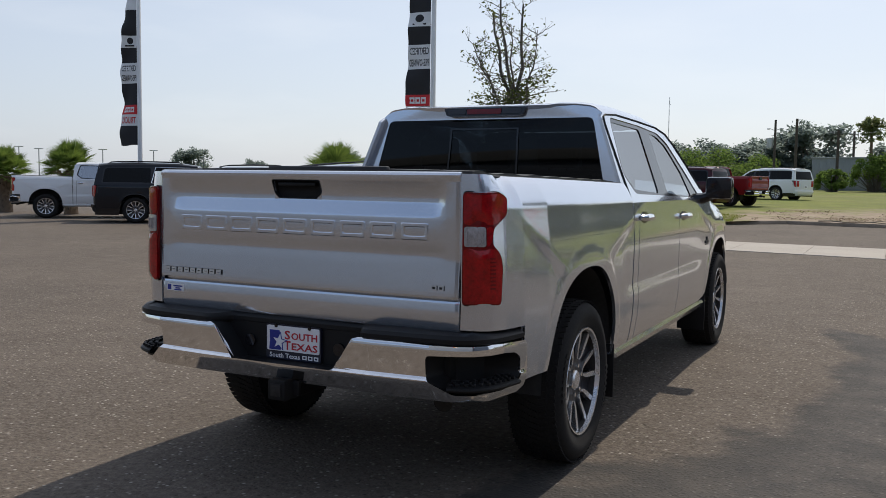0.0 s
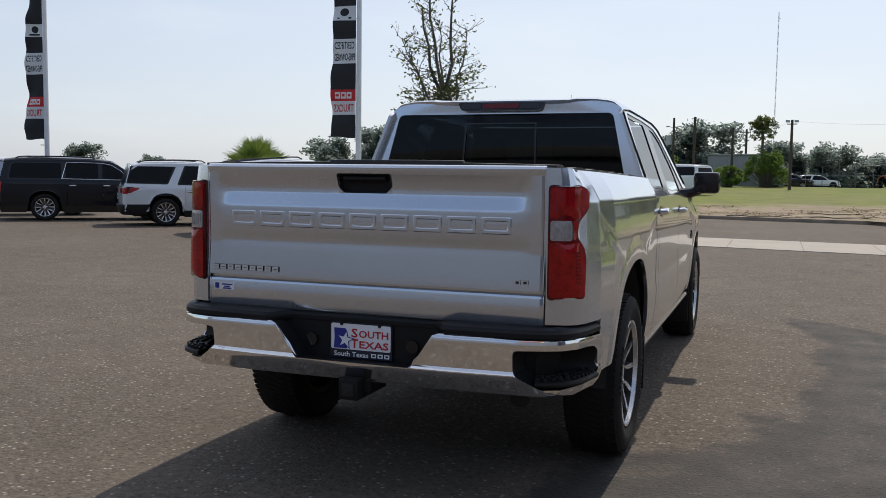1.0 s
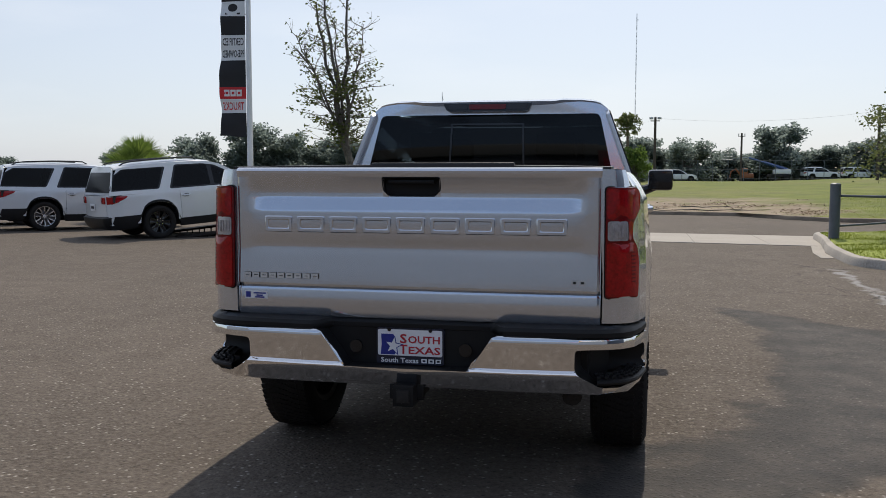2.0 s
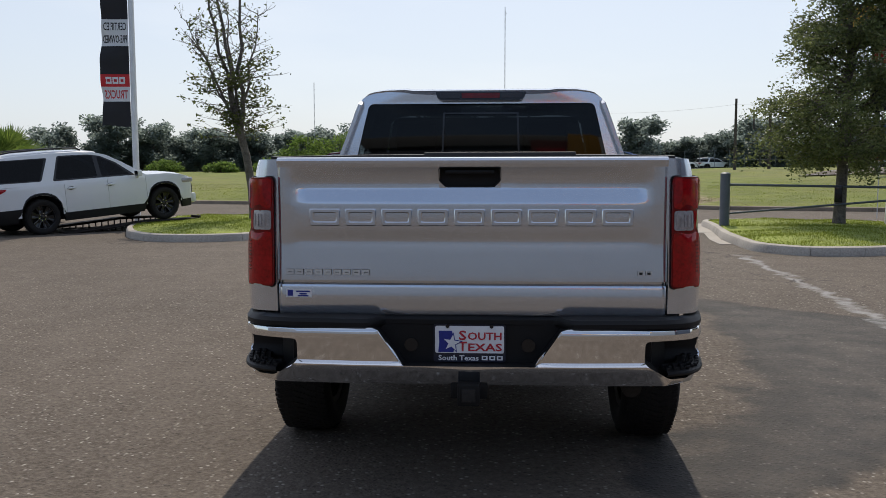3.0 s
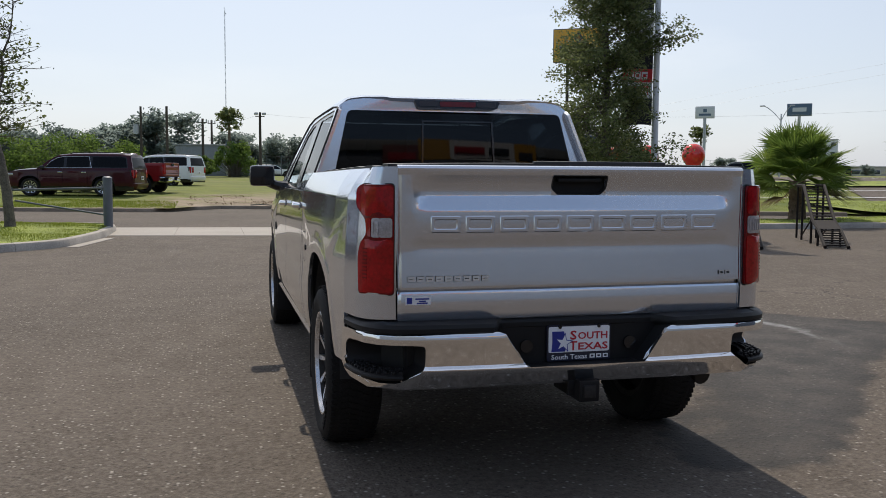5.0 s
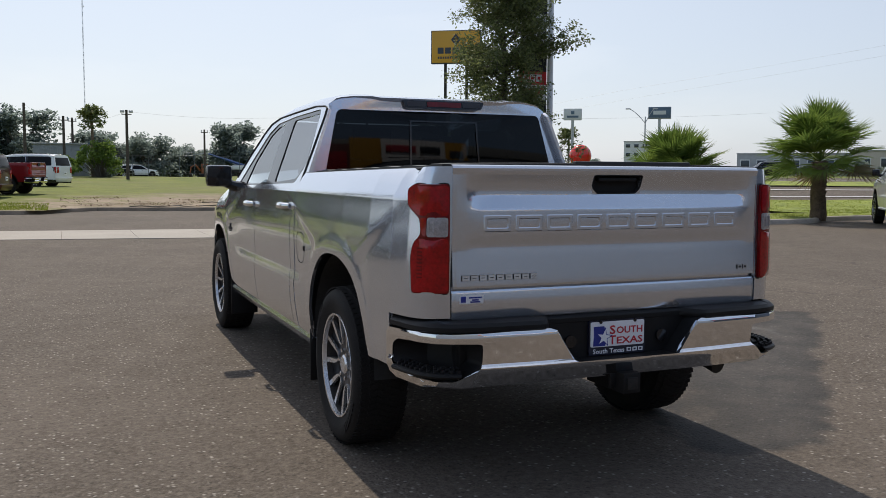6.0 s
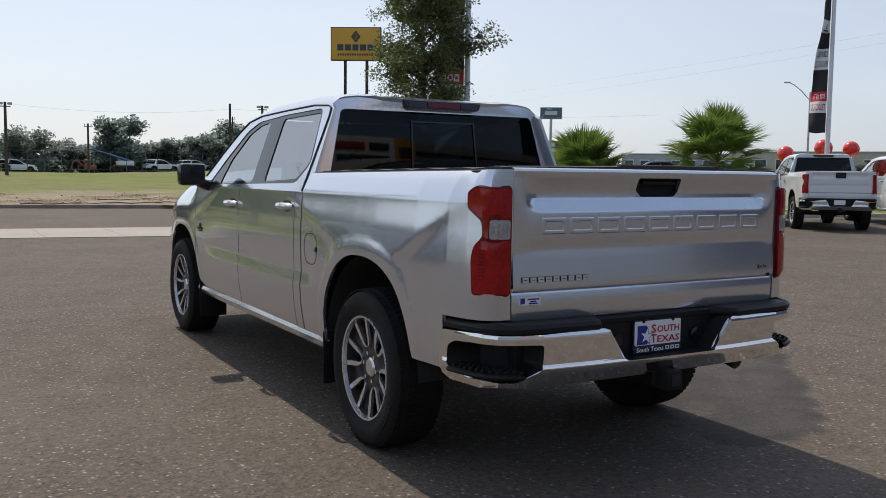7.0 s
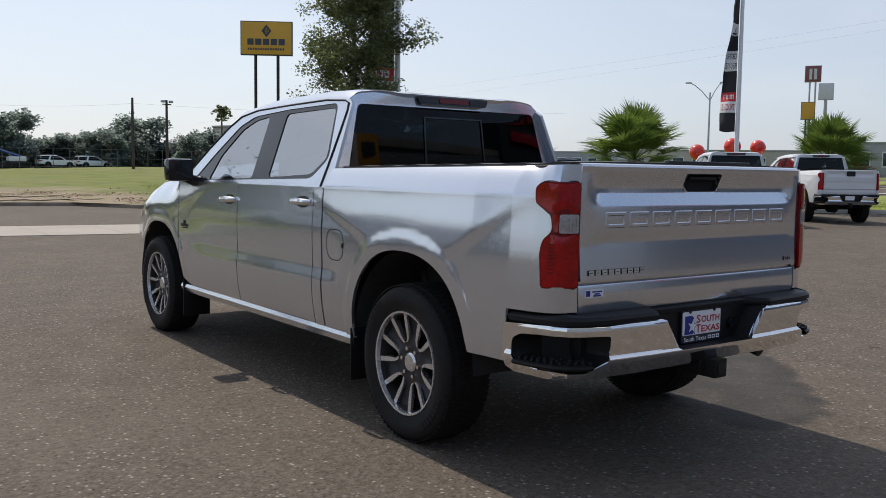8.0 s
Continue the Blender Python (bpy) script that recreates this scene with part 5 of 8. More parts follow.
        for i in range(11):
            for j in range(3):
                x, y, nx, ny = bumper_line(0.80 + i * 0.034 + 0.017 * (j % 2))
                o = -0.060 + j * 0.026
                box(bm, (sg * (x + nx * o), y + ny * o, 0.590 - j * 0.002), (0.015, 0.015, 0.012), 0.003)
        tagged(part("grip_studs", bm, PLASTIC, st), kind="stuff")


def plate(th, y, z, hero):
    bm = bmesh.new()
    o = round_poly([(-0.148, z - 0.078), (0.148, z - 0.078), (0.148, z + 0.078), (-0.148, z + 0.078)], 0.012, 3)
    prism(bm, o, lambda x, zz: (x, y, zz), lambda x, zz: (x, y + 0.012, zz))
    bmesh.ops.recalc_face_normals(bm, faces=bm.faces)
    pl = part("dealer_plate", bm, PLATENAVY, th, "dealer plate with a dark frame and a star emblem")
    bm = bmesh.new()
    q = round_poly([(-0.141, z - 0.040), (0.141, z - 0.040), (0.141, z + 0.072), (-0.141, z + 0.072)], 0.008, 3)
    prism(bm, q, lambda x, zz: (x, y - 0.003, zz), lambda x, zz: (x, y + 0.002, zz))
    bmesh.ops.recalc_face_normals(bm, faces=bm.faces)
    part("plate_face", bm, PLATEWHITE, pl, "white plate face")
    if not hero:
        return
    bm = bmesh.new()
    emb = [(-0.128, z - 0.036), (-0.066, z - 0.036), (-0.058, z - 0.012), (-0.060, z + 0.010), (-0.072, z + 0.052), (-0.126, z + 0.052), (-0.124, z + 0.008)]
    prism(bm, emb, lambda x, zz: (x, y - 0.0045, zz), lambda x, zz: (x, y - 0.001, zz))
    bmesh.ops.recalc_face_normals(bm, faces=bm.faces)
    part("emblem", bm, PLATEBLUE, pl, "blue block emblem")
    bm = bmesh.new()
    cx, cz = -0.072, z + 0.002
    rim_star = [(cx + r * math.sin(math.pi * k / 5 + 0.15), cz + r * math.cos(math.pi * k / 5 + 0.15)) for k in range(10) for r in [(0.045 if k % 2 == 0 else 0.0185)]]
    prism(bm, rim_star, lambda x, zz: (x, y - 0.0052, zz), lambda x, zz: (x, y - 0.003, zz))
    bmesh.ops.recalc_face_normals(bm, faces=bm.faces)
    part("star_edge", bm, PLATEBLUE, pl, "blue edge of the star")
    bm = bmesh.new()
    star = [(cx + r * math.sin(math.pi * k / 5 + 0.15), cz + r * math.cos(math.pi * k / 5 + 0.15)) for k in range(10) for r in [(0.036 if k % 2 == 0 else 0.0145)]]
    prism(bm, star, lambda x, zz: (x, y - 0.006, zz), lambda x, zz: (x, y - 0.003, zz))
    bmesh.ops.recalc_face_normals(bm, faces=bm.faces)
    part("star", bm, PLATEWHITE, pl, "white five-pointed star")
    bm = bmesh.new()
    for t, zz, x, h, w in (("S", z + 0.034, -0.028, 0.040, 0.030), ("OUTH", z + 0.031, 0.062, 0.032, 0.138), ("T", z - 0.012, -0.028, 0.040, 0.036), ("EXAS", z - 0.015, 0.064, 0.032, 0.138)):
        words(bm, t, h, lambda u, v, x=x, zz=zz: (x + u, y - 0.0048, zz + v), width=w, bold=0.02)
    bmesh.ops.recalc_face_normals(bm, faces=bm.faces)
    part("lettering", bm, PLATERED, pl, "red capital lettering", smooth=False)
    bm = bmesh.new()
    words(bm, "South Texas", 0.022, lambda u, v: (-0.045 + u, y - 0.002, z - 0.060 + v), width=0.165, bold=0.02)
    for k in range(3):
        x = 0.062 + k * 0.031
        fr = [(x - 0.012, z - 0.069), (x + 0.012, z - 0.069), (x + 0.012, z - 0.051), (x - 0.012, z - 0.051)]
        hh = [(x - 0.006, z - 0.064), (x + 0.006, z - 0.064), (x + 0.006, z - 0.056), (x - 0.006, z - 0.056)]
        sheet(bm, fr, [hh], lambda u, v: (u, y - 0.002, v))
    bmesh.ops.recalc_face_normals(bm, faces=bm.faces)
    part("frame_lettering", bm, PLATEWHITE, pl, "white lettering on the plate frame", smooth=False)
    for x, zz in ((-0.09, z + 0.071), (0.09, z + 0.071)):
        bm = bmesh.new()
        tube(bm, (x, y - 0.001, zz), (x, y - 0.006, zz), 0.008, n=10)
        part("plate_screw", bm, GLOSSBLACK, pl)


def pickup(name, label, paint, m, hero=False, wheel_key="truck", s=TRUCK, group="", metal_mat=None, bright=None):
    """A four-door pickup; its origin is on the ground under the rear axle, forward is +y."""
    th = thing(name, label, "pickup truck", group, m=m)
    bright = bright or CHROME
    step = 0.018 if hero else 0.12
    for side in (-1, 1):
        sill = 0.475
        solid(part("bed_side", side_patch(s, side, -1.095, 0.795, lambda y: 0.795 if y < -0.835 else (0.555 if y < -0.4 else 0.45), bed_top, step), paint, th, sharp=45), 0.018)
        for nm, a, b in (("rear_door", 0.925, 2.015), ("front_door", 2.025, 3.165)):
            def z0(y, a=a, b=b):
                return sill + (0.06 * smoothstep(2.95, 3.16, y) if b > 3 else 0)
            solid(part(nm, side_patch(s, side, a, b, z0, 1.287, step), paint, th, sharp=45), 0.018)
        solid(part("rear_pillar", side_patch(s, side, 0.812, 0.916, 0.45, 1.287, step), paint, th, sharp=45), 0.018)
        solid(part("front_fender", side_patch(s, side, 3.175, 4.66, lambda y: 0.46, hood_top, step), paint, th, sharp=45), 0.018)
        # rocker under the doors
        bm = bmesh.new()
        rows = []
        for y in np.linspace(0.47, 3.19, 24):
            x = half_width(s, y, 0.47)
            rows.append([(side * (x - 0.002), y, 0.470), (side * (x + 0.006), y, 0.445), (side * (x - 0.012), y, 0.405), (side * (x - 0.10), y, 0.385)])
        rows_mesh(bm, rows)
        bmesh.ops.recalc_face_normals(bm, faces=bm.faces)
        part("rocker_panel", bm, paint, th)
        for y, z in ((1.055, 1.195), (2.165, 1.175)):
            handle(th, side, s, y, z, bright)
        mirror(th, side, 1.03, 2.80, 1.375, GLOSSBLACK)
        tail_lamp(th, side, s, simple=not hero)
        # cover flap behind each wheel
        for y, z in ((0.485, 0.33), (3.12, 0.33)):
            bm = bmesh.new()
            box(bm, (side * 0.88, y, z + 0.03), (0.22, 0.012, 0.30), 0.004)
            part("mud_flap", bm, PLASTIC, th, "black mud flap")
        # bed rail cap
        bm = bmesh.new()
        rows = []
        for y in np.linspace(-1.0, 0.79, 16):
            x = half_width(s, y, bed_top(y))
            rows.append([(side * (x + 0.001), y, bed_top(y) - 0.004), (side * (x - 0.004), y, bed_top(y) + 0.003), (side * (x - 0.07), y, bed_top(y) + 0.006), (side * (x - 0.08), y, bed_top(y) - 0.05)])
        rows_mesh(bm, rows)
        bmesh.ops.recalc_face_normals(bm, faces=bm.faces)
        part("bed_rail_cap", bm, PLASTIC, th, "black bed rail cap")
        # head lamp
        bm = bmesh.new()
        box(bm, (side * 0.66, 4.56, 0.86), (0.30, 0.14, 0.12), 0.03)
        part("head_lamp", bm, LENSCLEAR, th)
    if hero:
        # round filler flap, left side, and script badge bars on the doors
        side = -1
        bm = bmesh.new()
        ring_o = round_poly([(0.545, 0.875), (0.745, 0.875), (0.745, 1.055), (0.545, 1.055)], 0.085, 6)
        ring_i = round_poly([(0.549, 0.879), (0.741, 0.879), (0.741, 1.051), (0.549, 1.051)], 0.083, 6)
        sheet(bm, ring_o, [ring_i], lambda y, z: (side * (half_width(s, y, z) + 0.0015), y, z))
        part("filler_flap_gap", bm, DIRTGAP, th, "thin gap round the fuel filler flap")
        bm = bmesh.new()
        box(bm, (side * (half_width(s, 0.555, 0.965) + 0.002), 0.556, 0.965), (0.008, 0.018, 0.03), 0.003)
        part("filler_flap_catch", bm, GLOSSBLACK, th)
        for side in (-1, 1):
            bm = bmesh.new()
            for k, (yy, zz, w, h) in enumerate(((3.03, 0.945, 0.13, 0.022), (3.03, 0.925, 0.10, 0.008), (3.03, 0.97, 0.03, 0.03))):
                box(bm, (side * (half_width(s, yy, zz) + 0.003), yy, zz), (0.006, w, h), 0.002)
            part("badge_bar", bm, STEELDARK, th, "small dark badge bars")
    # hood, cowl, front end
    bm = bmesh.new()
    rows = []
    for y in np.linspace(3.16, 4.62, 16):
        w = half_width(s, y, hood_top(y)) - 0.012
        c = hood_top(y) + 0.05 * (1 - smoothstep(4.3, 4.62, y))
        rows.append([(u * w, y, hood_top(y) + (c - hood_top(y)) * (1 - abs(u) ** 3)) for u in np.linspace(-1, 1, 15)])
    rows_mesh(bm, rows)
    solid(part("hood", bm, paint, th), 0.02)
    bm = bmesh.new()
    box(bm, (0, 4.60, 0.80), (1.30, 0.10, 0.42), 0.03)
    part("grille", bm, GLOSSBLACK, th)
    bm = bmesh.new()
    box(bm, (0, 4.60, 0.53), (1.60, 0.20, 0.22), 0.05)
    part("front_bumper", bm, bright, th)
    s2 = dict(s)
    gx, rmap = greenhouse(th, s2, paint)
    if hero:
        for side in (-1, 1):
            bm = bmesh.new()
            pipe(bm, [(side * (gx(z) + 0.001), y, z + 0.004) for y, z in ((0.918, 1.285), (0.905, 1.40), (0.893, 1.60), (0.888, 1.74), (0.90, 1.788), (0.95, 1.806), (1.2, 1.822), (1.7, 1.815), (2.2, 1.802), (2.45, 1.768), (2.62, 1.693), (2.86, 1.543), (3.12, 1.36))], 0.0055, 5)
            part("roof_seam", bm, DIRTGAP, th, "thin black roof seam")
    # centre high stop lamp
    bm = bmesh.new()
    q = round_poly([(-0.285, 1.862), (-0.265, 1.818), (-0.24, 1.81), (0.24, 1.81), (0.265, 1.818), (0.285, 1.862)], 0.012, 3)
    prism(bm, q, rmap(0.022), rmap(-0.01))
    bmesh.ops.recalc_face_normals(bm, faces=bm.faces)
    st = part("high_stop_lamp", bm, GLOSSBLACK, th, "high centre stop lamp in a dark housing")
    for x0, x1, mm in ((-0.255, -0.125, ALLOYGREY), (-0.12, 0.12, LENSDEEP), (0.125, 0.255, ALLOYGREY)):
        bm = bmesh.new()
        q = round_poly([(x0, 1.855), (x0 + 0.004, 1.823), (x1 - 0.004, 1.823), (x1, 1.855)], 0.006, 2)
        prism(bm, q, rmap(0.025), rmap(0.0))
        bmesh.ops.recalc_face_normals(bm, faces=bm.faces)
        part("stop_lamp_lens", bm, mm, st, "dark red lens" if mm is LENSDEEP else "clear cargo lamp lens")
    if hero:
        # frame of the sliding middle pane
        bm = bmesh.new()
        o = [(-0.245, 1.40), (0.245, 1.40), (0.235, 1.735), (-0.235, 1.735)]
        i_ = [(-0.233, 1.41), (0.233, 1.41), (0.223, 1.725), (-0.223, 1.725)]
        sheet(bm, o, [i_], rmap(0.003))
        bmesh.ops.recalc_face_normals(bm, faces=bm.faces)
        part("slider_frame", bm, GLOSSBLACK, th, "black frame of the sliding rear pane")
    tailgate(th, paint, hero)
    bumper(th, hero, metal_mat or bright)
    plate(th, -1.128, 0.672, hero)
    # folded vinyl cover over the bed
    bm = bmesh.new()
    rows = []
    for y in np.linspace(-1.06, 0.79, 26):
        z = bed_top(y) + 0.013 + 0.004 * math.sin(y * 24)
        w = min(0.865, half_width(s, y, bed_top(y)) - 0.045)
        rows.append([(u * w, y, z + 0.008 * (1 - u * u)) for u in np.linspace(-1, 1, 13)])
    rows_mesh(bm, rows)
    solid(part("tonneau_cover", bm, TONNEAU, th, "black vinyl bed cover"), 0.03)
    if hero:
        bm = bmesh.new()
        box(bm, (0.12, -1.045, 1.438), (0.62, 0.03, 0.03), 0.006)
        part("cover_latch_bar", bm, TONNEAU, th, "black cover clamp bar behind the tailgate")
    # cabin, liners, chassis
    bm = bmesh.new()
    for side in (-1, 1):
        rows_mesh(bm, [[(side * 0.93, y, 0.47) for y in (0.84, 2.0, 3.14)], [(side * 0.93, y, 1.285) for y in (0.84, 2.0, 3.14)]])
    rows_mesh(bm, [[(x, y, 0.70) for x in (-0.93, 0, 0.93)] for y in (0.84, 3.2)])
    rows_mesh(bm, [[(x, 0.84, z) for x in (-0.93, 0.93)] for z in (0.5, 1.34)])
    box(bm, (0, 3.0, 1.13), (1.75, 0.5, 0.28), 0.08)
    part("cabin_lining", bm, SEATGREY, th, "dark cabin lining and dashboard")
    seats(th, [(1.45, (-0.42, 0.42)), (2.35, (-0.42, 0.42))], 0.72)
    for y, zc, ry, _ in s["arches"]:
        for side in (-1, 1):
            bm = bmesh.new()
            well(bm, side * 0.965, side * 0.58, y, zc, ry + 0.02)
            part("wheel_liner", bm, LINER, th, "black wheel arch lining")
    bm = bmesh.new()
    box(bm, (0, -0.1, 0.86), (1.10, 1.96, 0.50), 0.02)
    box(bm, (0, 2.0, 0.57), (1.62, 2.3, 0.26), 0.02)
    box(bm, (0, 4.0, 0.75), (1.1, 1.1, 0.55), 0.02)
    for side in (-1, 1):
        box(bm, (side * 0.45, 2.0, 0.54), (0.10, 4.7, 0.14), 0.01)
    tube(bm, (-0.8, -0.05, 0.40), (0.8, -0.05, 0.40), 0.05)
    tube(bm, (-0.8, 3.745, 0.40), (0.8, 3.745, 0.40), 0.05)
    tube(bm, (0, -0.17, 0.40), (0, 0.17, 0.40), 0.14, n=14)
    tube(bm, (0, 0.15, 0.42), (0, 2.2, 0.5), 0.04)
    for side in (-1, 1):
        tube(bm, (side * 0.52, 0.18, 0.42), (side * 0.60, 0.42, 0.95), 0.032)
        box(bm, (side * 0.5, 0.0, 0.50), (0.08, 1.0, 0.05), 0.01)
    part("chassis", bm, STEELDARK, th, "dark steel chassis, axles and springs")
    bm = bmesh.new()
    pipe(bm, [(0.52, 0.9, 0.44), (0.58, 0.2, 0.6), (0.62, -0.5, 0.56), (0.66, -0.85, 0.50), (0.68, -1.0, 0.46)], [0.035, 0.035, 0.035, 0.038, 0.042], 12)
    part("exhaust_pipe", bm, STEELDARK, th, "dull steel exhaust pipe")
    bm = bmesh.new()
    box(bm, (0, -1.10, 0.485), (0.09, 0.30, 0.09), 0.008)
    box(bm, (0, -1.252, 0.485), (0.055, 0.008, 0.055), 0.002, mi=1)
    box(bm, (0, -1.18, 0.49), (0.15, 0.02, 0.07), 0.01)
    box(bm, (0, -1.0, 0.55), (0.9, 0.06, 0.06), 0.01)
    part("tow_hitch", bm, [PLASTIC, STEELDARK], th, "black tow hitch receiver")
    bm = bmesh.new()
    box(bm, (0, -1.02, 0.63), (1.50, 0.10, 0.16), 0.02)
    part("bumper_backing", bm, PLASTIC, th)
    meshes = wheel_meshes(wheel_key, s["R"], 0.272, 0.27, 6, ALLOY, ALLOYGREY)
    for k, y in enumerate(s["hubs"]):
        for j, side in enumerate((-1, 1)):
            add_wheel(th, meshes, side * s["hub_x"], y, s["R"] - 0.004, spin=0.35 + k * 0.9 + j * 0.4)
    return th


def suv(name, label, paint, m, s, cladding, face, dark, group=""):
    """A two-box estate car; origin on the ground under the rear axle, forward is +y."""
    th = thing(name, label, "car", group, m=m)
    yr, yf = s["ends"]

    def top(y):
        return float(np.interp(y, s["top_y"], s["top_z"]))
    for side in (-1, 1):
        solid(part("rear_quarter", side_patch(s, side, yr, s["doors"][0] - 0.004, s["sill"], top, 0.1), paint, th, sharp=45), 0.02)
        for nm, a, b in (("rear_door", s["doors"][0] + 0.004, s["doors"][1] - 0.004), ("front_door", s["doors"][1] + 0.004, s["doors"][2] - 0.004)):
            solid(part(nm, side_patch(s, side, a, b, s["sill"], top, 0.1), paint, th, sharp=45), 0.02)
        solid(part("front_fender", side_patch(s, side, s["doors"][2] + 0.004, yf, s["sill"], top, 0.1), paint, th, sharp=45), 0.02)
        # sill cladding and arch trims
        bm = bmesh.new()
        rows = []
        for y in np.linspace(yr + 0.03, yf - 0.1, 52):
            zb = max(0.24, arch_z(s, y))
            zt = max(s["sill"] + 0.02, arch_z(s, y) + (s.get("arch_trim", 0.05) if arch_z(s, y) > 0.3 else 0))
            if cladding is PLASTIC and y < s["arches"][0][0] - s["arches"][0][2] * 1.02:
                zb, zt = 0.30, 0.585
            zm = (zt + zb) / 2
            rows.append([(side * (half_width(s, y, zt) + 0.004), y, zt + 0.004), (side * (half_width(s, y, zm) + 0.014), y, zm), (side * (half_width(s, y, zb) + 0.010), y, zb + 0.004), (side * (half_width(s, y, zb) - 0.06), y, zb)])
        rows_mesh(bm, rows)
        bmesh.ops.recalc_face_normals(bm, faces=bm.faces)
        part("sill_trim", bm, cladding, th, "black lower body cladding" if cladding is PLASTIC else "")
        for y in ((s["doors"][0] + s["doors"][1]) / 2 - 0.35, (s["doors"][1] + s["doors"][2]) / 2 - 0.40):
            handle(th, side, s, y, s["belt"] - 0.12, paint if cladding is PLASTIC else CHROME)
        mirror(th, side, s["gx_belt"] + 0.05, s["doors"][2] - 0.22, s["belt"] + 0.08, GLOSSBLACK if cladding is not PLASTIC else paint, (0.17, 0.12, 0.14))
        # tail lamp round the corner
        bm = bmesh.new()
        z0, z1 = s["lamp"]
        run = s["lamp_run"]
        def lens(off):
            return lambda u, z: (side * (half_width(s, yr + 0.006 + u, z) + off), yr + 0.004 + u - off * 0.5, z)
        q = [(0.0, z0), (0.0, z1), (run * 0.5, z1), (run, z1 - 0.01), (run * 0.92, z1 - 0.05), (run * 0.45, z0 + 0.03), (run * 0.2, z0)]
        sheet(bm, q, [], lens(0.014), 0.03)
        rows_mesh(bm, [[lens(0.014)(*p) for p in q + q[:1]], [lens(-0.01)(*p) for p in q + q[:1]]])
        bmesh.ops.recalc_face_normals(bm, faces=bm.faces)
        part("tail_lamp", bm, LENSRED, th, "red tail lamp")
        bm = bmesh.new()
        w = half_width(s, yr, (z0 + z1) / 2)
        box(bm, (side * (w - 0.10), yr - 0.03, (z0 + z1) / 2), (0.20, 0.03, z1 - z0 - 0.02), 0.01)
        part("rear_lens", bm, LENSRED, th, "red tail lamp on the hatch")
        bm = bmesh.new()
        box(bm, (side * (half_width(s, yf - 0.25, 0.8) - 0.05), yf - 0.22, s["top_z"][-2] - 0.08), (0.16, 0.3, 0.11), 0.03)
        part("head_lamp", bm, LENSCLEAR, th)
        if s["rack"]:
            bm = bmesh.new()
            ya, yb = s["rack"]
            zr = lambda y: float(np.interp(y, [p[0] for p in s["roof_edge"]], [p[1] for p in s["roof_edge"]]))
            w = s["gx_rail"] * 0.86
            pipe(bm, [(side * w, ya, zr(ya) + 0.05), (side * w, ya + 0.1, zr(ya) + 0.105)] + [(side * w, y, zr(y) + 0.108) for y in np.linspace(ya + 0.3, yb - 0.3, 5)] + [(side * w, yb - 0.1, zr(yb) + 0.105), (side * w, yb, zr(yb) + 0.05)], 0.016, 8)
            part("roof_rail", bm, GLOSSBLACK, th, "black roof rail")
    # back face: hatch, bumper, plate
    bm = bmesh.new()
    rows = []
    for z in [s["sill"], 0.5, 0.62, 0.75, 0.88, 1.0, s["belt"]]:
        if z > s["belt"]:
            continue
        w = half_width(s, yr, z)
        rows.append([(u * w, yr - 0.05 * (1 - u * u) - 0.012, z) for u in np.linspace(-1, 1, 11)])
    rows_mesh(bm, rows)
    bmesh.ops.recalc_face_normals(bm, faces=bm.faces)
    if sum(f.normal.y for f in bm.faces) > 0:
        bmesh.ops.reverse_faces(bm, faces=bm.faces)
    solid(part("tail_hatch", bm, paint, th), 0.02)
    bm = bmesh.new()
    rows = []
    for z, o in ((0.30, -0.04), (0.36, 0.02), (0.48, 0.07), (0.56, 0.07), (0.60, 0.0)):
        w = half_width(s, yr + 0.05, z) + 0.005
        rows.append([(w * math.copysign(min(1, abs(u)) ** 0.8, u) if u else 0.0, yr - o - 0.04 * (1 - u * u) + (0.10 if abs(u) > 0.99 else 0.0), z) for u in np.linspace(-1, 1, 13)])
    rows_mesh(bm, rows)
    bmesh.ops.recalc_face_normals(bm, faces=bm.faces)
    solid(part("rear_bumper", bm, cladding if cladding is PLASTIC else paint, th), 0.02, 0.0)
    bm = bmesh.new()
    box(bm, (0, yr - 0.075, 0.80), (0.31, 0.01, 0.16), 0.004)
    part("number_plate", bm, PLATEWHITE, th, "white plate with dark bars")
    bm = bmesh.new()
    box(bm, (0, yr - 0.082, 0.80), (0.20, 0.004, 0.06), 0.001)
    part("plate_bar", bm, PLATENAVY, th)
    # hood and nose
    bm = bmesh.new()
    rows = []
    hy = s["screen"][1][0] - 0.05
    for y in np.linspace(hy, yf - 0.02, 12):
        w = half_width(s, y, top(y)) - 0.01
        rows.append([(u * w, y, top(y) + 0.06 * (1 - smoothstep(yf - 0.4, yf, y)) * (1 - abs(u) ** 3)) for u in np.linspace(-1, 1, 11)])
    rows_mesh(bm, rows)
    solid(part("hood", bm, paint, th), 0.02)
    bm = bmesh.new()
    w = half_width(s, yf, 0.6)
    box(bm, (0, yf - 0.02, 0.62), (2 * w, 0.12, 0.30), 0.05)
    part("grille", bm, GLOSSBLACK, th)
    bm = bmesh.new()
    box(bm, (0, yf + 0.02, 0.42), (2 * w + 0.1, 0.16, 0.24), 0.06)
    part("front_bumper", bm, paint, th)
    gx, _ = greenhouse(th, s, paint)
    if s.get("chrome"):
        for side in (-1, 1):
            bm = bmesh.new()
            line = s["chrome"]
            pipe(bm, [(side * (gx(z) + 0.004), y, z) for y, z in line + line[:1]], 0.011, 6)
            part("window_trim", bm, CHROME, th, "bright window trim")
    # cabin floor, liners, chassis
    bm = bmesh.new()
    for side in (-1, 1):
        rows_mesh(bm, [[(side * (s["gx_belt"] - 0.02), y, z) for y in (yr + 0.1, hy)] for z in (0.9, s["belt"])])
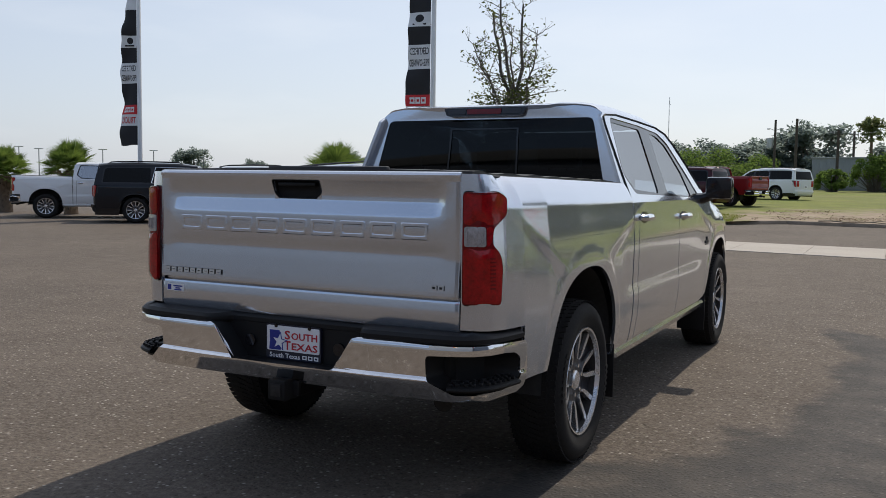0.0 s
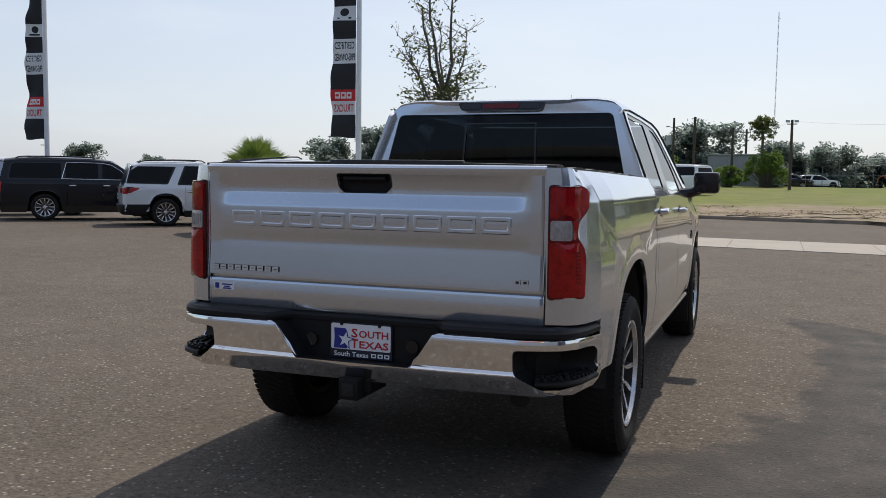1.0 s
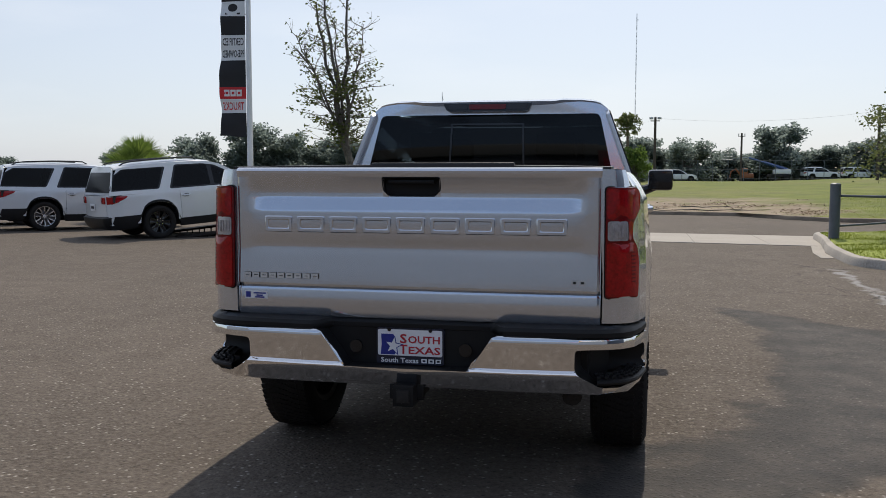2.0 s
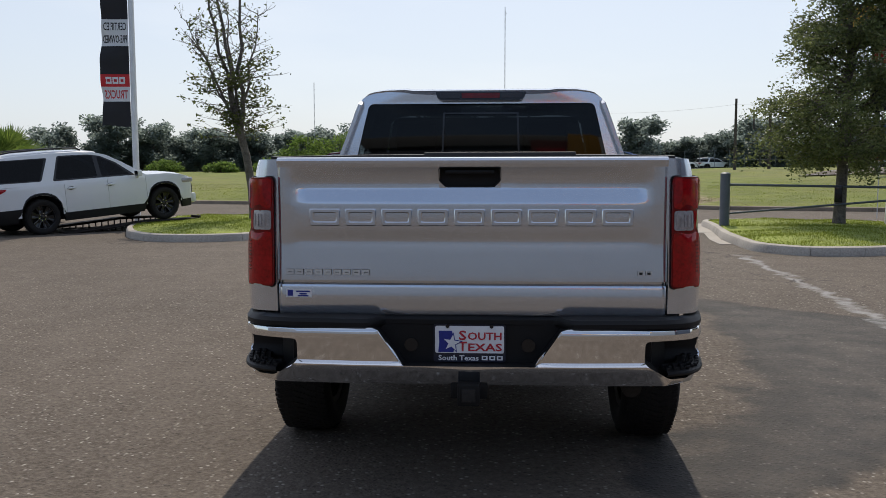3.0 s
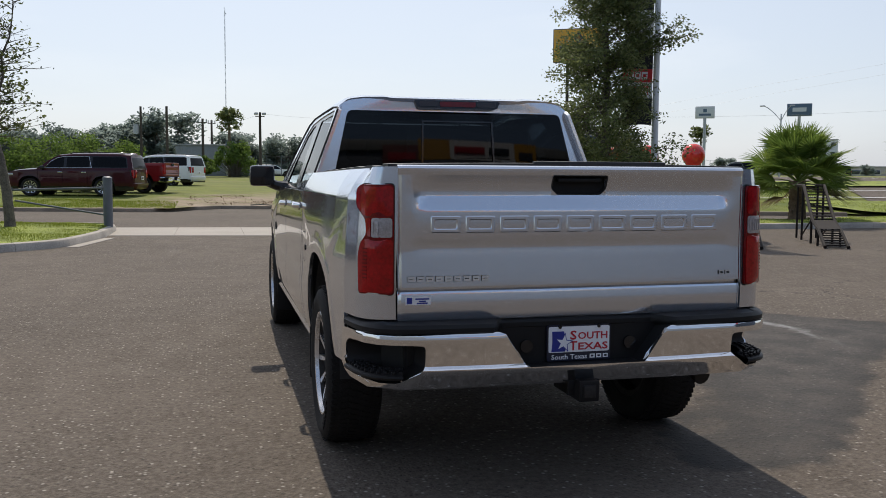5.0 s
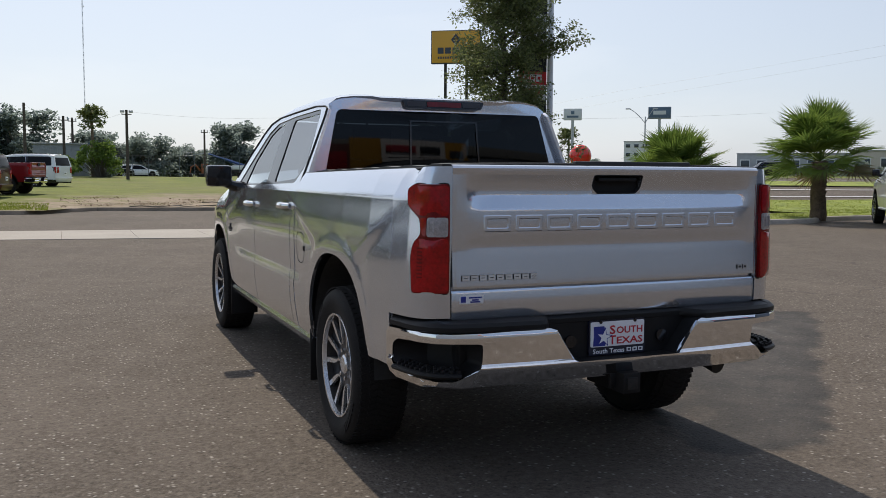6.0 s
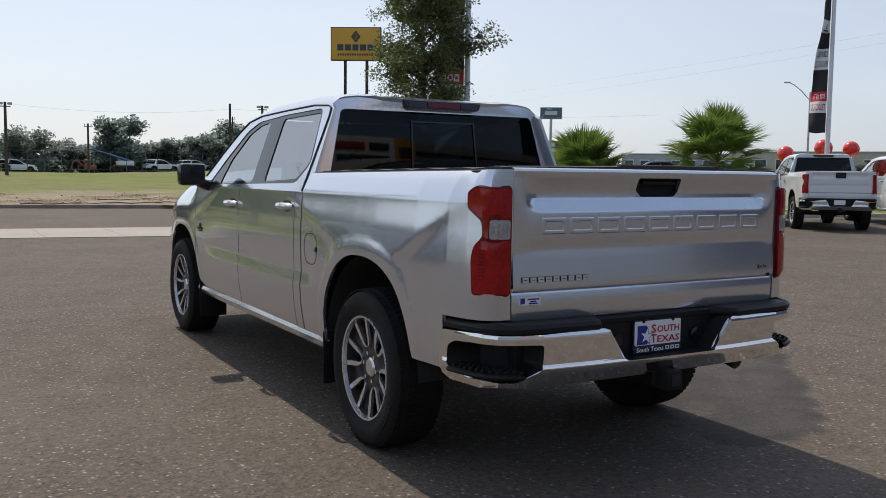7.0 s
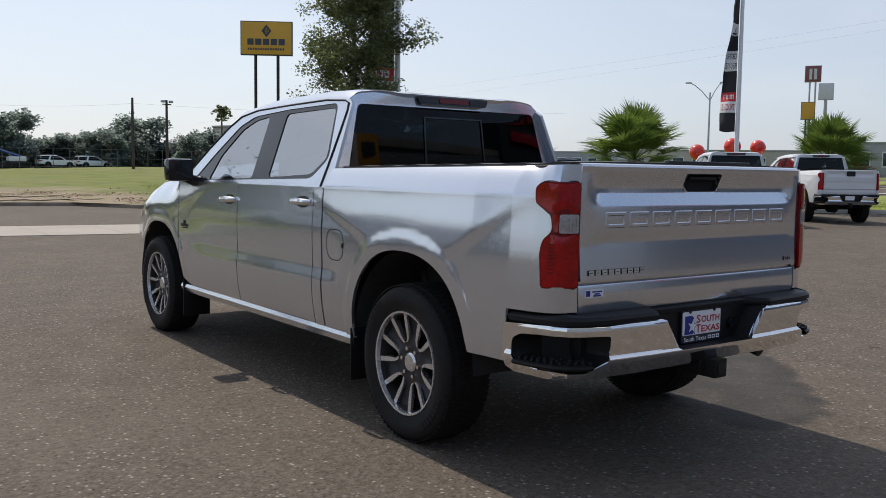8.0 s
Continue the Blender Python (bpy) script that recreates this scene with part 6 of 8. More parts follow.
    rows_mesh(bm, [[(x, y, 0.55) for x in (-0.9, 0.9)] for y in (yr + 0.08, hy)])
    part("cabin_lining", bm, SEATGREY, th)
    seats(th, [(0.55, (-0.4, 0.4)), (1.45, (-0.4, 0.4))], 0.55)
    for yc, zc, ry, rz in s["arches"]:
        for side in (-1, 1):
            bm = bmesh.new()
            well(bm, side * (s["plan_x"][4] - 0.05), side * 0.55, yc, zc, ry + 0.01)
            part("wheel_liner", bm, LINER, th)
    bm = bmesh.new()
    box(bm, (0, 1.2, 0.33), (1.1, 4.0, 0.16), 0.02)
    box(bm, (0, yr + 0.4, 0.42), (1.4, 0.5, 0.2), 0.02)
    box(bm, (0, yf - 0.5, 0.55), (1.0, 0.8, 0.4), 0.02)
    part("chassis", bm, STEELDARK, th)
    meshes = wheel_meshes(name + s["key"], s["R"], s["rim"], 0.25, s["spokes"], face, dark)
    for k, y in enumerate(s["hubs"]):
        for j, side in enumerate((-1, 1)):
            add_wheel(th, meshes, side * s["hub_x"], y, s["R"] - 0.004, spin=0.5 * k + 0.8 * j)
    return th


# mid-size estate with a tapering side window line
MIDSUV = dict(
    key="mid", ends=(-1.10, 3.72), doors=(-0.10 + 0.62, 1.50, 2.42), sill=0.40,
    plan_y=[-1.10, -1.09, -1.05, -0.97, -0.8, -0.4, 0.5, 2.4, 3.2, 3.45, 3.62, 3.72], plan_x=[0.74, 0.80, 0.86, 0.90, 0.935, 0.955, 0.965, 0.965, 0.95, 0.92, 0.85, 0.72],
    prof_z=[0.30, 0.40, 0.55, 0.75, 0.95, 1.03, 1.08], prof_x=[-0.05, -0.02, -0.004, 0.0, -0.004, -0.01, -0.03], rows=[0.45, 0.5, 0.56, 0.62, 0.68, 0.75, 0.82, 0.89, 0.95, 1.0, 1.04],
    arches=[(0.0, 0.40, 0.44, 0.44), (2.86, 0.40, 0.44, 0.44)], shoulder=1.0, flare=0.012,
    top_y=[-1.10, 0.5, 2.3, 2.5, 3.0, 3.35, 3.58, 3.72], top_z=[1.07, 1.07, 1.07, 1.08, 1.07, 1.02, 0.95, 0.80],
    belt=1.06, rail=1.66, gx_belt=0.935, gx_rail=0.72,
    cab_outline=[(-1.09, 1.06), (2.52, 1.06), (2.40, 1.12), (1.95, 1.42), (1.62, 1.60), (1.35, 1.675), (0.9, 1.70), (0.0, 1.70), (-0.6, 1.67), (-0.80, 1.64), (-0.95, 1.40)],
    surround=[(-0.78, 1.14), (2.20, 1.10), (1.80, 1.42), (1.48, 1.585), (1.2, 1.635), (0.6, 1.65), (-0.3, 1.63), (-0.50, 1.58)],
    surrounds=[[(-1.06, 1.15), (0.06, 1.13), (0.30, 1.62), (-0.70, 1.62), (-0.90, 1.50)], [(0.30, 1.115), (2.20, 1.10), (1.80, 1.42), (1.48, 1.585), (1.2, 1.635), (0.52, 1.65)]],
    side_glass=[[(-1.02, 1.17), (0.04, 1.155), (0.24, 1.60), (-0.68, 1.60), (-0.88, 1.49)], [(0.36, 1.145), (1.30, 1.14), (1.30, 1.605), (0.55, 1.62)], [(1.40, 1.14), (2.08, 1.125), (1.76, 1.40), (1.48, 1.545), (1.40, 1.58)]],
    side_tint=TINT, rear_tint=DARKGLASS, roof_square=4.0, roof_y=[-0.92, -0.5, 0.3, 1.0, 1.40], roof_z=[1.70, 1.755, 1.775, 1.76, 1.70], roof_edge=[(-0.92, 1.62), (-0.5, 1.67), (0.3, 1.70), (1.0, 1.695), (1.40, 1.66)],
    screen=[(1.38, 1.70), (2.50, 1.06)], rear=[(-1.12, 1.06), (-0.94, 1.62)], rear_bow=0.06,
    rear_glass=[(0.86, 1.12), (0.71, 1.57), (-0.71, 1.57), (-0.86, 1.12)], hubs=(0.0, 2.86), R=0.385, rim=0.26, spokes=6, hub_x=0.83,
    lamp=(0.87, 1.04), lamp_run=0.42, rack=(-0.7, 1.1))
# long full-size estate, upright back
BIGSUV = dict(
    key="big", arch_trim=0.015, ends=(-1.22, 3.98), doors=(0.62, 1.62, 2.62), sill=0.42,
    plan_y=[-1.22, -1.21, -1.17, -1.08, -0.9, -0.4, 0.5, 2.6, 3.4, 3.7, 3.86, 3.98], plan_x=[0.80, 0.86, 0.91, 0.945, 0.97, 0.985, 0.995, 0.995, 0.98, 0.94, 0.86, 0.72],
    prof_z=[0.34, 0.42, 0.58, 0.80, 1.05, 1.13, 1.18], prof_x=[-0.05, -0.02, -0.004, 0.0, -0.004, -0.01, -0.03], rows=[0.47, 0.53, 0.6, 0.68, 0.75, 0.82, 0.89, 0.96, 1.03, 1.08, 1.13],
    arches=[(0.0, 0.42, 0.46, 0.46), (2.95, 0.42, 0.46, 0.46)], shoulder=1.05, flare=0.008,
    top_y=[-1.22, 0.5, 2.5, 2.7, 3.2, 3.6, 3.84, 3.98], top_z=[1.17, 1.17, 1.17, 1.165, 1.14, 1.09, 1.02, 0.85],
    belt=1.16, rail=1.76, gx_belt=0.96, gx_rail=0.76,
    cab_outline=[(-1.20, 1.16), (2.72, 1.16), (2.60, 1.22), (2.28, 1.50), (2.02, 1.68), (1.8, 1.765), (1.3, 1.79), (0.0, 1.795), (-0.85, 1.775), (-1.02, 1.74), (-1.13, 1.50)],
    surround=[(-1.0, 1.22), (2.44, 1.20), (2.14, 1.50), (1.88, 1.67), (1.6, 1.725), (0.8, 1.745), (-0.80, 1.73), (-0.92, 1.68)],
    side_glass=[[(-0.95, 1.25), (0.45, 1.25), (0.45, 1.70), (-0.80, 1.69), (-0.88, 1.64)], [(0.58, 1.25), (1.48, 1.245), (1.48, 1.705), (0.58, 1.71)], [(1.60, 1.245), (2.34, 1.225), (2.08, 1.49), (1.84, 1.64), (1.60, 1.69)]],
    side_tint=TINT, rear_tint=DARKGLASS, roof_square=4.0, roof_y=[-1.10, -0.7, 0.3, 1.3, 1.85], roof_z=[1.82, 1.87, 1.885, 1.87, 1.80], roof_edge=[(-1.10, 1.73), (-0.7, 1.78), (0.3, 1.795), (1.3, 1.79), (1.85, 1.75)],
    screen=[(1.82, 1.80), (2.72, 1.16)], rear=[(-1.23, 1.16), (-1.11, 1.73)], rear_bow=0.05,
    rear_glass=[(0.80, 1.22), (0.70, 1.68), (-0.70, 1.68), (-0.80, 1.22)], hubs=(0.0, 2.95), R=0.40, rim=0.275, spokes=6, hub_x=0.85,
    lamp=(0.80, 1.15), lamp_run=0.10, rack=(-0.8, 1.4), chrome=[(0.47, 1.235), (0.60, 1.725), (1.60, 1.715), (1.86, 1.66), (2.12, 1.50), (2.40, 1.215)])

pickup("pickup_truck", "silver metallic crew-cab pickup with chrome bumper and bed cover", SILVER, Matrix.Identity(4), hero=True)


def on_ground(x, y, heading, z=0.0, pitch=0.0):
    """Pose of a parked vehicle: heading in degrees clockwise from +y."""
    return pose(x, y, z, pitch, 0, -heading)


pickup("pickup_truck", "white crew-cab pickup parked nose to the palms", WHITE, on_ground(18.85, 11.95, 40.0) @ Matrix.Diagonal((1, 1, 1.12, 1)), wheel_key="truck", group="parked pickups")
pickup("pickup_truck", "white crew-cab pickup with a chrome bumper parked beside another", WHITE, on_ground(22.85, 11.5, 34.0) @ Matrix.Diagonal((1, 1, 1.13, 1)), wheel_key="truck", group="parked pickups")
pickup("pickup_truck", "white crew-cab pickup parked broadside behind a dark estate", WHITE, on_ground(-23.75, 17.05, 46.0), wheel_key="truck", group="parked pickups")
pickup("pickup_truck", "red crew-cab pickup parked on the field", RED, on_ground(-4.4, 40.3, -70.0, 0.44), wheel_key="truck")
suv("estate_car", "white estate car with black wheels, nose raised on a display ramp", WHITE, on_ground(-10.3, 14.25, 39.5, 0.0, 4.5), MIDSUV, PLASTIC, GLOSSBLACK, GLOSSBLACK, "parked estate cars")
suv("estate_car", "pearl white estate car with bright wheels beside the display ramp", PEARL, on_ground(-14.55, 16.13, 46.0), dict(MIDSUV, key="mid2"), PLASTIC, ALLOY, ALLOYGREY, "parked estate cars")
suv("estate_car", "dark blue-grey full-size estate car with bright wheels", NIGHT, on_ground(-19.2, 16.6, 48.0), BIGSUV, GLOSSBLACK, ALLOY, ALLOYGREY, "parked estate cars")
suv("estate_car", "maroon full-size estate car parked on the field", MAROON, on_ground(-5.85, 37.2, -76.0, 0.36) @ Matrix.Diagonal((1, 1.07, 1, 1)), BIGSUV, GLOSSBLACK, ALLOY, ALLOYGREY, "parked estate cars")
suv("estate_car", "white full-size estate car parked on the far side of the field", WHITE, on_ground(-3.4, 51.2, -62.0, 0.60), BIGSUV, GLOSSBLACK, ALLOY, ALLOYGREY, "parked estate cars")


# ---- trees and palms ----
def leaf_cloud(pts, n_each, spread, size, seed, aspect=0.5, squash=0.8):
    """Small diamond leaves scattered round given tips, as raw vertices and faces."""
    rnd = random.Random(seed)
    verts, faces = [], []
    for p, w in pts:
        for _ in range(max(1, int(n_each * w))):
            r = spread * rnd.random() ** 0.6
            a, b = rnd.uniform(0, 2 * math.pi), rnd.uniform(-1, 1)
            c = math.sqrt(1 - b * b)
            q = Vector((p[0] + r * c * math.cos(a), p[1] + r * c * math.sin(a), p[2] + r * b * squash))
            u = Vector((rnd.gauss(0, 1), rnd.gauss(0, 1), rnd.gauss(0, 0.6))).normalized()
            v = u.cross(Vector((rnd.gauss(0, 1), rnd.gauss(0, 1), rnd.gauss(0, 1)))).normalized()
            s = size * rnd.uniform(0.6, 1.35)
            k = len(verts)
            verts += [q - u * s, q + v * s * aspect - u * s * 0.1, q + u * s, q - v * s * aspect - u * s * 0.1]
            faces.append((k, k + 1, k + 2, k + 3))
    return verts, faces


def leaves(name, data, material, parent, label=""):
    me = bpy.data.meshes.new(name)
    me.from_pydata(data[0], [], data[1])
    me.materials.append(material)
    ob = new(name, me)
    ob.parent = parent
    if label:
        ob["label"] = label
    return ob


def bent(a, b, rnd, k=5, wob=0.05):
    a, b = Vector(a), Vector(b)
    d = (b - a).length
    return [a.lerp(b, i / k) + (Vector((rnd.uniform(-1, 1), rnd.uniform(-1, 1), rnd.uniform(-0.4, 0.4))) * wob * d if 0 < i < k else Vector((0, 0, 0))) for i in range(k + 1)]


def taper(r0, r1, k):
    return [r0 + (r1 - r0) * i / k for i in range(k + 1)]


def thin_tree(x, y, z):
    """Young tree with a clear stem, upright bare limbs and leaves on its lower crown."""
    rnd = random.Random(21)
    th = thing("tree", "young tree with sparse leafy lower crown and bare top twigs", "tree", m=pose(x, y, z))
    bm = bmesh.new()
    fork = Vector((-0.30, 0.0, 2.1))
    pipe(bm, [(0, 0, -0.1), (0.0, 0, 0.15), (-0.05, 0.02, 0.8), (-0.15, 0.0, 1.5), fork], [0.15, 0.115, 0.10, 0.092, 0.09], 10)
    part("trunk", bm, BARK, th, "grey-brown slender trunk")
    bm = bmesh.new()
    tips = []
    limbs = [((-1.05, 0.1, 5.5), 0.05), ((-0.75, -0.15, 5.7), 0.05), ((-0.25, 0.1, 5.6), 0.055), ((-1.5, -0.1, 4.7), 0.04), ((0.25, -0.2, 4.9), 0.035), ((-0.7, 0.4, 5.2), 0.04), ((-1.2, -0.4, 4.3), 0.03)]
    for end, r in limbs:
        pts = bent(fork - Vector((0, 0, 0.15)), end, rnd, 7, 0.022)
        pipe(bm, pts, taper(r * 1.25, 0.022 if r >= 0.05 else 0.008, 7), 6)
        for i in range(1, 8):
            for _ in range(4):
                a = rnd.uniform(0, 2 * math.pi)
                low = i <= 4
                ln = rnd.uniform(0.35, 1.15) if low else rnd.uniform(0.25, 0.6)
                p = pts[i - 1].lerp(pts[i], rnd.random())
                e = p + Vector((math.cos(a) * ln, math.sin(a) * ln * 0.8, rnd.uniform(-0.05, 0.45) if low else rnd.uniform(0.15, 0.5)))
                tw = bent(p, e, rnd, 4, 0.06)
                pipe(bm, tw, taper(0.012, 0.003, 4), 4)
                dens = 1.0 if p.z < 3.6 else (0.35 if p.z < 4.3 else 0.04)
                for q in tw[1:]:
                    tips.append((q, dens))
                for _ in range(2):
                    f = tw[3] + Vector((rnd.uniform(-0.25, 0.25), rnd.uniform(-0.25, 0.25), rnd.uniform(-0.05, 0.25)))
                    pipe(bm, [tw[2], f], [0.005, 0.002], 3)
                    tips.append((f, dens * 0.8))
    for k in range(16):
        a = rnd.uniform(0, 2 * math.pi)
        e = fork + Vector((math.cos(a) * rnd.uniform(0.3, 0.9), math.sin(a) * 0.6, rnd.uniform(0.0, 0.7)))
        tw = bent(fork + Vector((0, 0, rnd.uniform(-0.1, 0.5))), e, rnd, 4, 0.08)
        pipe(bm, tw, taper(0.012, 0.003, 4), 4)
        tips += [(q, 1.1) for q in tw[1:]]
    part("branchwork", bm, BARK, th, "upright limbs with bare twigs")
    leaves("crown", leaf_cloud([(q, w * (2.0 if noise.noise((q.x * 1.9, q.y * 1.9, q.z * 1.6)) > 0.05 else 0.12)) for q, w in tips], 4, 0.15, 0.046, 22), LEAFTHIN, th, "sparse small green leaves")
    return th


def oak(x, y, z):
    """Small dense oak, broad in the middle, with trailing twigs low on one side."""
    rnd = random.Random(31)
    th = thing("tree", "small dense dark-green oak with trailing lower twigs", "tree", m=pose(x, y, z))
    bm = bmesh.new()
    pipe(bm, [(0, 0, -0.1), (0, 0, 0.12), (0.02, 0.0, 0.8), (0.05, 0.02, 1.5), (0.1, 0.0, 2.4), (0.1, 0, 3.6), (0.05, 0, 5.2), (0.0, 0, 6.1)], [0.17, 0.13, 0.115, 0.105, 0.09, 0.065, 0.03, 0.01], 10)
    part("trunk", bm, BARK, th, "dark grey trunk")
    bm = bmesh.new()
    tips = []
    for i in range(150):
        zt = rnd.uniform(1.25, 6.5)
        rad = float(np.interp(zt, [1.2, 1.8, 2.6, 3.4, 4.4, 5.4, 6.5], [1.3, 1.75, 1.8, 1.5, 1.3, 1.05, 0.35]))
        a = rnd.uniform(0, 2 * math.pi)
        lob = 0.72 + 0.34 * noise.noise((math.cos(a) * 1.5, math.sin(a) * 1.5, zt * 0.9))
        rr = rad * rnd.uniform(0.3, 1.0) ** 0.6 * lob * 1.25
        if 2.0 < zt < 4.2 and math.cos(a) > 0:
            rr *= 0.62
        e = Vector((0.08 + rr * math.cos(a), rr * math.sin(a), zt))
        s0 = Vector((0.08, 0, min(5.6, max(1.35, zt - rr * rnd.uniform(0.35, 0.9)))))
        pts = bent(s0, e, rnd, 5, 0.05)
        pts[-1] += Vector((0, 0, -0.12))
        pipe(bm, pts, taper(0.028, 0.004, 5), 5)
        tips += [(pts[5], 1.0), (pts[4], 1.0), (pts[3], 0.6)]
        for _ in range(3):
            f = pts[4] + Vector((rnd.uniform(-0.45, 0.45), rnd.uniform(-0.45, 0.45), rnd.uniform(-0.35, 0.25)))
            pipe(bm, [pts[4], f], [0.007, 0.003], 3)
            tips.append((f, 0.8))
    # a long limb to one side above, and trailing sprays below
    for e in ((1.75, -0.4, 4.75), (1.5, -0.3, 4.4), (1.95, -0.5, 4.5), (1.2, -0.2, 4.9)):
        pts = bent((0.1, 0, 3.8), e, rnd, 6, 0.04)
        pipe(bm, pts, taper(0.03, 0.004, 6), 5)
        tips += [(q, 1.7) for q in pts[3:]]
    for k in range(14):
        a = rnd.uniform(2.4, 4.4)
        e = Vector((math.cos(a) * rnd.uniform(1.5, 2.25), math.sin(a) * 1.4, rnd.uniform(1.2, 2.7)))
        pts = bent((0.05, 0, 2.2 + rnd.random()), e, rnd, 6, 0.05)
        pipe(bm, pts, taper(0.014, 0.003, 6), 4)
        tips += [(q, 0.55) for q in pts[3:]]
    part("branchwork", bm, BARK, th, "thin dark limbs")
    leaves("crown", leaf_cloud(tips, 68, 0.29, 0.039, 32), LEAFOAK, th, "dense small dark-green leaves")
    return th


def fan_palm(x, y, z, height, radius, seed, trunk_r=0.2):
    rnd = random.Random(seed)
    th = thing("palm_tree", "short fan palm with a stout shaggy trunk", "palm", "fan palms by the car park", m=pose(x, y, z))
    bm = bmesh.new()
    n = 12
    rings = []
    k = max(6, int(height / 0.16))
    pts = [(0.03 * math.sin(i), 0, -0.1 + (height + 0.1) * i / k) for i in range(k + 1)]
    pipe(bm, pts, [trunk_r * (1.25 - 0.35 * i / k) * (1 + 0.06 * (i % 2)) for i in range(k + 1)], n)
    for i in range(46):
        a, zz = i * 2.4, 0.1 + (height - 0.1) * i / 46
        p = Vector((math.cos(a) * trunk_r * 0.95, math.sin(a) * trunk_r * 0.95, zz))
        box(bm, (0, 0, 0), (0.05, 0.11, 0.17), 0.0, m=Matrix.Translation(p) @ Matrix.Rotation(a, 4, "Z") @ Matrix.Rotation(radians(18), 4, "Y"))
    part("trunk", bm, PALMBARK, th, "shaggy brown trunk")
    for f in range(46):
        a = f * 2.39996 + rnd.uniform(-0.25, 0.25)
        t = f / 45
        elev = radians(82 - 100 * t + rnd.uniform(-10, 10))
        dry = t > 0.96
        L = radius * (0.42 + 0.2 * rnd.random())
        d = Vector((math.cos(a) * math.cos(elev), math.sin(a) * math.cos(elev), math.sin(elev)))
        base = Vector((0, 0, height - 0.1 + 0.25 * (1 - t)))
        tip = base + d * L
        side = d.cross(Vector((0, 0, 1)))
        side = side.normalized() if side.length > 0.1 else Vector((math.sin(a), -math.cos(a), 0))
        up = side.cross(d).normalized()
        tilt = rnd.uniform(-0.5, 0.5)
        side, up = side * math.cos(tilt) + up * math.sin(tilt), up * math.cos(tilt) - side * math.sin(tilt)
        bm = bmesh.new()
        pipe(bm, [base, base.lerp(tip, 0.5) + up * 0.03, tip], [0.018, 0.013, 0.010], 5)
        m = 38
        FL = radius * rnd.uniform(0.50, 0.62)
        for i in range(m):
            b = radians(-112 + 224 * i / (m - 1)) + rnd.uniform(-0.02, 0.02)
            ln = FL * (0.70 + 0.30 * math.cos(b * 0.6)) * rnd.uniform(0.88, 1.06)
            q = d * math.cos(b) + side * math.sin(b)
            w = ln * 0.030
            perp = (side * math.cos(b) - d * math.sin(b)) * w
            cup = up * (0.10 * ln * abs(math.sin(b)) + 0.04 * ln)
            p1 = tip + q * ln * 0.5 + cup
            p2 = tip + q * ln + cup * 1.3 + Vector((0, 0, -0.10 * ln * rnd.uniform(0.4, 1.8)))
            vs = [bm.verts.new(c) for c in (tip, p1 - perp, p2, p1 + perp)]
            mid = bm.verts.new(p1 + up * 0.012)
            for tri in ((vs[0], vs[1], mid), (vs[0], mid, vs[3]), (vs[1], vs[2], mid), (mid, vs[2], vs[3])):
                bm.faces.new(tri)
        part("frond", bm, LEAFDRY if dry else LEAFPALM, th, "drooping dry frond" if dry else "")
    return th


thin_tree(-5.78, 16.3, 0.18)
oak(7.35, 14.75, 0.18)
fan_palm(15.0, 17.9, 0.15, 1.1, 1.65, 41)
fan_palm(19.3, 16.5, 0.15, 1.74, 1.85, 42)
fan_palm(29.5, 15.6, 0.15, 1.8, 1.85, 43)
fan_palm(-14.3, 20.6, 0.0, 1.15, 1.4, 44)
fan_palm(-25.3, 19.2, 0.0, 1.6, 1.1, 45)
fan_palm(-28.3, 18.7, 0.0, 1.4, 1.1, 46)


def far_tree(seed, h, r, material, lumps=11, cards=120, size=0.34):
    """One broad tree for the distance: stem, limbs and an uneven crown of leaf clumps."""
    rnd = random.Random(seed)
    th = thing("tree", "broad leafy tree at the edge of the field", "tree", "trees round the field")
    bm = bmesh.new()
    pipe(bm, [(0, 0, -0.3), (0.05, 0, h * 0.2), (0, 0.1, h * 0.42), (0.1, 0, h * 0.7)], [r * 0.09, r * 0.07, r * 0.055, r * 0.02], 8)
    tips = []
    for i in range(lumps):
        a = rnd.uniform(0, 2 * math.pi)
        zz = h * rnd.uniform(0.10, 0.93)
        rr = r * math.sqrt(max(0.1, 1 - ((zz / h - 0.5) / 0.56) ** 2)) * rnd.uniform(0.35, 0.85)
        c = Vector((rr * math.cos(a), rr * math.sin(a), zz))
        pipe(bm, bent((0, 0, h * 0.3), c, rnd, 4, 0.05), taper(r * 0.03, r * 0.008, 4), 5)
        for k in range(7):
            tips.append((c + Vector((rnd.gauss(0, 1), rnd.gauss(0, 1), rnd.gauss(0, 0.7))) * r * 0.17, 1.0))
    part("trunk", bm, BARK, th)
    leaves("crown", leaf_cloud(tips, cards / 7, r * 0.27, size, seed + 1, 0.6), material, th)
    return th


masters = [far_tree(60 + i, 8.6, 4.8, LEAFHAZED, 20, 420, 0.26) for i in range(5)]
spots = []
rnd = random.Random(77)
# dark tree line behind the field, the long way round
for i in range(24):
    t = i / 23
    x = -60 + 52 * t
    y = 110 + 22 * math.sin(t * 2.2) + rnd.uniform(-4, 4)
    spots.append((x, y, rnd.choice((0.62, 0.8, 0.95, 1.05, 1.15)) * (0.78 if t < 0.2 else 1.0)))
for i in range(26):
    t = i / 25
    spots.append((13 + 46 * t + rnd.uniform(-1, 1), 136 - 16 * t + rnd.uniform(-4, 4), rnd.uniform(0.62, 0.98)))
spots += [(8.4, 126, 0.95), (12.0, 132, 0.7), (1.2, 86.5, 0.55), (-110, 118, 0.72), (-96, 118, 0.68), (-78, 122, 0.8)]
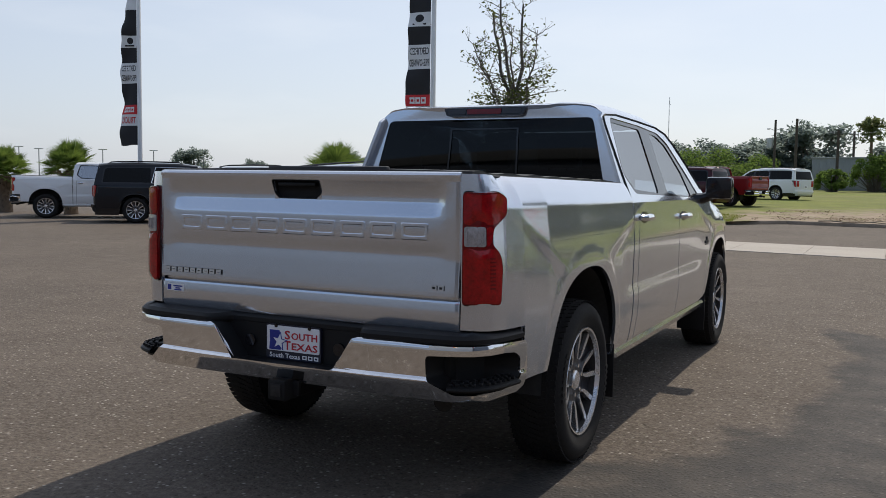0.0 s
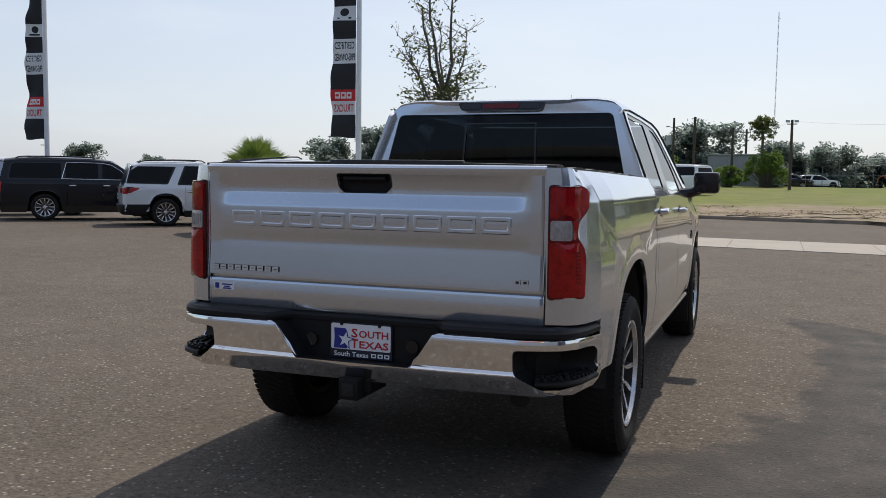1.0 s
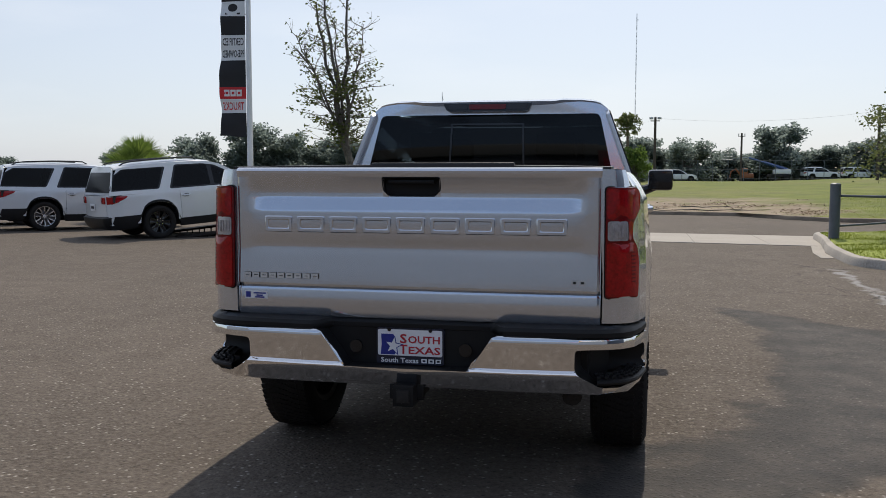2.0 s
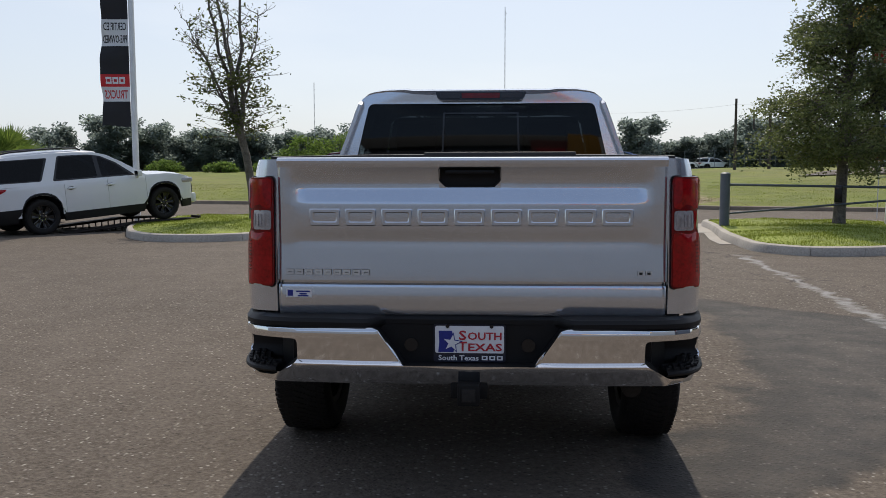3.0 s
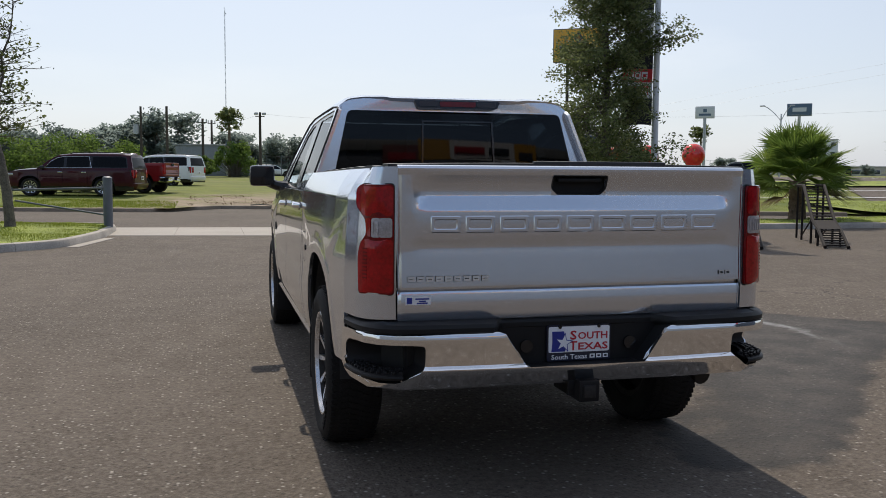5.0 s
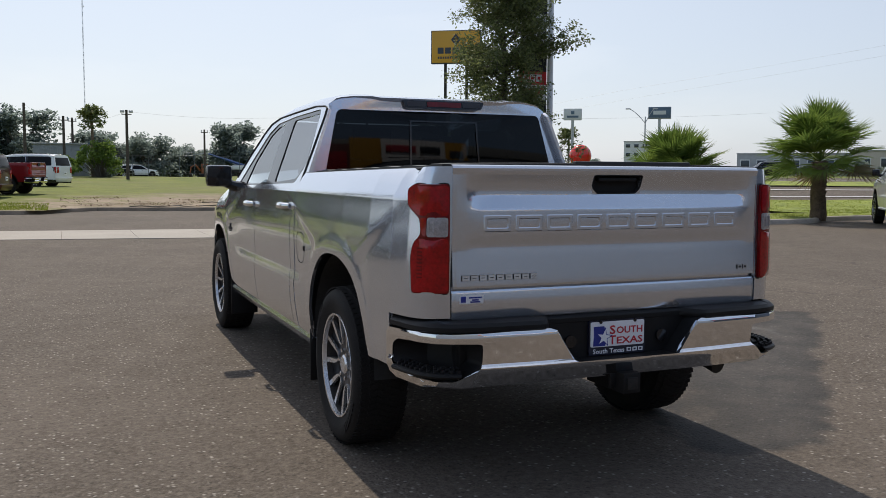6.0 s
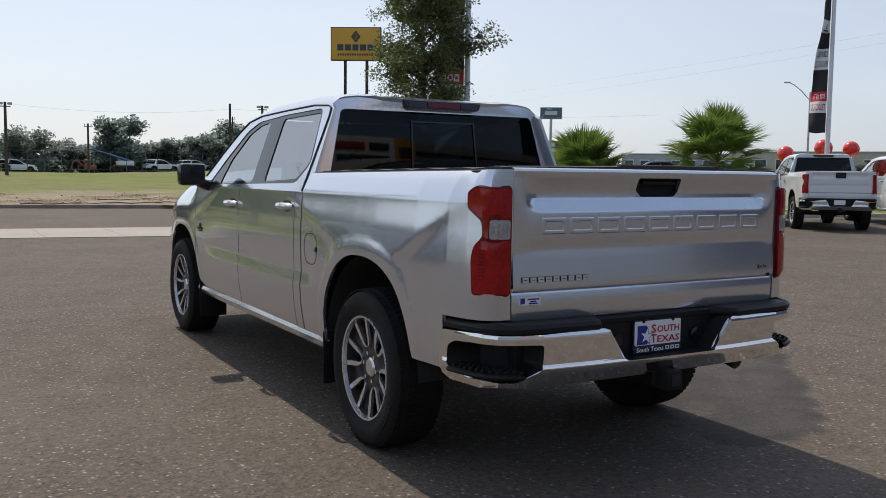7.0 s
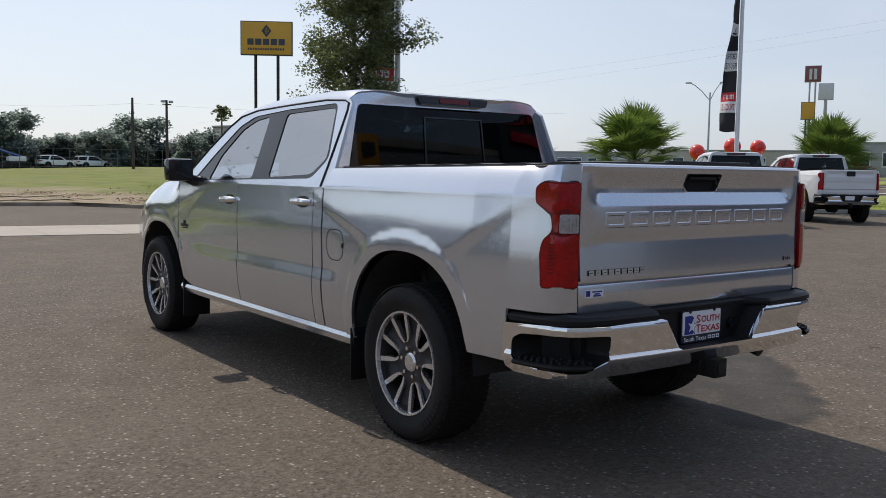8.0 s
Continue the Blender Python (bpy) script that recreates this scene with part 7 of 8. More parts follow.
for i in range(20):
    spots.append((-56 + 64 * i / 19 + rnd.uniform(-2, 2), 138 + rnd.uniform(-5, 5), rnd.uniform(0.7, 1.0)))
# low distant trees beyond the main road
for i in range(26):
    t = i / 25
    spots.append((62 + 120 * t + rnd.uniform(-3, 3), 190 - 130 * t + rnd.uniform(-4, 4), rnd.uniform(0.38, 0.6)))
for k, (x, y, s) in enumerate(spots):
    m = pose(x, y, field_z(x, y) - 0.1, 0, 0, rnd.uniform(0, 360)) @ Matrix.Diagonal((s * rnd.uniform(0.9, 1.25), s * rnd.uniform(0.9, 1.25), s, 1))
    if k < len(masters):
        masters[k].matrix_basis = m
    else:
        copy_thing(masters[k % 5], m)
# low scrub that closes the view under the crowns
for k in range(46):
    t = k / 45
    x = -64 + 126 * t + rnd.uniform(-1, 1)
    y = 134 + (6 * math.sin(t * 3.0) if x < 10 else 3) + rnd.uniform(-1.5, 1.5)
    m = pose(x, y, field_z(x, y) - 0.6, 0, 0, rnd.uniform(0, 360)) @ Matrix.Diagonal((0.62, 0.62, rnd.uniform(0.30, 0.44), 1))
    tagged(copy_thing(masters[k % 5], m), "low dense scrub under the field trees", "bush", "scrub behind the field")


def bush(x, y, r, h, seed, label):
    rnd = random.Random(seed)
    z = field_z(x, y) - 0.05
    th = thing("bush", label, "bush", m=pose(x, y, z))
    tips = []
    bm = bmesh.new()
    for k in range(60):
        a, b = rnd.uniform(0, 2 * math.pi), rnd.random()
        p = Vector((math.cos(a) * r * 0.85 * b ** 0.5, math.sin(a) * r * 0.85 * b ** 0.5, h * 0.86 * math.sqrt(1 - 0.85 * b) * rnd.uniform(0.1, 1.0) ** 0.5))
        pipe(bm, [(0, 0, -0.1), p], [0.04, 0.01], 4)
        tips.append((p, 1.0))
    part("stem", bm, BARK, th)
    leaves("foliage", leaf_cloud(tips, 60, r * 0.22, 0.12, seed + 1, 0.6), LEAFBUSH, th)
    return th


for k, (x, y, r, h) in enumerate([(-19.5, 84, 3.2, 4.2), (-16.2, 83, 3.6, 4.9), (-12.9, 86, 3.6, 4.6), (-9.8, 88, 3.2, 4.0), (-24, 88, 2.2, 1.6), (-30, 90, 2.0, 1.3), (-37, 92, 2.2, 1.5), (-44, 92, 2.0, 1.4)]):
    bush(x, y, r, h, 100 + 2 * k, "bright green rounded bush in the field")
bush(-2.6, 80.4, 1.6, 2.4, 130, "round green bush beside a grey shed")
bush(0.7, 84.0, 2.2, 4.2, 132, "tall light-green bush beside a grey shed")


def tall_palm(x, y, h, seed):
    rnd = random.Random(seed)
    th = thing("palm_tree", "tall dark palm with a shaggy head in the distance", "palm", m=pose(x, y, field_z(x, y)))
    bm = bmesh.new()
    pipe(bm, [(0, 0, -0.2), (0.05, 0, h * 0.5), (0, 0, h - 0.6)], [0.17, 0.13, 0.12], 8)
    part("trunk", bm, PALMBARK, th)
    tips = []
    for k in range(40):
        a, e = rnd.uniform(0, 6.28), rnd.uniform(-1.3, 1.3)
        for t in (0.35, 0.65, 1.0):
            tips.append((Vector((math.cos(a) * math.cos(e) * 1.3 * t, math.sin(a) * math.cos(e) * 1.3 * t, h - 0.6 + 1.1 * math.sin(e) * t - 0.3 * t * t)), 1.0))
    leaves("crown", leaf_cloud(tips, 14, 0.24, 0.22, seed + 1, 0.25), LEAFOAK, th)


tall_palm(0.15, 86.0, 6.5, 140)
tall_palm(58.6, 97.1, 6.4, 144)
tall_palm(46.5, 118.0, 9.0, 146)


# ---- banners on poles ----
def banner_pole(x, y, turn, label, drum=False, curl=0.0, seed=1, wide=0.74, lift=0.0):
    """White pole with a long vertical banner, its back to the lot."""
    th = thing("flag_pole", label, "flag pole", "banner poles round the car park", m=pose(x, y, 0.12 if drum else 0.0, 0, 0, turn))
    base = 0.72 if drum else 0.0
    bm = bmesh.new()
    tube(bm, (0, 0, base), (0, 0, 7.95), 0.085, 0.065, 16)
    part("pole", bm, POLEWHITE, th, "white steel pole")
    bm = bmesh.new()
    tube(bm, (0.05, 0, 7.9), (-0.55, 0, 7.9), 0.025, n=8)
    box(bm, (0, 0, 7.98), (0.34, 0.12, 0.06), 0.02)
    part("cross_arm", bm, POLEWHITE, th)
    if drum:
        bm = bmesh.new()
        prof = [(0.0, 0.72), (0.38, 0.72), (0.42, 0.69), (0.43, 0.1), (0.43, -0.05)]
        lathe(bm, prof, 28)
        bmesh.ops.transform(bm, matrix=Matrix(((0, 0, 1, 0), (0, 1, 0, 0), (1, 0, 0, 0), (0, 0, 0, 1))), verts=bm.verts)
        bmesh.ops.recalc_face_normals(bm, faces=bm.faces)
        part("drum_footing", bm, DRUM, th, "round painted concrete footing")
        bm = bmesh.new()
        tube(bm, (0, 0, 0.7), (0, 0, 0.84), 0.19, 0.17, 16)
        tube(bm, (0, 0, 0.84), (0, 0, 1.25), 0.11, 0.10, 16)
        part("pole_foot", bm, POLEWHITE, th)
    bands = [(2.5, 3.15, CLOTHBLACK), (3.15, 3.53, CLOTHWHITE), (3.53, 3.85, CLOTHRED), (3.85, 4.57, CLOTHBLACK), (4.57, 5.25, CLOTHWHITE), (5.25, 5.75, CLOTHBLACK), (5.75, 6.15, CLOTHWHITE), (6.15, 7.0, CLOTHBLACK), (7.0, 7.8, CLOTHWHITE)]

    def cloth(u, z, off=0.0):
        """u from the pole outwards, 0 to 1."""
        t = (z - 2.5) / 5.3
        w = wide * (1 - (0.25 + curl) * t * t) * (1 - 0.15 * curl)
        yy = 0.05 * math.sin(z * 4.1 + seed + u * 2.5) * u + 0.03 * math.sin(z * 9.0 + seed * 2) * u + curl * 0.35 * math.sin(u * 2.6 + z * 1.4) * u
        return (-0.09 - w * u + 0.02 * math.sin(z * 3 + seed) * u, yy - off, z + lift + (0.05 * math.sin(seed + u * 4) * u if z < 2.6 else 0.0))
    for z0, z1, mm in bands:
        n = max(3, int((z1 - z0) / 0.07))
        bm = bmesh.new()
        rows_mesh(bm, [[cloth(u, z0 + (z1 - z0) * i / n) for u in np.linspace(0, 1, 13)] for i in range(n + 1)])
        solid(part("banner_panel", bm, mm, th), 0.004, 0.0)
    def put(text, z, h, mm, w):
        bm = bmesh.new()
        words(bm, text, h, lambda u, v: cloth(0.5 + u / wide, z + v, 0.007), width=w, bold=0.015)
        part("lettering", bm, mm, th, "lettering seen in reverse from behind", smooth=False)
    put("TRUCKS", 3.335, 0.22, CLOTHRED, wide * 0.84)
    put("CERTIFIED", 5.07, 0.2, CLOTHBLACK, wide * 0.86)
    put("PRE-OWNED", 4.75, 0.2, CLOTHBLACK, wide * 0.9)
    bm = bmesh.new()
    for c, w in ((0.27, 0.2), (0.5, 0.2), (0.73, 0.2)):
        q = [(c - w / 2, 3.60), (c + w / 2, 3.60), (c + w / 2, 3.78), (c - w / 2, 3.78)]
        hh = [(c - w / 2 + 0.05, 3.655), (c + w / 2 - 0.05, 3.655), (c + w / 2 - 0.05, 3.725), (c - w / 2 + 0.05, 3.725)]
        sheet(bm, q, [hh], lambda u, v: cloth(u, v, 0.007))
    part("logo_shape", bm, CLOTHWHITE, th, "white block shapes on red")
    bm = bmesh.new()
    q = [(0.5 + 0.2 * math.cos(a), 5.98 + 0.11 * math.sin(a)) for a in np.linspace(0, 2 * math.pi, 16, endpoint=False)]
    sheet(bm, q, [], lambda u, v: cloth(u, v, 0.007))
    for zz in (5.82,):
        sheet(bm, [(0.2, zz - 0.025), (0.8, zz - 0.025), (0.8, zz + 0.025), (0.2, zz + 0.025)], [], lambda u, v: cloth(u, v, 0.007))
    part("logo_shape", bm, CLOTHBLACK, th)
    # tie lines
    bm = bmesh.new()
    for z in (2.6, 4.2, 5.8, 7.4):
        tube(bm, (0.0, 0, z), (-0.1, 0, z), 0.012, n=6)
    part("tie", bm, GALV, th)
    return th


banner_pole(-20.5, 18.0, 8, "white pole with a wind-curled banner behind parked cars", curl=0.3, seed=2)
banner_pole(-9.4, 18.1, 6, "white pole with a black, white and red hanging banner", seed=5)
banner_pole(8.95, 15.2, -12, "white pole with a banner on a round concrete footing", drum=True, seed=7)
banner_pole(22.95, 15.15, -45, "white pole with a wind-curled banner behind white pickups", curl=0.75, seed=9, wide=0.56, lift=0.42)


# ---- swing barriers at the drive ----
def barrier(x, y, z, side, arm, label, lock=False):
    th = thing("barrier_gate", label, "gate", "barriers at the drive", m=pose(x, y, z, 0, 0, -7))
    bm = bmesh.new()
    tube(bm, (0, 0, -0.1), (0, 0, 1.16), 0.105, n=20)
    tube(bm, (0, 0, 1.16), (0, 0, 1.185), 0.105, 0.06, 20)
    part("post", bm, POSTGREY, th, "blue-grey round steel post")
    bm = bmesh.new()
    tube(bm, (side * 0.10, 0, 0.92), (side * arm, 0, 0.86), 0.028, n=10)
    part("top_bar", bm, POSTGREY, th, "horizontal steel bar")
    bm = bmesh.new()
    tube(bm, (side * 0.10, 0, 0.30), (side * (arm - 0.1), 0, 0.62), 0.024, n=10)
    part("brace_bar", bm, POSTGREY, th, "sloping steel brace")
    bm = bmesh.new()
    tube(bm, (side * (arm - 0.02), 0, 0.93), (side * (arm - 0.02), 0, 0.52), 0.035, n=10)
    part("end_bar", bm, POSTGREY, th)
    if lock:
        bm = bmesh.new()
        box(bm, (side * arm * 0.62, -0.05, 0.72), (0.16, 0.02, 0.34), 0.01)
        part("lock_box", bm, GLOSSBLACK, th, "black lock plate")
    return th


barrier(-3.88, 17.3, 0.12, -1, 2.15, "blue-grey steel swing barrier beside a young tree")
barrier(4.98, 14.9, 0.12, 1, 3.7, "blue-grey steel swing barrier behind the oak", lock=True)


# ---- display ramps ----
def tall_ramp(x, y, heading):
    """Steep steel wheel ramp with a flat landing, ladder rungs and legs."""
    th = thing("display_ramp", "steep dark steel wheel ramp with ladder rungs", "ramp", "display ramps", m=pose(x, y, 0, 0, 0, -heading))
    w, L = 0.42, 3.0

    def zz(v):
        return float(np.interp(v, [0, 0.7, 1.35, 2.55, 3.3], [0.04, 0.32, 0.48, 1.2, 1.2]))
    for sx in (-1, 1):
        bm = bmesh.new()
        pipe(bm, [(sx * w / 2, v, zz(v)) for v in (0, 0.7, 1.35, 2.55, 3.3)], 0.036, 6)
        part("side_rail", bm, RAMPSTEEL, th)
        for v in (0.75, 1.5, 2.6, 3.25):
            bm = bmesh.new()
            tube(bm, (sx * w / 2, v, -0.01), (sx * w / 2, v, zz(v)), 0.024, n=8)
            part("leg", bm, RAMPSTEEL, th)
        bm = bmesh.new()
        tube(bm, (sx * w / 2, 2.6, 0.1), (sx * w / 2, 1.5, 0.5), 0.018, n=6)
        part("brace", bm, RAMPSTEEL, th)
    for i in range(25):
        v = 0.08 + i * 0.102
        if 0.72 < v < 1.3:
            continue
        bm = bmesh.new()
        box(bm, (0, v, zz(v)), (w, 0.04, 0.025), 0.004)
        part("rung", bm, RAMPSTEEL, th)
    for a, b in ((0.72, 1.32), (2.56, 3.3)):
        bm = bmesh.new()
        rows_mesh(bm, [[(x_, v, zz(v) + 0.016) for v in np.linspace(a, b, 6)] for x_ in (-w / 2, w / 2)])
        solid(part("tread_plate", bm, RAMPSTEEL, th), 0.012)
    return th


tall_ramp(8.3, 10.1, 27)
tall_ramp(10.1, 9.95, 27)


def low_ramp(x, y, heading):
    """Pair of long low tracks on many short legs, under the raised estate car."""
    for side in (-0.83, 0.83):
        th = thing("display_ramp", "long low black steel wheel track on short legs", "ramp", "display ramps",
                   m=pose(x, y, 0, 0, 0, -heading) @ Matrix.Translation((side, 0, 0)))
        z = lambda v: float(np.interp(v, [0.35, 2.5, 3.9], [0.02, 0.215, 0.225]))
        for sx in (-0.16, 0.16):
            bm = bmesh.new()
            pipe(bm, [(sx, v, z(v) - 0.03) for v in (0.35, 1.2, 2.5, 3.7)], 0.025, 6)
            part("side_rail", bm, RAMPSTEEL, th)
            for i in range(10):
                v = 0.75 + i * 0.32
                bm = bmesh.new()
                tube(bm, (sx, v, -0.005), (sx, v, z(v) - 0.03), 0.016, n=6)
                part("leg", bm, RAMPSTEEL, th)
        bm = bmesh.new()
        rows_mesh(bm, [[(x_, v, z(v) - 0.008) for v in np.linspace(0.4, 3.7, 12)] for x_ in (-0.15, 0.15)])
        solid(part("tread_plate", bm, RAMPSTEEL, th), 0.01)
        bm = bmesh.new()
        box(bm, (0, 3.7, 0.23), (0.36, 0.06, 0.09), 0.01)
        part("end_stop", bm, RAMPSTEEL, th)


low_ramp(-10.3, 14.25, 39.5)


# ---- balloons ----
def balloon(x, y, z, r):
    th = thing("balloon", "glossy red balloon on a thin stick", "balloon", "red balloons", m=pose(x, y, 0.0))
    bm = bmesh.new()
    bmesh.ops.create_uvsphere(bm, u_segments=24, v_segments=16, radius=r)
    for v in bm.verts:
        k = 1.0 if v.co.z > 0 else 1.0 + 0.12 * (v.co.z / r) ** 2
        v.co.z *= k
        v.co.z += z
    part("bladder", bm, BALLOON, th)
    bm = bmesh.new()
    tube(bm, (0, 0, 0), (0, 0, z - r), 0.012, n=6)
    tube(bm, (0, 0, z - r * 1.2), (0, 0, z - r * 1.05), 0.03, 0.015, n=8)
    part("stick", bm, POLEWHITE, th)


for x, y, z, r in ((23.2, 17.0, 2.25, 0.28), (23.75, 15.9, 2.45, 0.30), (24.4, 15.3, 2.42, 0.27), (12.4, 19.3, 2.02, 0.34), (11.3, 20.1, 1.98, 0.34), (10.5, 20.5, 1.96, 0.34)):
    balloon(x, y, z, r)


# ---- poles, wires, mast ----
def utility_pole(x, y, h, label, kind="plain"):
    th = thing("utility_pole", label, "utility pole", "poles beyond the field", m=pose(x, y, field_z(x, y)))
    h -= 0.8
    bm = bmesh.new()
    tube(bm, (0, 0, -0.3), (0, 0, h), 0.14, 0.10, 10)
    part("pole", bm, WOODPOLE, th)
    if kind == "transformer":
        bm = bmesh.new()
        tube(bm, (-0.45, 0, h - 2.6), (-0.45, 0, h - 1.7), 0.28, n=12)
        part("transformer", bm, GALV, th)
        for sx in (-1, 1):
            bm = bmesh.new()
            pipe(bm, [(0, 0, h - 1.0), (sx * 0.35, 0, h - 0.85), (sx * 0.5, 0, h - 0.8)], 0.03, 6)
            box(bm, (sx * 0.6, 0, h - 0.83), (0.26, 0.16, 0.12), 0.03)
            part("lamp_arm", bm, GALV, th)
    if kind in ("cross", "lamp"):
        bm = bmesh.new()
        box(bm, (0, 0, h - 0.35), (0.8, 0.07, 0.08), 0.015)
        part("cross_arm", bm, WOODPOLE, th)
        for sx in (-0.34, 0.0, 0.34):
            bm = bmesh.new()
            if kind == "lamp" and sx:
                box(bm, (sx, -0.1, h - 0.12), (0.34, 0.25, 0.2), 0.04)
                part("flood_lamp", bm, GALV, th)
            else:
                tube(bm, (sx, 0, h - 0.3), (sx, 0, h - 0.05), 0.05, n=8)
                part("insulator", bm, GALV, th)
    return th


utility_pole(-8.0, 84.9, 7.4, "wooden pole with a transformer and lamps", "transformer")
utility_pole(-5.2, 75.2, 6.9, "plain weathered wooden pole")
utility_pole(-2.3, 80.5, 6.2, "wooden pole with a cross arm", "cross")
utility_pole(-1.5, 92.0, 6.6, "wooden pole behind a grey shed", "cross")
utility_pole(2.6, 75.2, 6.6, "wooden pole with two flood lamps", "lamp")
utility_pole(20.0, 72.6, 6.8, "leaning plain wooden pole")
utility_pole(22.6, 71.7, 6.6, "wooden pole with a flood lamp", "lamp")
utility_pole(36.0, 125.0, 9.0, "wooden pole in the distance", "cross")
utility_pole(13.0, 104.0, 6.5, "wooden pole by the machine yard", "cross")


def wire(pts, sag, r=0.006):
    th = thing("overhead_wire", "thin dark overhead wire between poles", "wire", "overhead wires")
    for a, b in zip(pts, pts[1:]):
        a, b = Vector(a), Vector(b)
        bm = bmesh.new()
        pipe(bm, [a.lerp(b, t / 10) - Vector((0, 0, sag * 4 * (t / 10) * (1 - t / 10))) for t in range(11)], r, 4)
        part("span", bm, GALV, th)


wire([(20.0, 58.0, 4.6), (31.5, 45.0, 7.0), (49.6, 24.2, 10.8), (70.0, 0.8, 15.0)], 0.1, 0.003)
wire([(20.5, 57.5, 4.3), (32.4, 44.3, 6.55), (49.6, 24.2, 10.25), (70.0, 0.8, 14.2)], 0.1, 0.003)
wire([(-5.2, 75.2, 7.0), (-2.3, 80.5, 6.3), (2.6, 75.2, 6.6), (20.0, 72.6, 6.8), (60, 62, 7.5)], 0.5)


def mast(x, y, h, r, label):
    th = thing("radio_mast", label, "mast", m=pose(x, y, 0.0))
    for a in range(3):
        bm = bmesh.new()
        c, s = math.cos(a * 2.094) * r, math.sin(a * 2.094) * r
        tube(bm, (c, s, 0), (c, s, h), r * 0.28, n=5)
        part("mast_leg", bm, GALV, th)
    bm = bmesh.new()
    n = int(h / 1.2)
    for i in range(n):
        for a in range(3):
            p = Vector((math.cos(a * 2.094) * r, math.sin(a * 2.094) * r, i * 1.2))
            q = Vector((math.cos((a + 1) * 2.094) * r, math.sin((a + 1) * 2.094) * r, i * 1.2 + 1.2))
            tube(bm, p, q, r * 0.16, n=4, caps=False)
    part("lattice", bm, GALV, th)
    bm = bmesh.new()
    box(bm, (r * 2.5, 0, h - 1.0), (r * 2, r, r * 2), 0.05)
    part("beacon", bm, GALV, th)


mast(0.8, 145.2, 28.0, 0.075, "thin pale lattice radio mast far beyond the field")
mast(-26.0, 120.0, 13.5, 0.05, "slim pale aerial behind the trees")


def street_lamp(x, y, h, turn, label):
    th = thing("street_lamp", label, "street lamp", "street lamps along the main road", m=pose(x, y, 0, 0, 0, turn))
    bm = bmesh.new()
    tube(bm, (0, 0, 0), (0, 0, h), 0.10, 0.055, 10)
    part("pole", bm, GALV, th)
    for sx in (-0.75, 0.42):
        bm = bmesh.new()
        pipe(bm, [(0, 0, h - 0.6), (sx * 0.8, 0, h + 0.1), (sx * 1.5, 0, h + 0.55), (sx * 1.9, 0, h + 0.7)], 0.035, 6)
        arm = part("arm", bm, GALV, th)
        bm = bmesh.new()
        box(bm, (sx * 2.1, 0, h + 0.72), (0.45, 0.2, 0.10), 0.03)
        part("lamp_head", bm, GALV, arm)


street_lamp(52.2, 38.6, 7.6, -52, "double-arm steel street lamp behind the palms")
street_lamp(47.2, 64.5, 6.9, -35, "double-arm steel street lamp in the distance")


# ---- signs ----
def panel_sign(x, y, z0, z1, w, turn, face, label, posts, shapes=()):
    th = thing("sign", label, "sign", m=pose(x, y, 0, 0, 0, turn))
    bm = bmesh.new()
    box(bm, (0, 0, (z0 + z1) / 2), (w, 0.35, z1 - z0), 0.03)
    part("cabinet", bm, SIGNDARK if face is SIGNYELLOW else GALV, th)
    bm = bmesh.new()
    box(bm, (0, -0.18, (z0 + z1) / 2), (w - 0.12, 0.02, z1 - z0 - 0.12), 0.005)
    part("sign_face", bm, face, th)
    for px in posts:
        bm = bmesh.new()
        tube(bm, (px, 0.0, -0.2), (px, 0.0, z0 + 0.02), 0.10 if len(posts) > 1 else 0.18, n=10)
        part("post", bm, STEELDARK if face is SIGNYELLOW else GALV, th)
    for poly, mm in shapes:
        bm = bmesh.new()
        prism(bm, poly, lambda u, v: (u, -0.205, v), lambda u, v: (u, -0.18, v))
        bmesh.ops.recalc_face_normals(bm, faces=bm.faces)
        part("sign_shape", bm, mm, th)
    return th


def rect(x0, z0, x1, z1):
    return [(x0, z0), (x1, z0), (x1, z1), (x0, z1)]


bars = [(rect(-1.22 + k * 0.5, 9.45, -0.82 + k * 0.5, 9.85), SIGNDARK) for k in range(5)]
bars += [([(0, 9.95), (0.32, 10.35), (0, 10.75), (-0.32, 10.35)], SIGNDARK), ([(0, 10.1), (0.18, 10.35), (0, 10.6), (-0.18, 10.35)], SIGNYELLOW)]
bars += [(rect(-1.2 + k * 0.16, 9.12, -1.1 + k * 0.16, 9.26), SIGNDARK) for k in range(15)]
panel_sign(21.9, 50.45, 8.8, 10.98, 3.35, -33, SIGNYELLOW, "yellow roadside sign on two dark posts", (-0.72, 0.72), bars)
panel_sign(69.0, 91.8, 8.85, 10.4, 2.9, -37, SIGNBLUE, "blue-grey pole sign above the palms", (0.0,), [(rect(-0.8, 9.4, 0.8, 9.9), SIGNWHITE)])
panel_sign(55.1, 90.4, 8.2, 9.6, 2.2, -31, SIGNWHITE, "pale pole sign by the main road", (0.0,), [(rect(-0.7, 8.5, 0.7, 8.75), SIGNBLUE), (rect(-0.2, 8.9, 0.2, 9.3), SIGNBLUE)])
panel_sign(90.2, 53.6, 12.1, 13.95, 1.75, -58, SIGNRED, "dull red square pole sign", (-0.3, 0.3), [(rect(-0.4, 12.4, -0.1, 13.6), SIGNWHITE), (rect(0.1, 12.4, 0.4, 13.6), SIGNWHITE)])
panel_sign(91.0, 52.4, 10.1, 11.95, 1.6, -58, SIGNWHITE, "grey square pole sign", (0.0,))
panel_sign(90.0, 53.9, 7.9, 9.9, 1.5, -58, SIGNYELLOW, "brownish pole sign under a red one", (-0.2, 0.2))
panel_sign(42.0, 96.0, 5.0, 6.2, 3.4, -22, LIFTBLUE, "green-blue road direction sign", (-1.2, 1.2), [(rect(-1.0, 5.4, 1.0, 5.8), SIGNWHITE)])


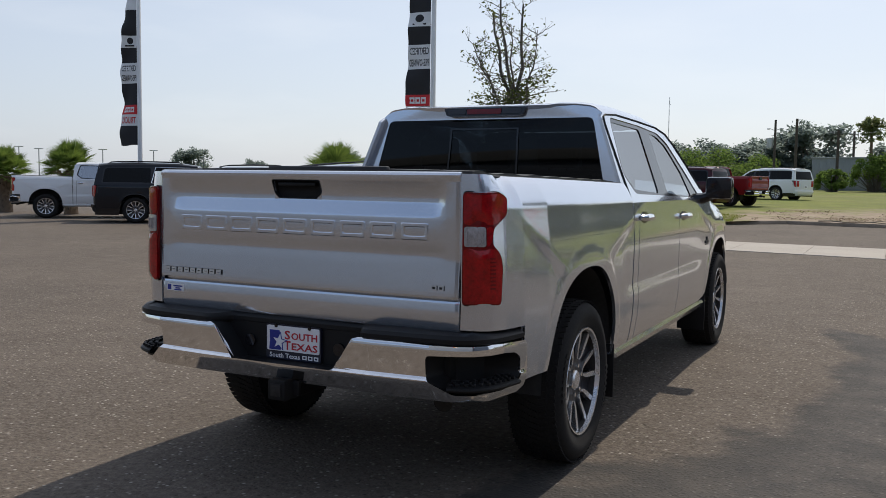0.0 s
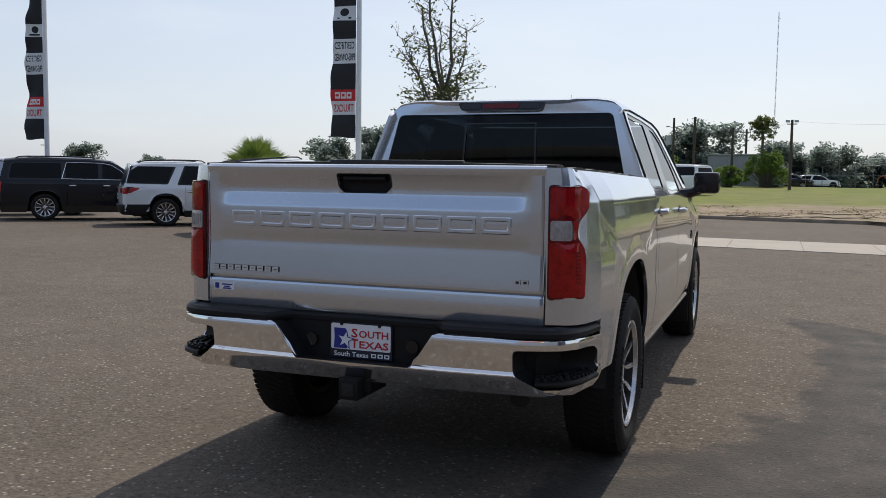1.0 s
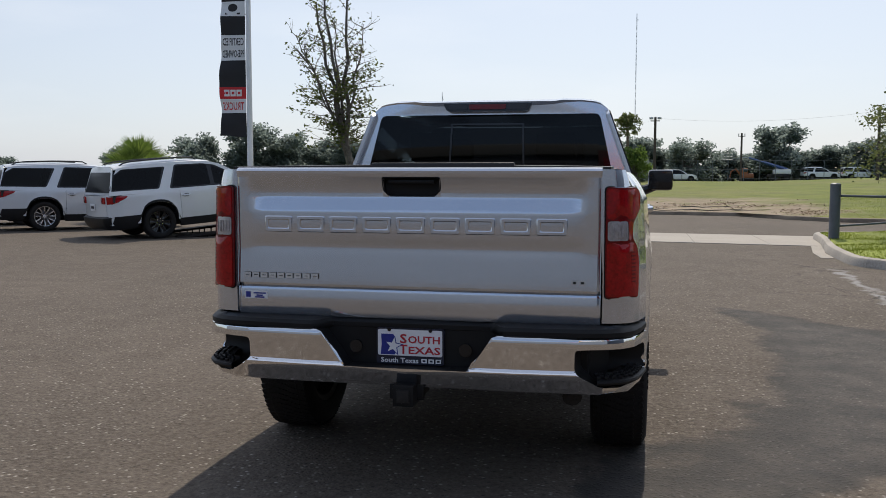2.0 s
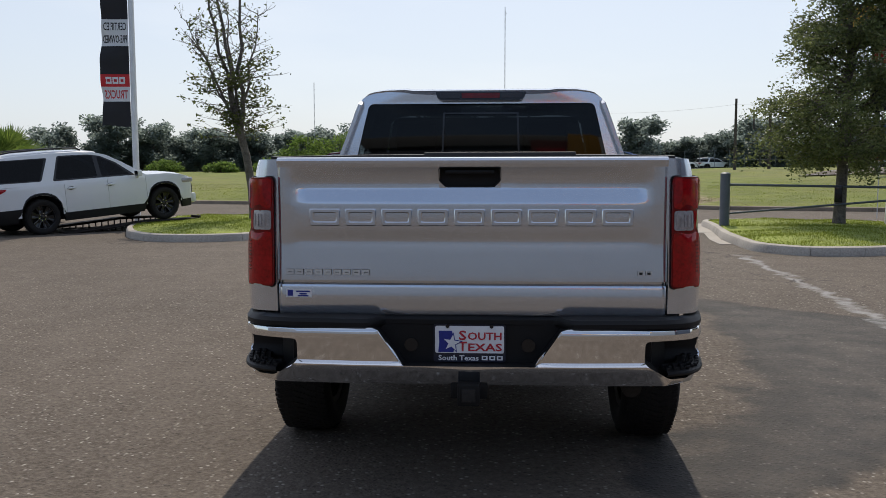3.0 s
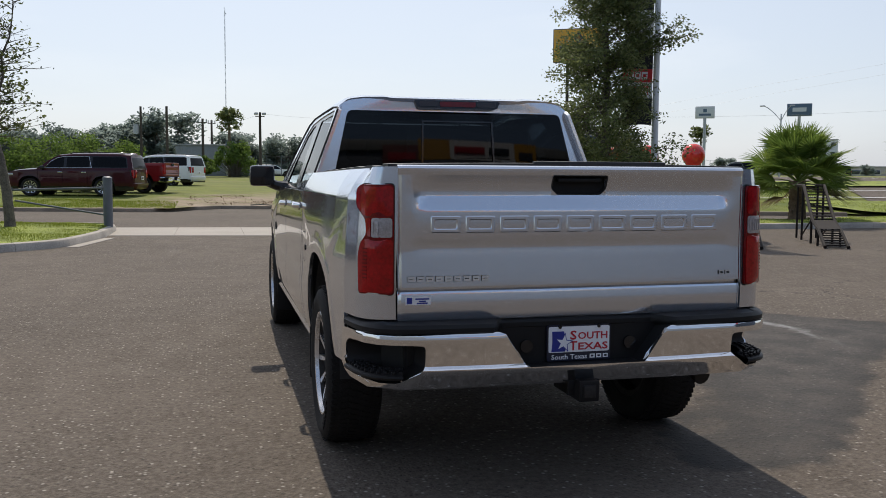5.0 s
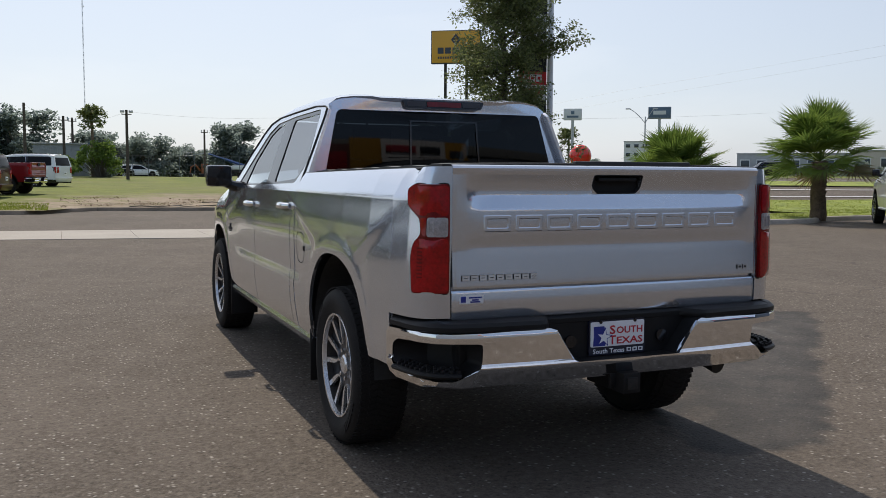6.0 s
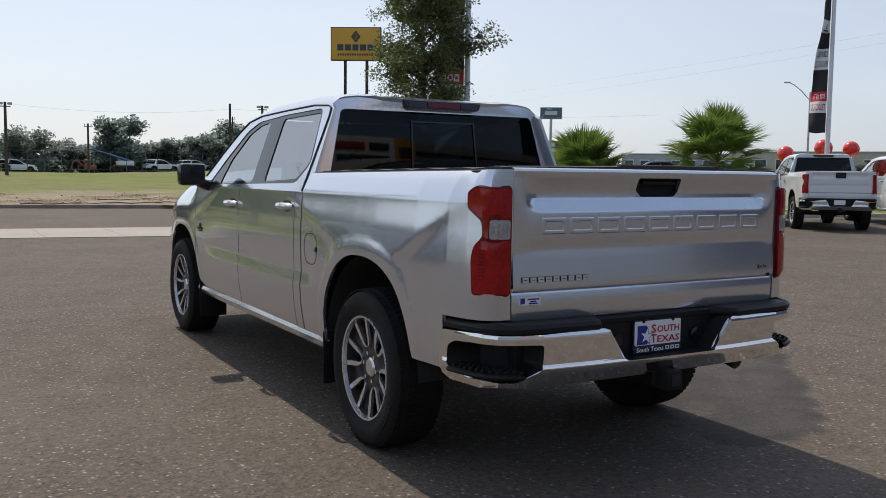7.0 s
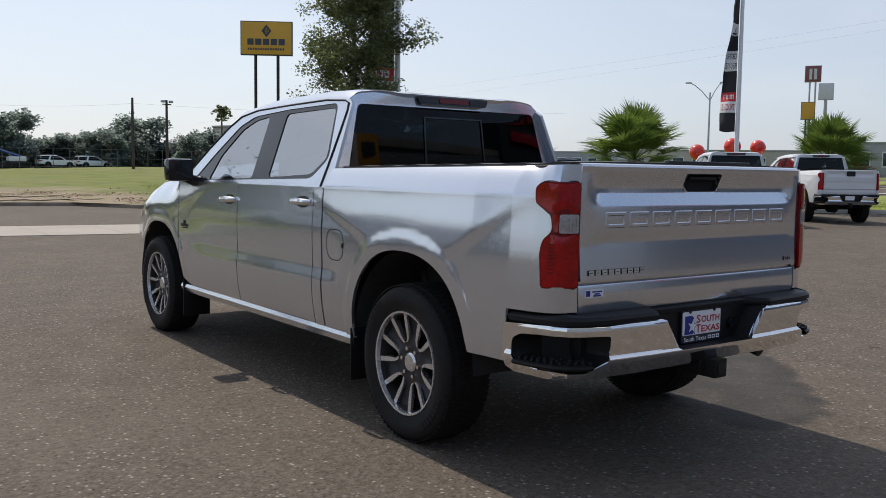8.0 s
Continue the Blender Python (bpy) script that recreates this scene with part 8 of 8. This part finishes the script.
# ---- buildings and yard ----
def building(x, y, w, d, h, turn, wall, label, rows=0, cols=0, parapet=0.3):
    th = thing("building", label, "building", m=pose(x, y, field_z(x, y) if y > 0 else 0, 0, 0, turn))
    bm = bmesh.new()
    box(bm, (0, d / 2, h / 2 - 0.1), (w, d, h + 0.2), 0.02)
    part("wall", bm, wall, th)
    bm = bmesh.new()
    box(bm, (0, d / 2, h + parapet / 2), (w + 0.3, d + 0.3, parapet), 0.03)
    part("roof", bm, SHEETMETAL, th)
    for r in range(rows):
        for c in range(cols):
            cx = -w / 2 + w * (c + 0.5) / cols
            cz = h * (r + 0.55) / rows
            bm = bmesh.new()
            box(bm, (cx, 0.02, cz), (w / cols * 0.6, 0.12, h / rows * 0.45), 0.02)
            win = part("window", bm, BUILDWHITE, th)
            bm = bmesh.new()
            box(bm, (cx, -0.05, cz), (w / cols * 0.52, 0.04, h / rows * 0.37), 0.01)
            part("pane", bm, BUILDGLASS, win)
    return th


shed = building(-2.6, 90.2, 5.0, 9.0, 3.1, -3, SHEETMETAL, "grey sheet-metal shed beyond the field", parapet=0.15)
for k in range(17):
    bm = bmesh.new()
    box(bm, (-2.45 + k * 0.305, -0.03, 1.55), (0.06, 0.06, 3.1), 0.01)
    part("wall_rib", bm, SHEETMETAL, shed)
bm = bmesh.new()
rows_mesh(bm, [[(2.5, y, 3.2) for y in (-0.3, 7.0)], [(4.2, y, 2.6) for y in (-0.3, 7.0)]])
solid(part("awning", bm, ROOFBLUE, shed, "sloping awning roof"), 0.12)
for k in (0, 3.2, 6.4):
    bm = bmesh.new()
    tube(bm, (4.0, k, -0.1), (4.0, k, 2.68), 0.09, n=8)
    part("awning_post", bm, GALV, shed)
building(48.0, 150.0, 16.0, 10.0, 4.4, 14, BUILDTAN, "low pale office building among trees", 1, 5)
building(62.0, 130.0, 12.0, 10.0, 7.0, 20, BUILDTAN, "tan two-storey block behind a boom lift", 2, 5)
building(215.0, 290.0, 26.0, 18.0, 14.0, -36, BUILDWHITE, "pale four-storey hotel far along the main road", 4, 8)
building(150.0, 190.0, 60.0, 25.0, 2.6, -36, BUILDTAN, "long tan retail building along the main road", 1, 14)
building(190.0, 170.0, 60.0, 25.0, 6.5, -46, SHEETMETAL, "long pale retail building with a dark front", 1, 14)
building(160.0, 110.0, 50.0, 25.0, 5.5, -54, BUILDTAN, "long flat-roofed retail building behind the palms", 1, 12)
building(150.0, 70.0, 22.0, 16.0, 6.0, -60, SHEETMETAL, "grey box-shaped store behind a palm", 1, 5)


def boom_lift(x, y, turn, angle, reach, label):
    """Wheeled carriage, turret with a white hood, a blue main boom, a thin jib and a railed basket."""
    th = thing("boom_lift", label, "boom lift", m=pose(x, y, field_z(x, y), 0, 0, turn) @ Matrix.Scale(0.86, 4))
    bm = bmesh.new()
    box(bm, (0, 0, 0.8), (3.0, 1.7, 0.45), 0.1)
    part("carriage", bm, STEELDARK, th)
    bm = bmesh.new()
    box(bm, (0.5, -0.45, 1.45), (2.6, 0.7, 0.75), 0.18)
    box(bm, (0.5, 0.55, 1.4), (2.3, 0.6, 0.65), 0.16)
    part("hood", bm, POLEWHITE, th, "white engine hood")
    for sx in (-1.1, 1.1):
        for sy in (-0.95, 0.95):
            bm = bmesh.new()
            tube(bm, (sx, sy - 0.18, 0.45), (sx, sy + 0.18, 0.45), 0.45, n=16)
            part("wheel", bm, RUBBER, th)
    a = radians(angle)
    q = Vector((1.4, 0, 1.75))
    knee = q + Vector((-math.cos(a), 0, math.sin(a))) * reach * 0.72
    e = knee + Vector((-math.cos(0.05), 0, math.sin(0.05))) * reach * 0.3
    bm = bmesh.new()
    tube(bm, (1.4, 0, 1.0), q, 0.30, 0.24, 8)
    tube(bm, q, q.lerp(knee, 0.6), 0.23, n=4)
    tube(bm, q.lerp(knee, 0.55), knee, 0.16, n=4)
    part("boom", bm, LIFTBLUE, th)
    bm = bmesh.new()
    tube(bm, (0.2, 0, 1.7), q.lerp(knee, 0.35) - Vector((0, 0, 0.15)), 0.07, n=6)
    part("ram", bm, GALV, th)
    bm = bmesh.new()
    tube(bm, knee, e, 0.06, n=6)
    tube(bm, knee - Vector((0, 0, 0.25)), e - Vector((0, 0, 0.25)), 0.05, n=6)
    part("jib", bm, GALV, th)
    bm = bmesh.new()
    for k in (0.0, 0.5, 1.0):
        for sy in (-0.42, 0.42):
            tube(bm, (e.x - 1.5, sy, e.z - 0.4 + k), (e.x, sy, e.z - 0.4 + k), 0.025, n=5)
        for sx in (-1.5, 0.0):
            tube(bm, (e.x + sx, -0.42, e.z - 0.4 + k), (e.x + sx, 0.42, e.z - 0.4 + k), 0.025, n=5)
    box(bm, (e.x - 0.75, 0, e.z - 0.42), (1.5, 0.84, 0.04), 0.01)
    for sx in (-1.5, -0.75, 0.0):
        for sy in (-0.42, 0.42):
            tube(bm, (e.x + sx, sy, e.z - 0.4), (e.x + sx, sy, e.z + 0.62), 0.025, n=5)
    part("basket", bm, GALV, th)
    return th


boom_lift(19.8, 122.0, 8, 17, 8.6, "blue boom lift with a white hood and its arm half raised")
boom_lift(47.5, 112.0, 18, 38, 7.0, "blue boom lift with its arm raised")
th = thing("digger", "orange compact digger in the machine yard", "digger", m=pose(16.0, 124.0, field_z(16.0, 124.0)) @ Matrix.Scale(0.85, 4))
for nm, c, sz in (("body", (0.15, 0, 1.0), (1.8, 1.3, 0.7)), ("cab", (-0.3, -0.1, 1.75), (0.95, 1.0, 0.95)), ("track", (0, -0.7, 0.35), (2.2, 0.4, 0.6)), ("track", (0, 0.7, 0.35), (2.2, 0.4, 0.6))):
    bm = bmesh.new()
    box(bm, c, sz, 0.12)
    ob = part(nm, bm, MACHINEORANGE if nm != "track" else RUBBER, th)
    if nm == "cab":
        bm = bmesh.new()
        box(bm, (-0.3, -0.1, 1.85), (0.75, 1.04, 0.5), 0.04)
        part("cab_window", bm, BUILDGLASS, ob)
bm = bmesh.new()
pipe(bm, [(-0.9, 0.2, 1.1), (-1.7, 0.2, 2.1), (-2.4, 0.2, 1.7), (-2.6, 0.2, 0.7)], [0.16, 0.14, 0.11, 0.08], 5)
arm = part("digger_arm", bm, MACHINEORANGE, th)
bm = bmesh.new()
box(bm, (-2.55, 0.2, 0.45), (0.5, 0.6, 0.5), 0.12)
part("bucket", bm, STEELDARK, arm)

# chain-link fence of the yard: posts, top rail and wires
th = thing("wire_fence", "tall grey wire fence along the far edge of the field", "fence", m=pose(0, 0, field_z(20, 95.5)))
for i in range(40):
    x = -2 + i * 1.6
    bm = bmesh.new()
    tube(bm, (x, 97.0 - 0.08 * x, -0.1), (x, 97.0 - 0.08 * x, 2.1), 0.03, n=6)
    part("fence_post", bm, POSTGREY, th)
for z in (0.15, 1.1, 2.05):
    bm = bmesh.new()
    tube(bm, (-2, 97.16, z), (60.4, 92.2, z), 0.012, n=4)
    part("fence_rail", bm, POSTGREY, th)

# far parked cars, alike the nearer ones
white_mid = next(o for o in scene.objects if o.parent is None and o.name == "estate_car")
dark_big = next(o for o in scene.objects if o.parent is None and o.get("label", "").startswith("dark blue-grey"))
for src, x, y, hd, lab in ((white_mid, 5.3, 119, 80, "small white estate car by the yard fence"), (dark_big, 1.9, 117, 100, "dark estate car beside a grey shed"), (white_mid, 24.2, 124.0, 82, "white estate car broadside behind the fence"), (white_mid, 29.2, 124.5, 84, "white estate car parked by the fence"),
                           (dark_big, 62, 92, -60, "dark estate car on the main road"), (white_mid, 70, 120, -60, "white estate car far along the main road"), (dark_big, 76, 78, -62, "dark estate car parked beyond the palms"), (dark_big, 90, 110, -60, "dark estate car far along the main road")):
    c = copy_thing(src, pose(x, y, field_z(x, y), 0, 0, -hd))
    c["label"] = lab
    c["group"] = "distant parked cars"

# main road beyond the side field, with pale lane lines
def main_road(a, u, z):
    """a metres along, u metres across from its near edge."""
    x, y = 24.8 + 0.855 * a + 0.518 * u, 46.0 - 0.518 * a + 0.855 * u
    return (x, y, field_z(x, y) + z)


bm = bmesh.new()
rows_mesh(bm, [[main_road(a, u, 0.07) for u in range(0, 25, 3)] for a in range(-8, 161, 4)])
tagged(finish("main_road", bm, ROADASPHALT), "wide grey main road beyond the grass and palms", "road", kind="structure")
bm = bmesh.new()
for u in (0.5, 8.0, 8.3, 15.7, 23.4):
    rows_mesh(bm, [[main_road(a, u + k, 0.08) for k in (0, 0.16)] for a in range(-8, 161, 2)])
tagged(finish("lane_lines", bm, ROADPAINT), "worn white lane lines on the main road", "road marking", kind="structure")

# wide junction where the side street meets the main road
def junction(s, t):
    a, b = Vector((21.5, street_far(21.5) - 0.4)), Vector((75.0, -4.0))
    c, d = Vector((33.5, 39.5)), Vector((115.0, -10.0))
    p = a.lerp(b, s).lerp(c.lerp(d, s), t)
    return (p.x, p.y, max(0.012, field_z(p.x, p.y) + 0.045) if p.y > street_far(p.x) - 0.2 else 0.012)


bm = bmesh.new()
rows_mesh(bm, [[junction(s, t) for s in np.linspace(0, 1, 28)] for t in np.linspace(0, 1, 16)])
tagged(finish("road_junction", bm, ROADASPHALT), "grey asphalt of the junction beyond the palms", "road", kind="structure")

# grassy corner between the palms and the junction, two lane lines and a dry median beyond it
def beyond(x, y, up):
    return (x, y, max(0.14, field_z(x, y) + up))


def across(name, label, category, y0, y1, up, material, n):
    """A band laid over the rising ground; y0 and y1 are given at x = 30, its run follows the street."""
    bm = bmesh.new()
    rows_mesh(bm, [[beyond(x, y0(x) + (y1(x) - y0(x)) * k / n, up) for x in range(21, 76)] for k in range(n + 1)])
    return tagged(finish(name, bm, material), label, category, kind="structure")


def run(y30):
    return lambda x: y30 - 0.225 * (x - 30.0)


across("verge", "green grass corner between palms and the wide junction", "grass", lambda x: 19.3 - 0.2 * (x - 21), run(24.8), 0.13, LAWN, 10)
across("lane_line", "worn white lane line of the junction", "road marking", run(26.6), run(26.85), 0.10, ROADPAINT, 1)
across("lane_line", "worn white lane line beyond the first", "road marking", run(31.3), run(31.65), 0.10, ROADPAINT, 1)
across("median", "dry grass median of the main road", "grass", run(35.4), run(41.6), 0.12, LAWN, 6)
verge_poly = [(21.2, 19.4), (40.0, 15.7), (40.0, 22.3), (21.2, 26.6)]
blades("grass", "green grass on the corner beyond the palms", [verge_poly], 16000, 0.06, 12, GRASS, lambda x, y: beyond(x, y, 0.13)[2])

# the long showroom that closes the lot behind, with a coloured fascia and a taller entrance block
showroom = building(0.0, -24.0, 70.0, 6.0, 9.0, 180, SHOWROOM, "long plain showroom with a coloured fascia behind the car park", parapet=0.4)


def fascia(x0, x1, z0, z1, mm, name, proud=0.18):
    """A board on the showroom's front; its width is given in world x, the wall itself is turned about."""
    bm = bmesh.new()
    box(bm, (-(x0 + x1) / 2, -proud / 2 - 0.02, (z0 + z1) / 2), (x1 - x0, proud, z1 - z0), 0.02)
    part(name, bm, mm, showroom)


for x0, x1, z0, z1, mm in ((2.4, 4.6, 7.5, 9.2, SIGNRED), (4.6, 6.6, 7.5, 9.45, SIGNYELLOW), (6.6, 11.0, 7.5, 9.45, PLATEWHITE), (11.0, 12.6, 7.5, 9.45, SIGNYELLOW)):
    fascia(x0, x1, z0, z1, mm, "fascia_board")
for x0, x1, z0, z1, mm in ((2.7, 4.4, 8.0, 8.9, PLATERED), (6.9, 8.9, 8.95, 9.2, PLATERED), (7.0, 10.6, 8.5, 8.72, SIGNDARK), (9.2, 10.6, 8.95, 9.2, SIGNDARK), (11.3, 12.3, 8.4, 9.1, SIGNDARK)):
    fascia(x0, x1, z0, z1, mm, "fascia_bar", 0.26)
bm = bmesh.new()
box(bm, (-29.0, 0.6, 6.1), (9.0, 2.4, 12.4), 0.04)
part("entrance_block", bm, SIGNDARK, showroom, "tall dark entrance block")
for x0, x1, z0, z1 in ((25.4, 28.0, 10.9, 11.5), (28.4, 32.4, 10.9, 11.5), (25.8, 31.8, 9.8, 10.3)):
    fascia(x0, x1, z0, z1, PLATERED, "fascia_bar", 0.80)


# tall lamp poles of a far car park
def lot_lamp(x, y, h):
    th = thing("lot_lamp", "slim steel car-park lamp with a flat double head", "street lamp", "far car-park lamps", m=pose(x, y, 0.0, 0, 0, 40))
    bm = bmesh.new()
    tube(bm, (0, 0, -0.1), (0, 0, h), 0.07, 0.05, 8)
    part("pole", bm, POSTGREY, th)
    bm = bmesh.new()
    box(bm, (0, 0, h), (1.0, 0.3, 0.10), 0.03)
    part("lamp_head", bm, GALV, th)


for x, y, h in ((-92.7, 69.0, 5.0), (-91.3, 70.7, 4.8), (-86.6, 76.3, 4.9), (-82.4, 80.7, 4.9), (-98.0, 107.2, 5.0)):
    lot_lamp(x, y, h)


# dry leaf litter and fallen branches on the bare earth behind the field kerb
rnd = random.Random(91)
verts, faces = [], []
while len(faces) < 2400:
    x, y = rnd.uniform(-2.5, 8.5), rnd.uniform(24.5, 38.0)
    d = y - field_edge(x)
    if d < 0.4 or rnd.random() > 0.25 + 0.9 * noise.noise((x * 0.5, y * 0.5, 9.0)) - 0.03 * d:
        continue
    s, a = rnd.uniform(0.02, 0.06), rnd.uniform(0, 6.283)
    u, v = Vector((math.cos(a), math.sin(a), rnd.uniform(-0.3, 0.6))) * s, Vector((-math.sin(a), math.cos(a), rnd.uniform(-0.3, 0.6))) * s * 0.5
    c = Vector((x, y, field_z(x, y) + 0.03))
    k = len(verts)
    verts += [c - u, c + v, c + u, c - v]
    faces.append((k, k + 1, k + 2, k + 3))
me = bpy.data.meshes.new("leaf_litter")
me.from_pydata(verts, [], faces)
me.materials.append(LEAFLITTER)
tagged(new("leaf_litter", me), "dry brown leaf litter on bare sandy earth", "litter", kind="stuff")
for x, y, a, n in ((4.6, 30.4, 0.1, 9), (1.5, 30.6, -0.15, 8), (4.0, 32.6, 0.4, 6)):
    th = thing("fallen_branch", "long dry dark branch lying on bare earth", "branch", "fallen branches", m=pose(x, y, field_z(x, y)))
    bm = bmesh.new()
    pts = [(i * 0.42 - n * 0.2, 0.07 * math.sin(i * 1.3 + a * 9) + a * i * 0.12, 0.04 + 0.02 * math.sin(i * 2.1)) for i in range(n)]
    pipe(bm, pts, taper(0.024, 0.008, n - 1), 5)
    part("bough", bm, BARK, th)
    for i in range(2, n - 1, 2):
        bm = bmesh.new()
        p = Vector(pts[i])
        pipe(bm, [p, p + Vector((0.3, rnd.uniform(-0.2, 0.2), 0.02)), p + Vector((0.6, rnd.uniform(-0.3, 0.3), 0.04))], [0.018, 0.012, 0.005], 4)
        part("twig", bm, BARK, th)

# unseen plain block beside the lot behind, added to darken tailgate reflections
building(32.0, -13.0, 22.0, 6.0, 9.0, -90, SHOWROOM, "plain grey block added out of view to darken the tailgate's reflections", parapet=0.4)
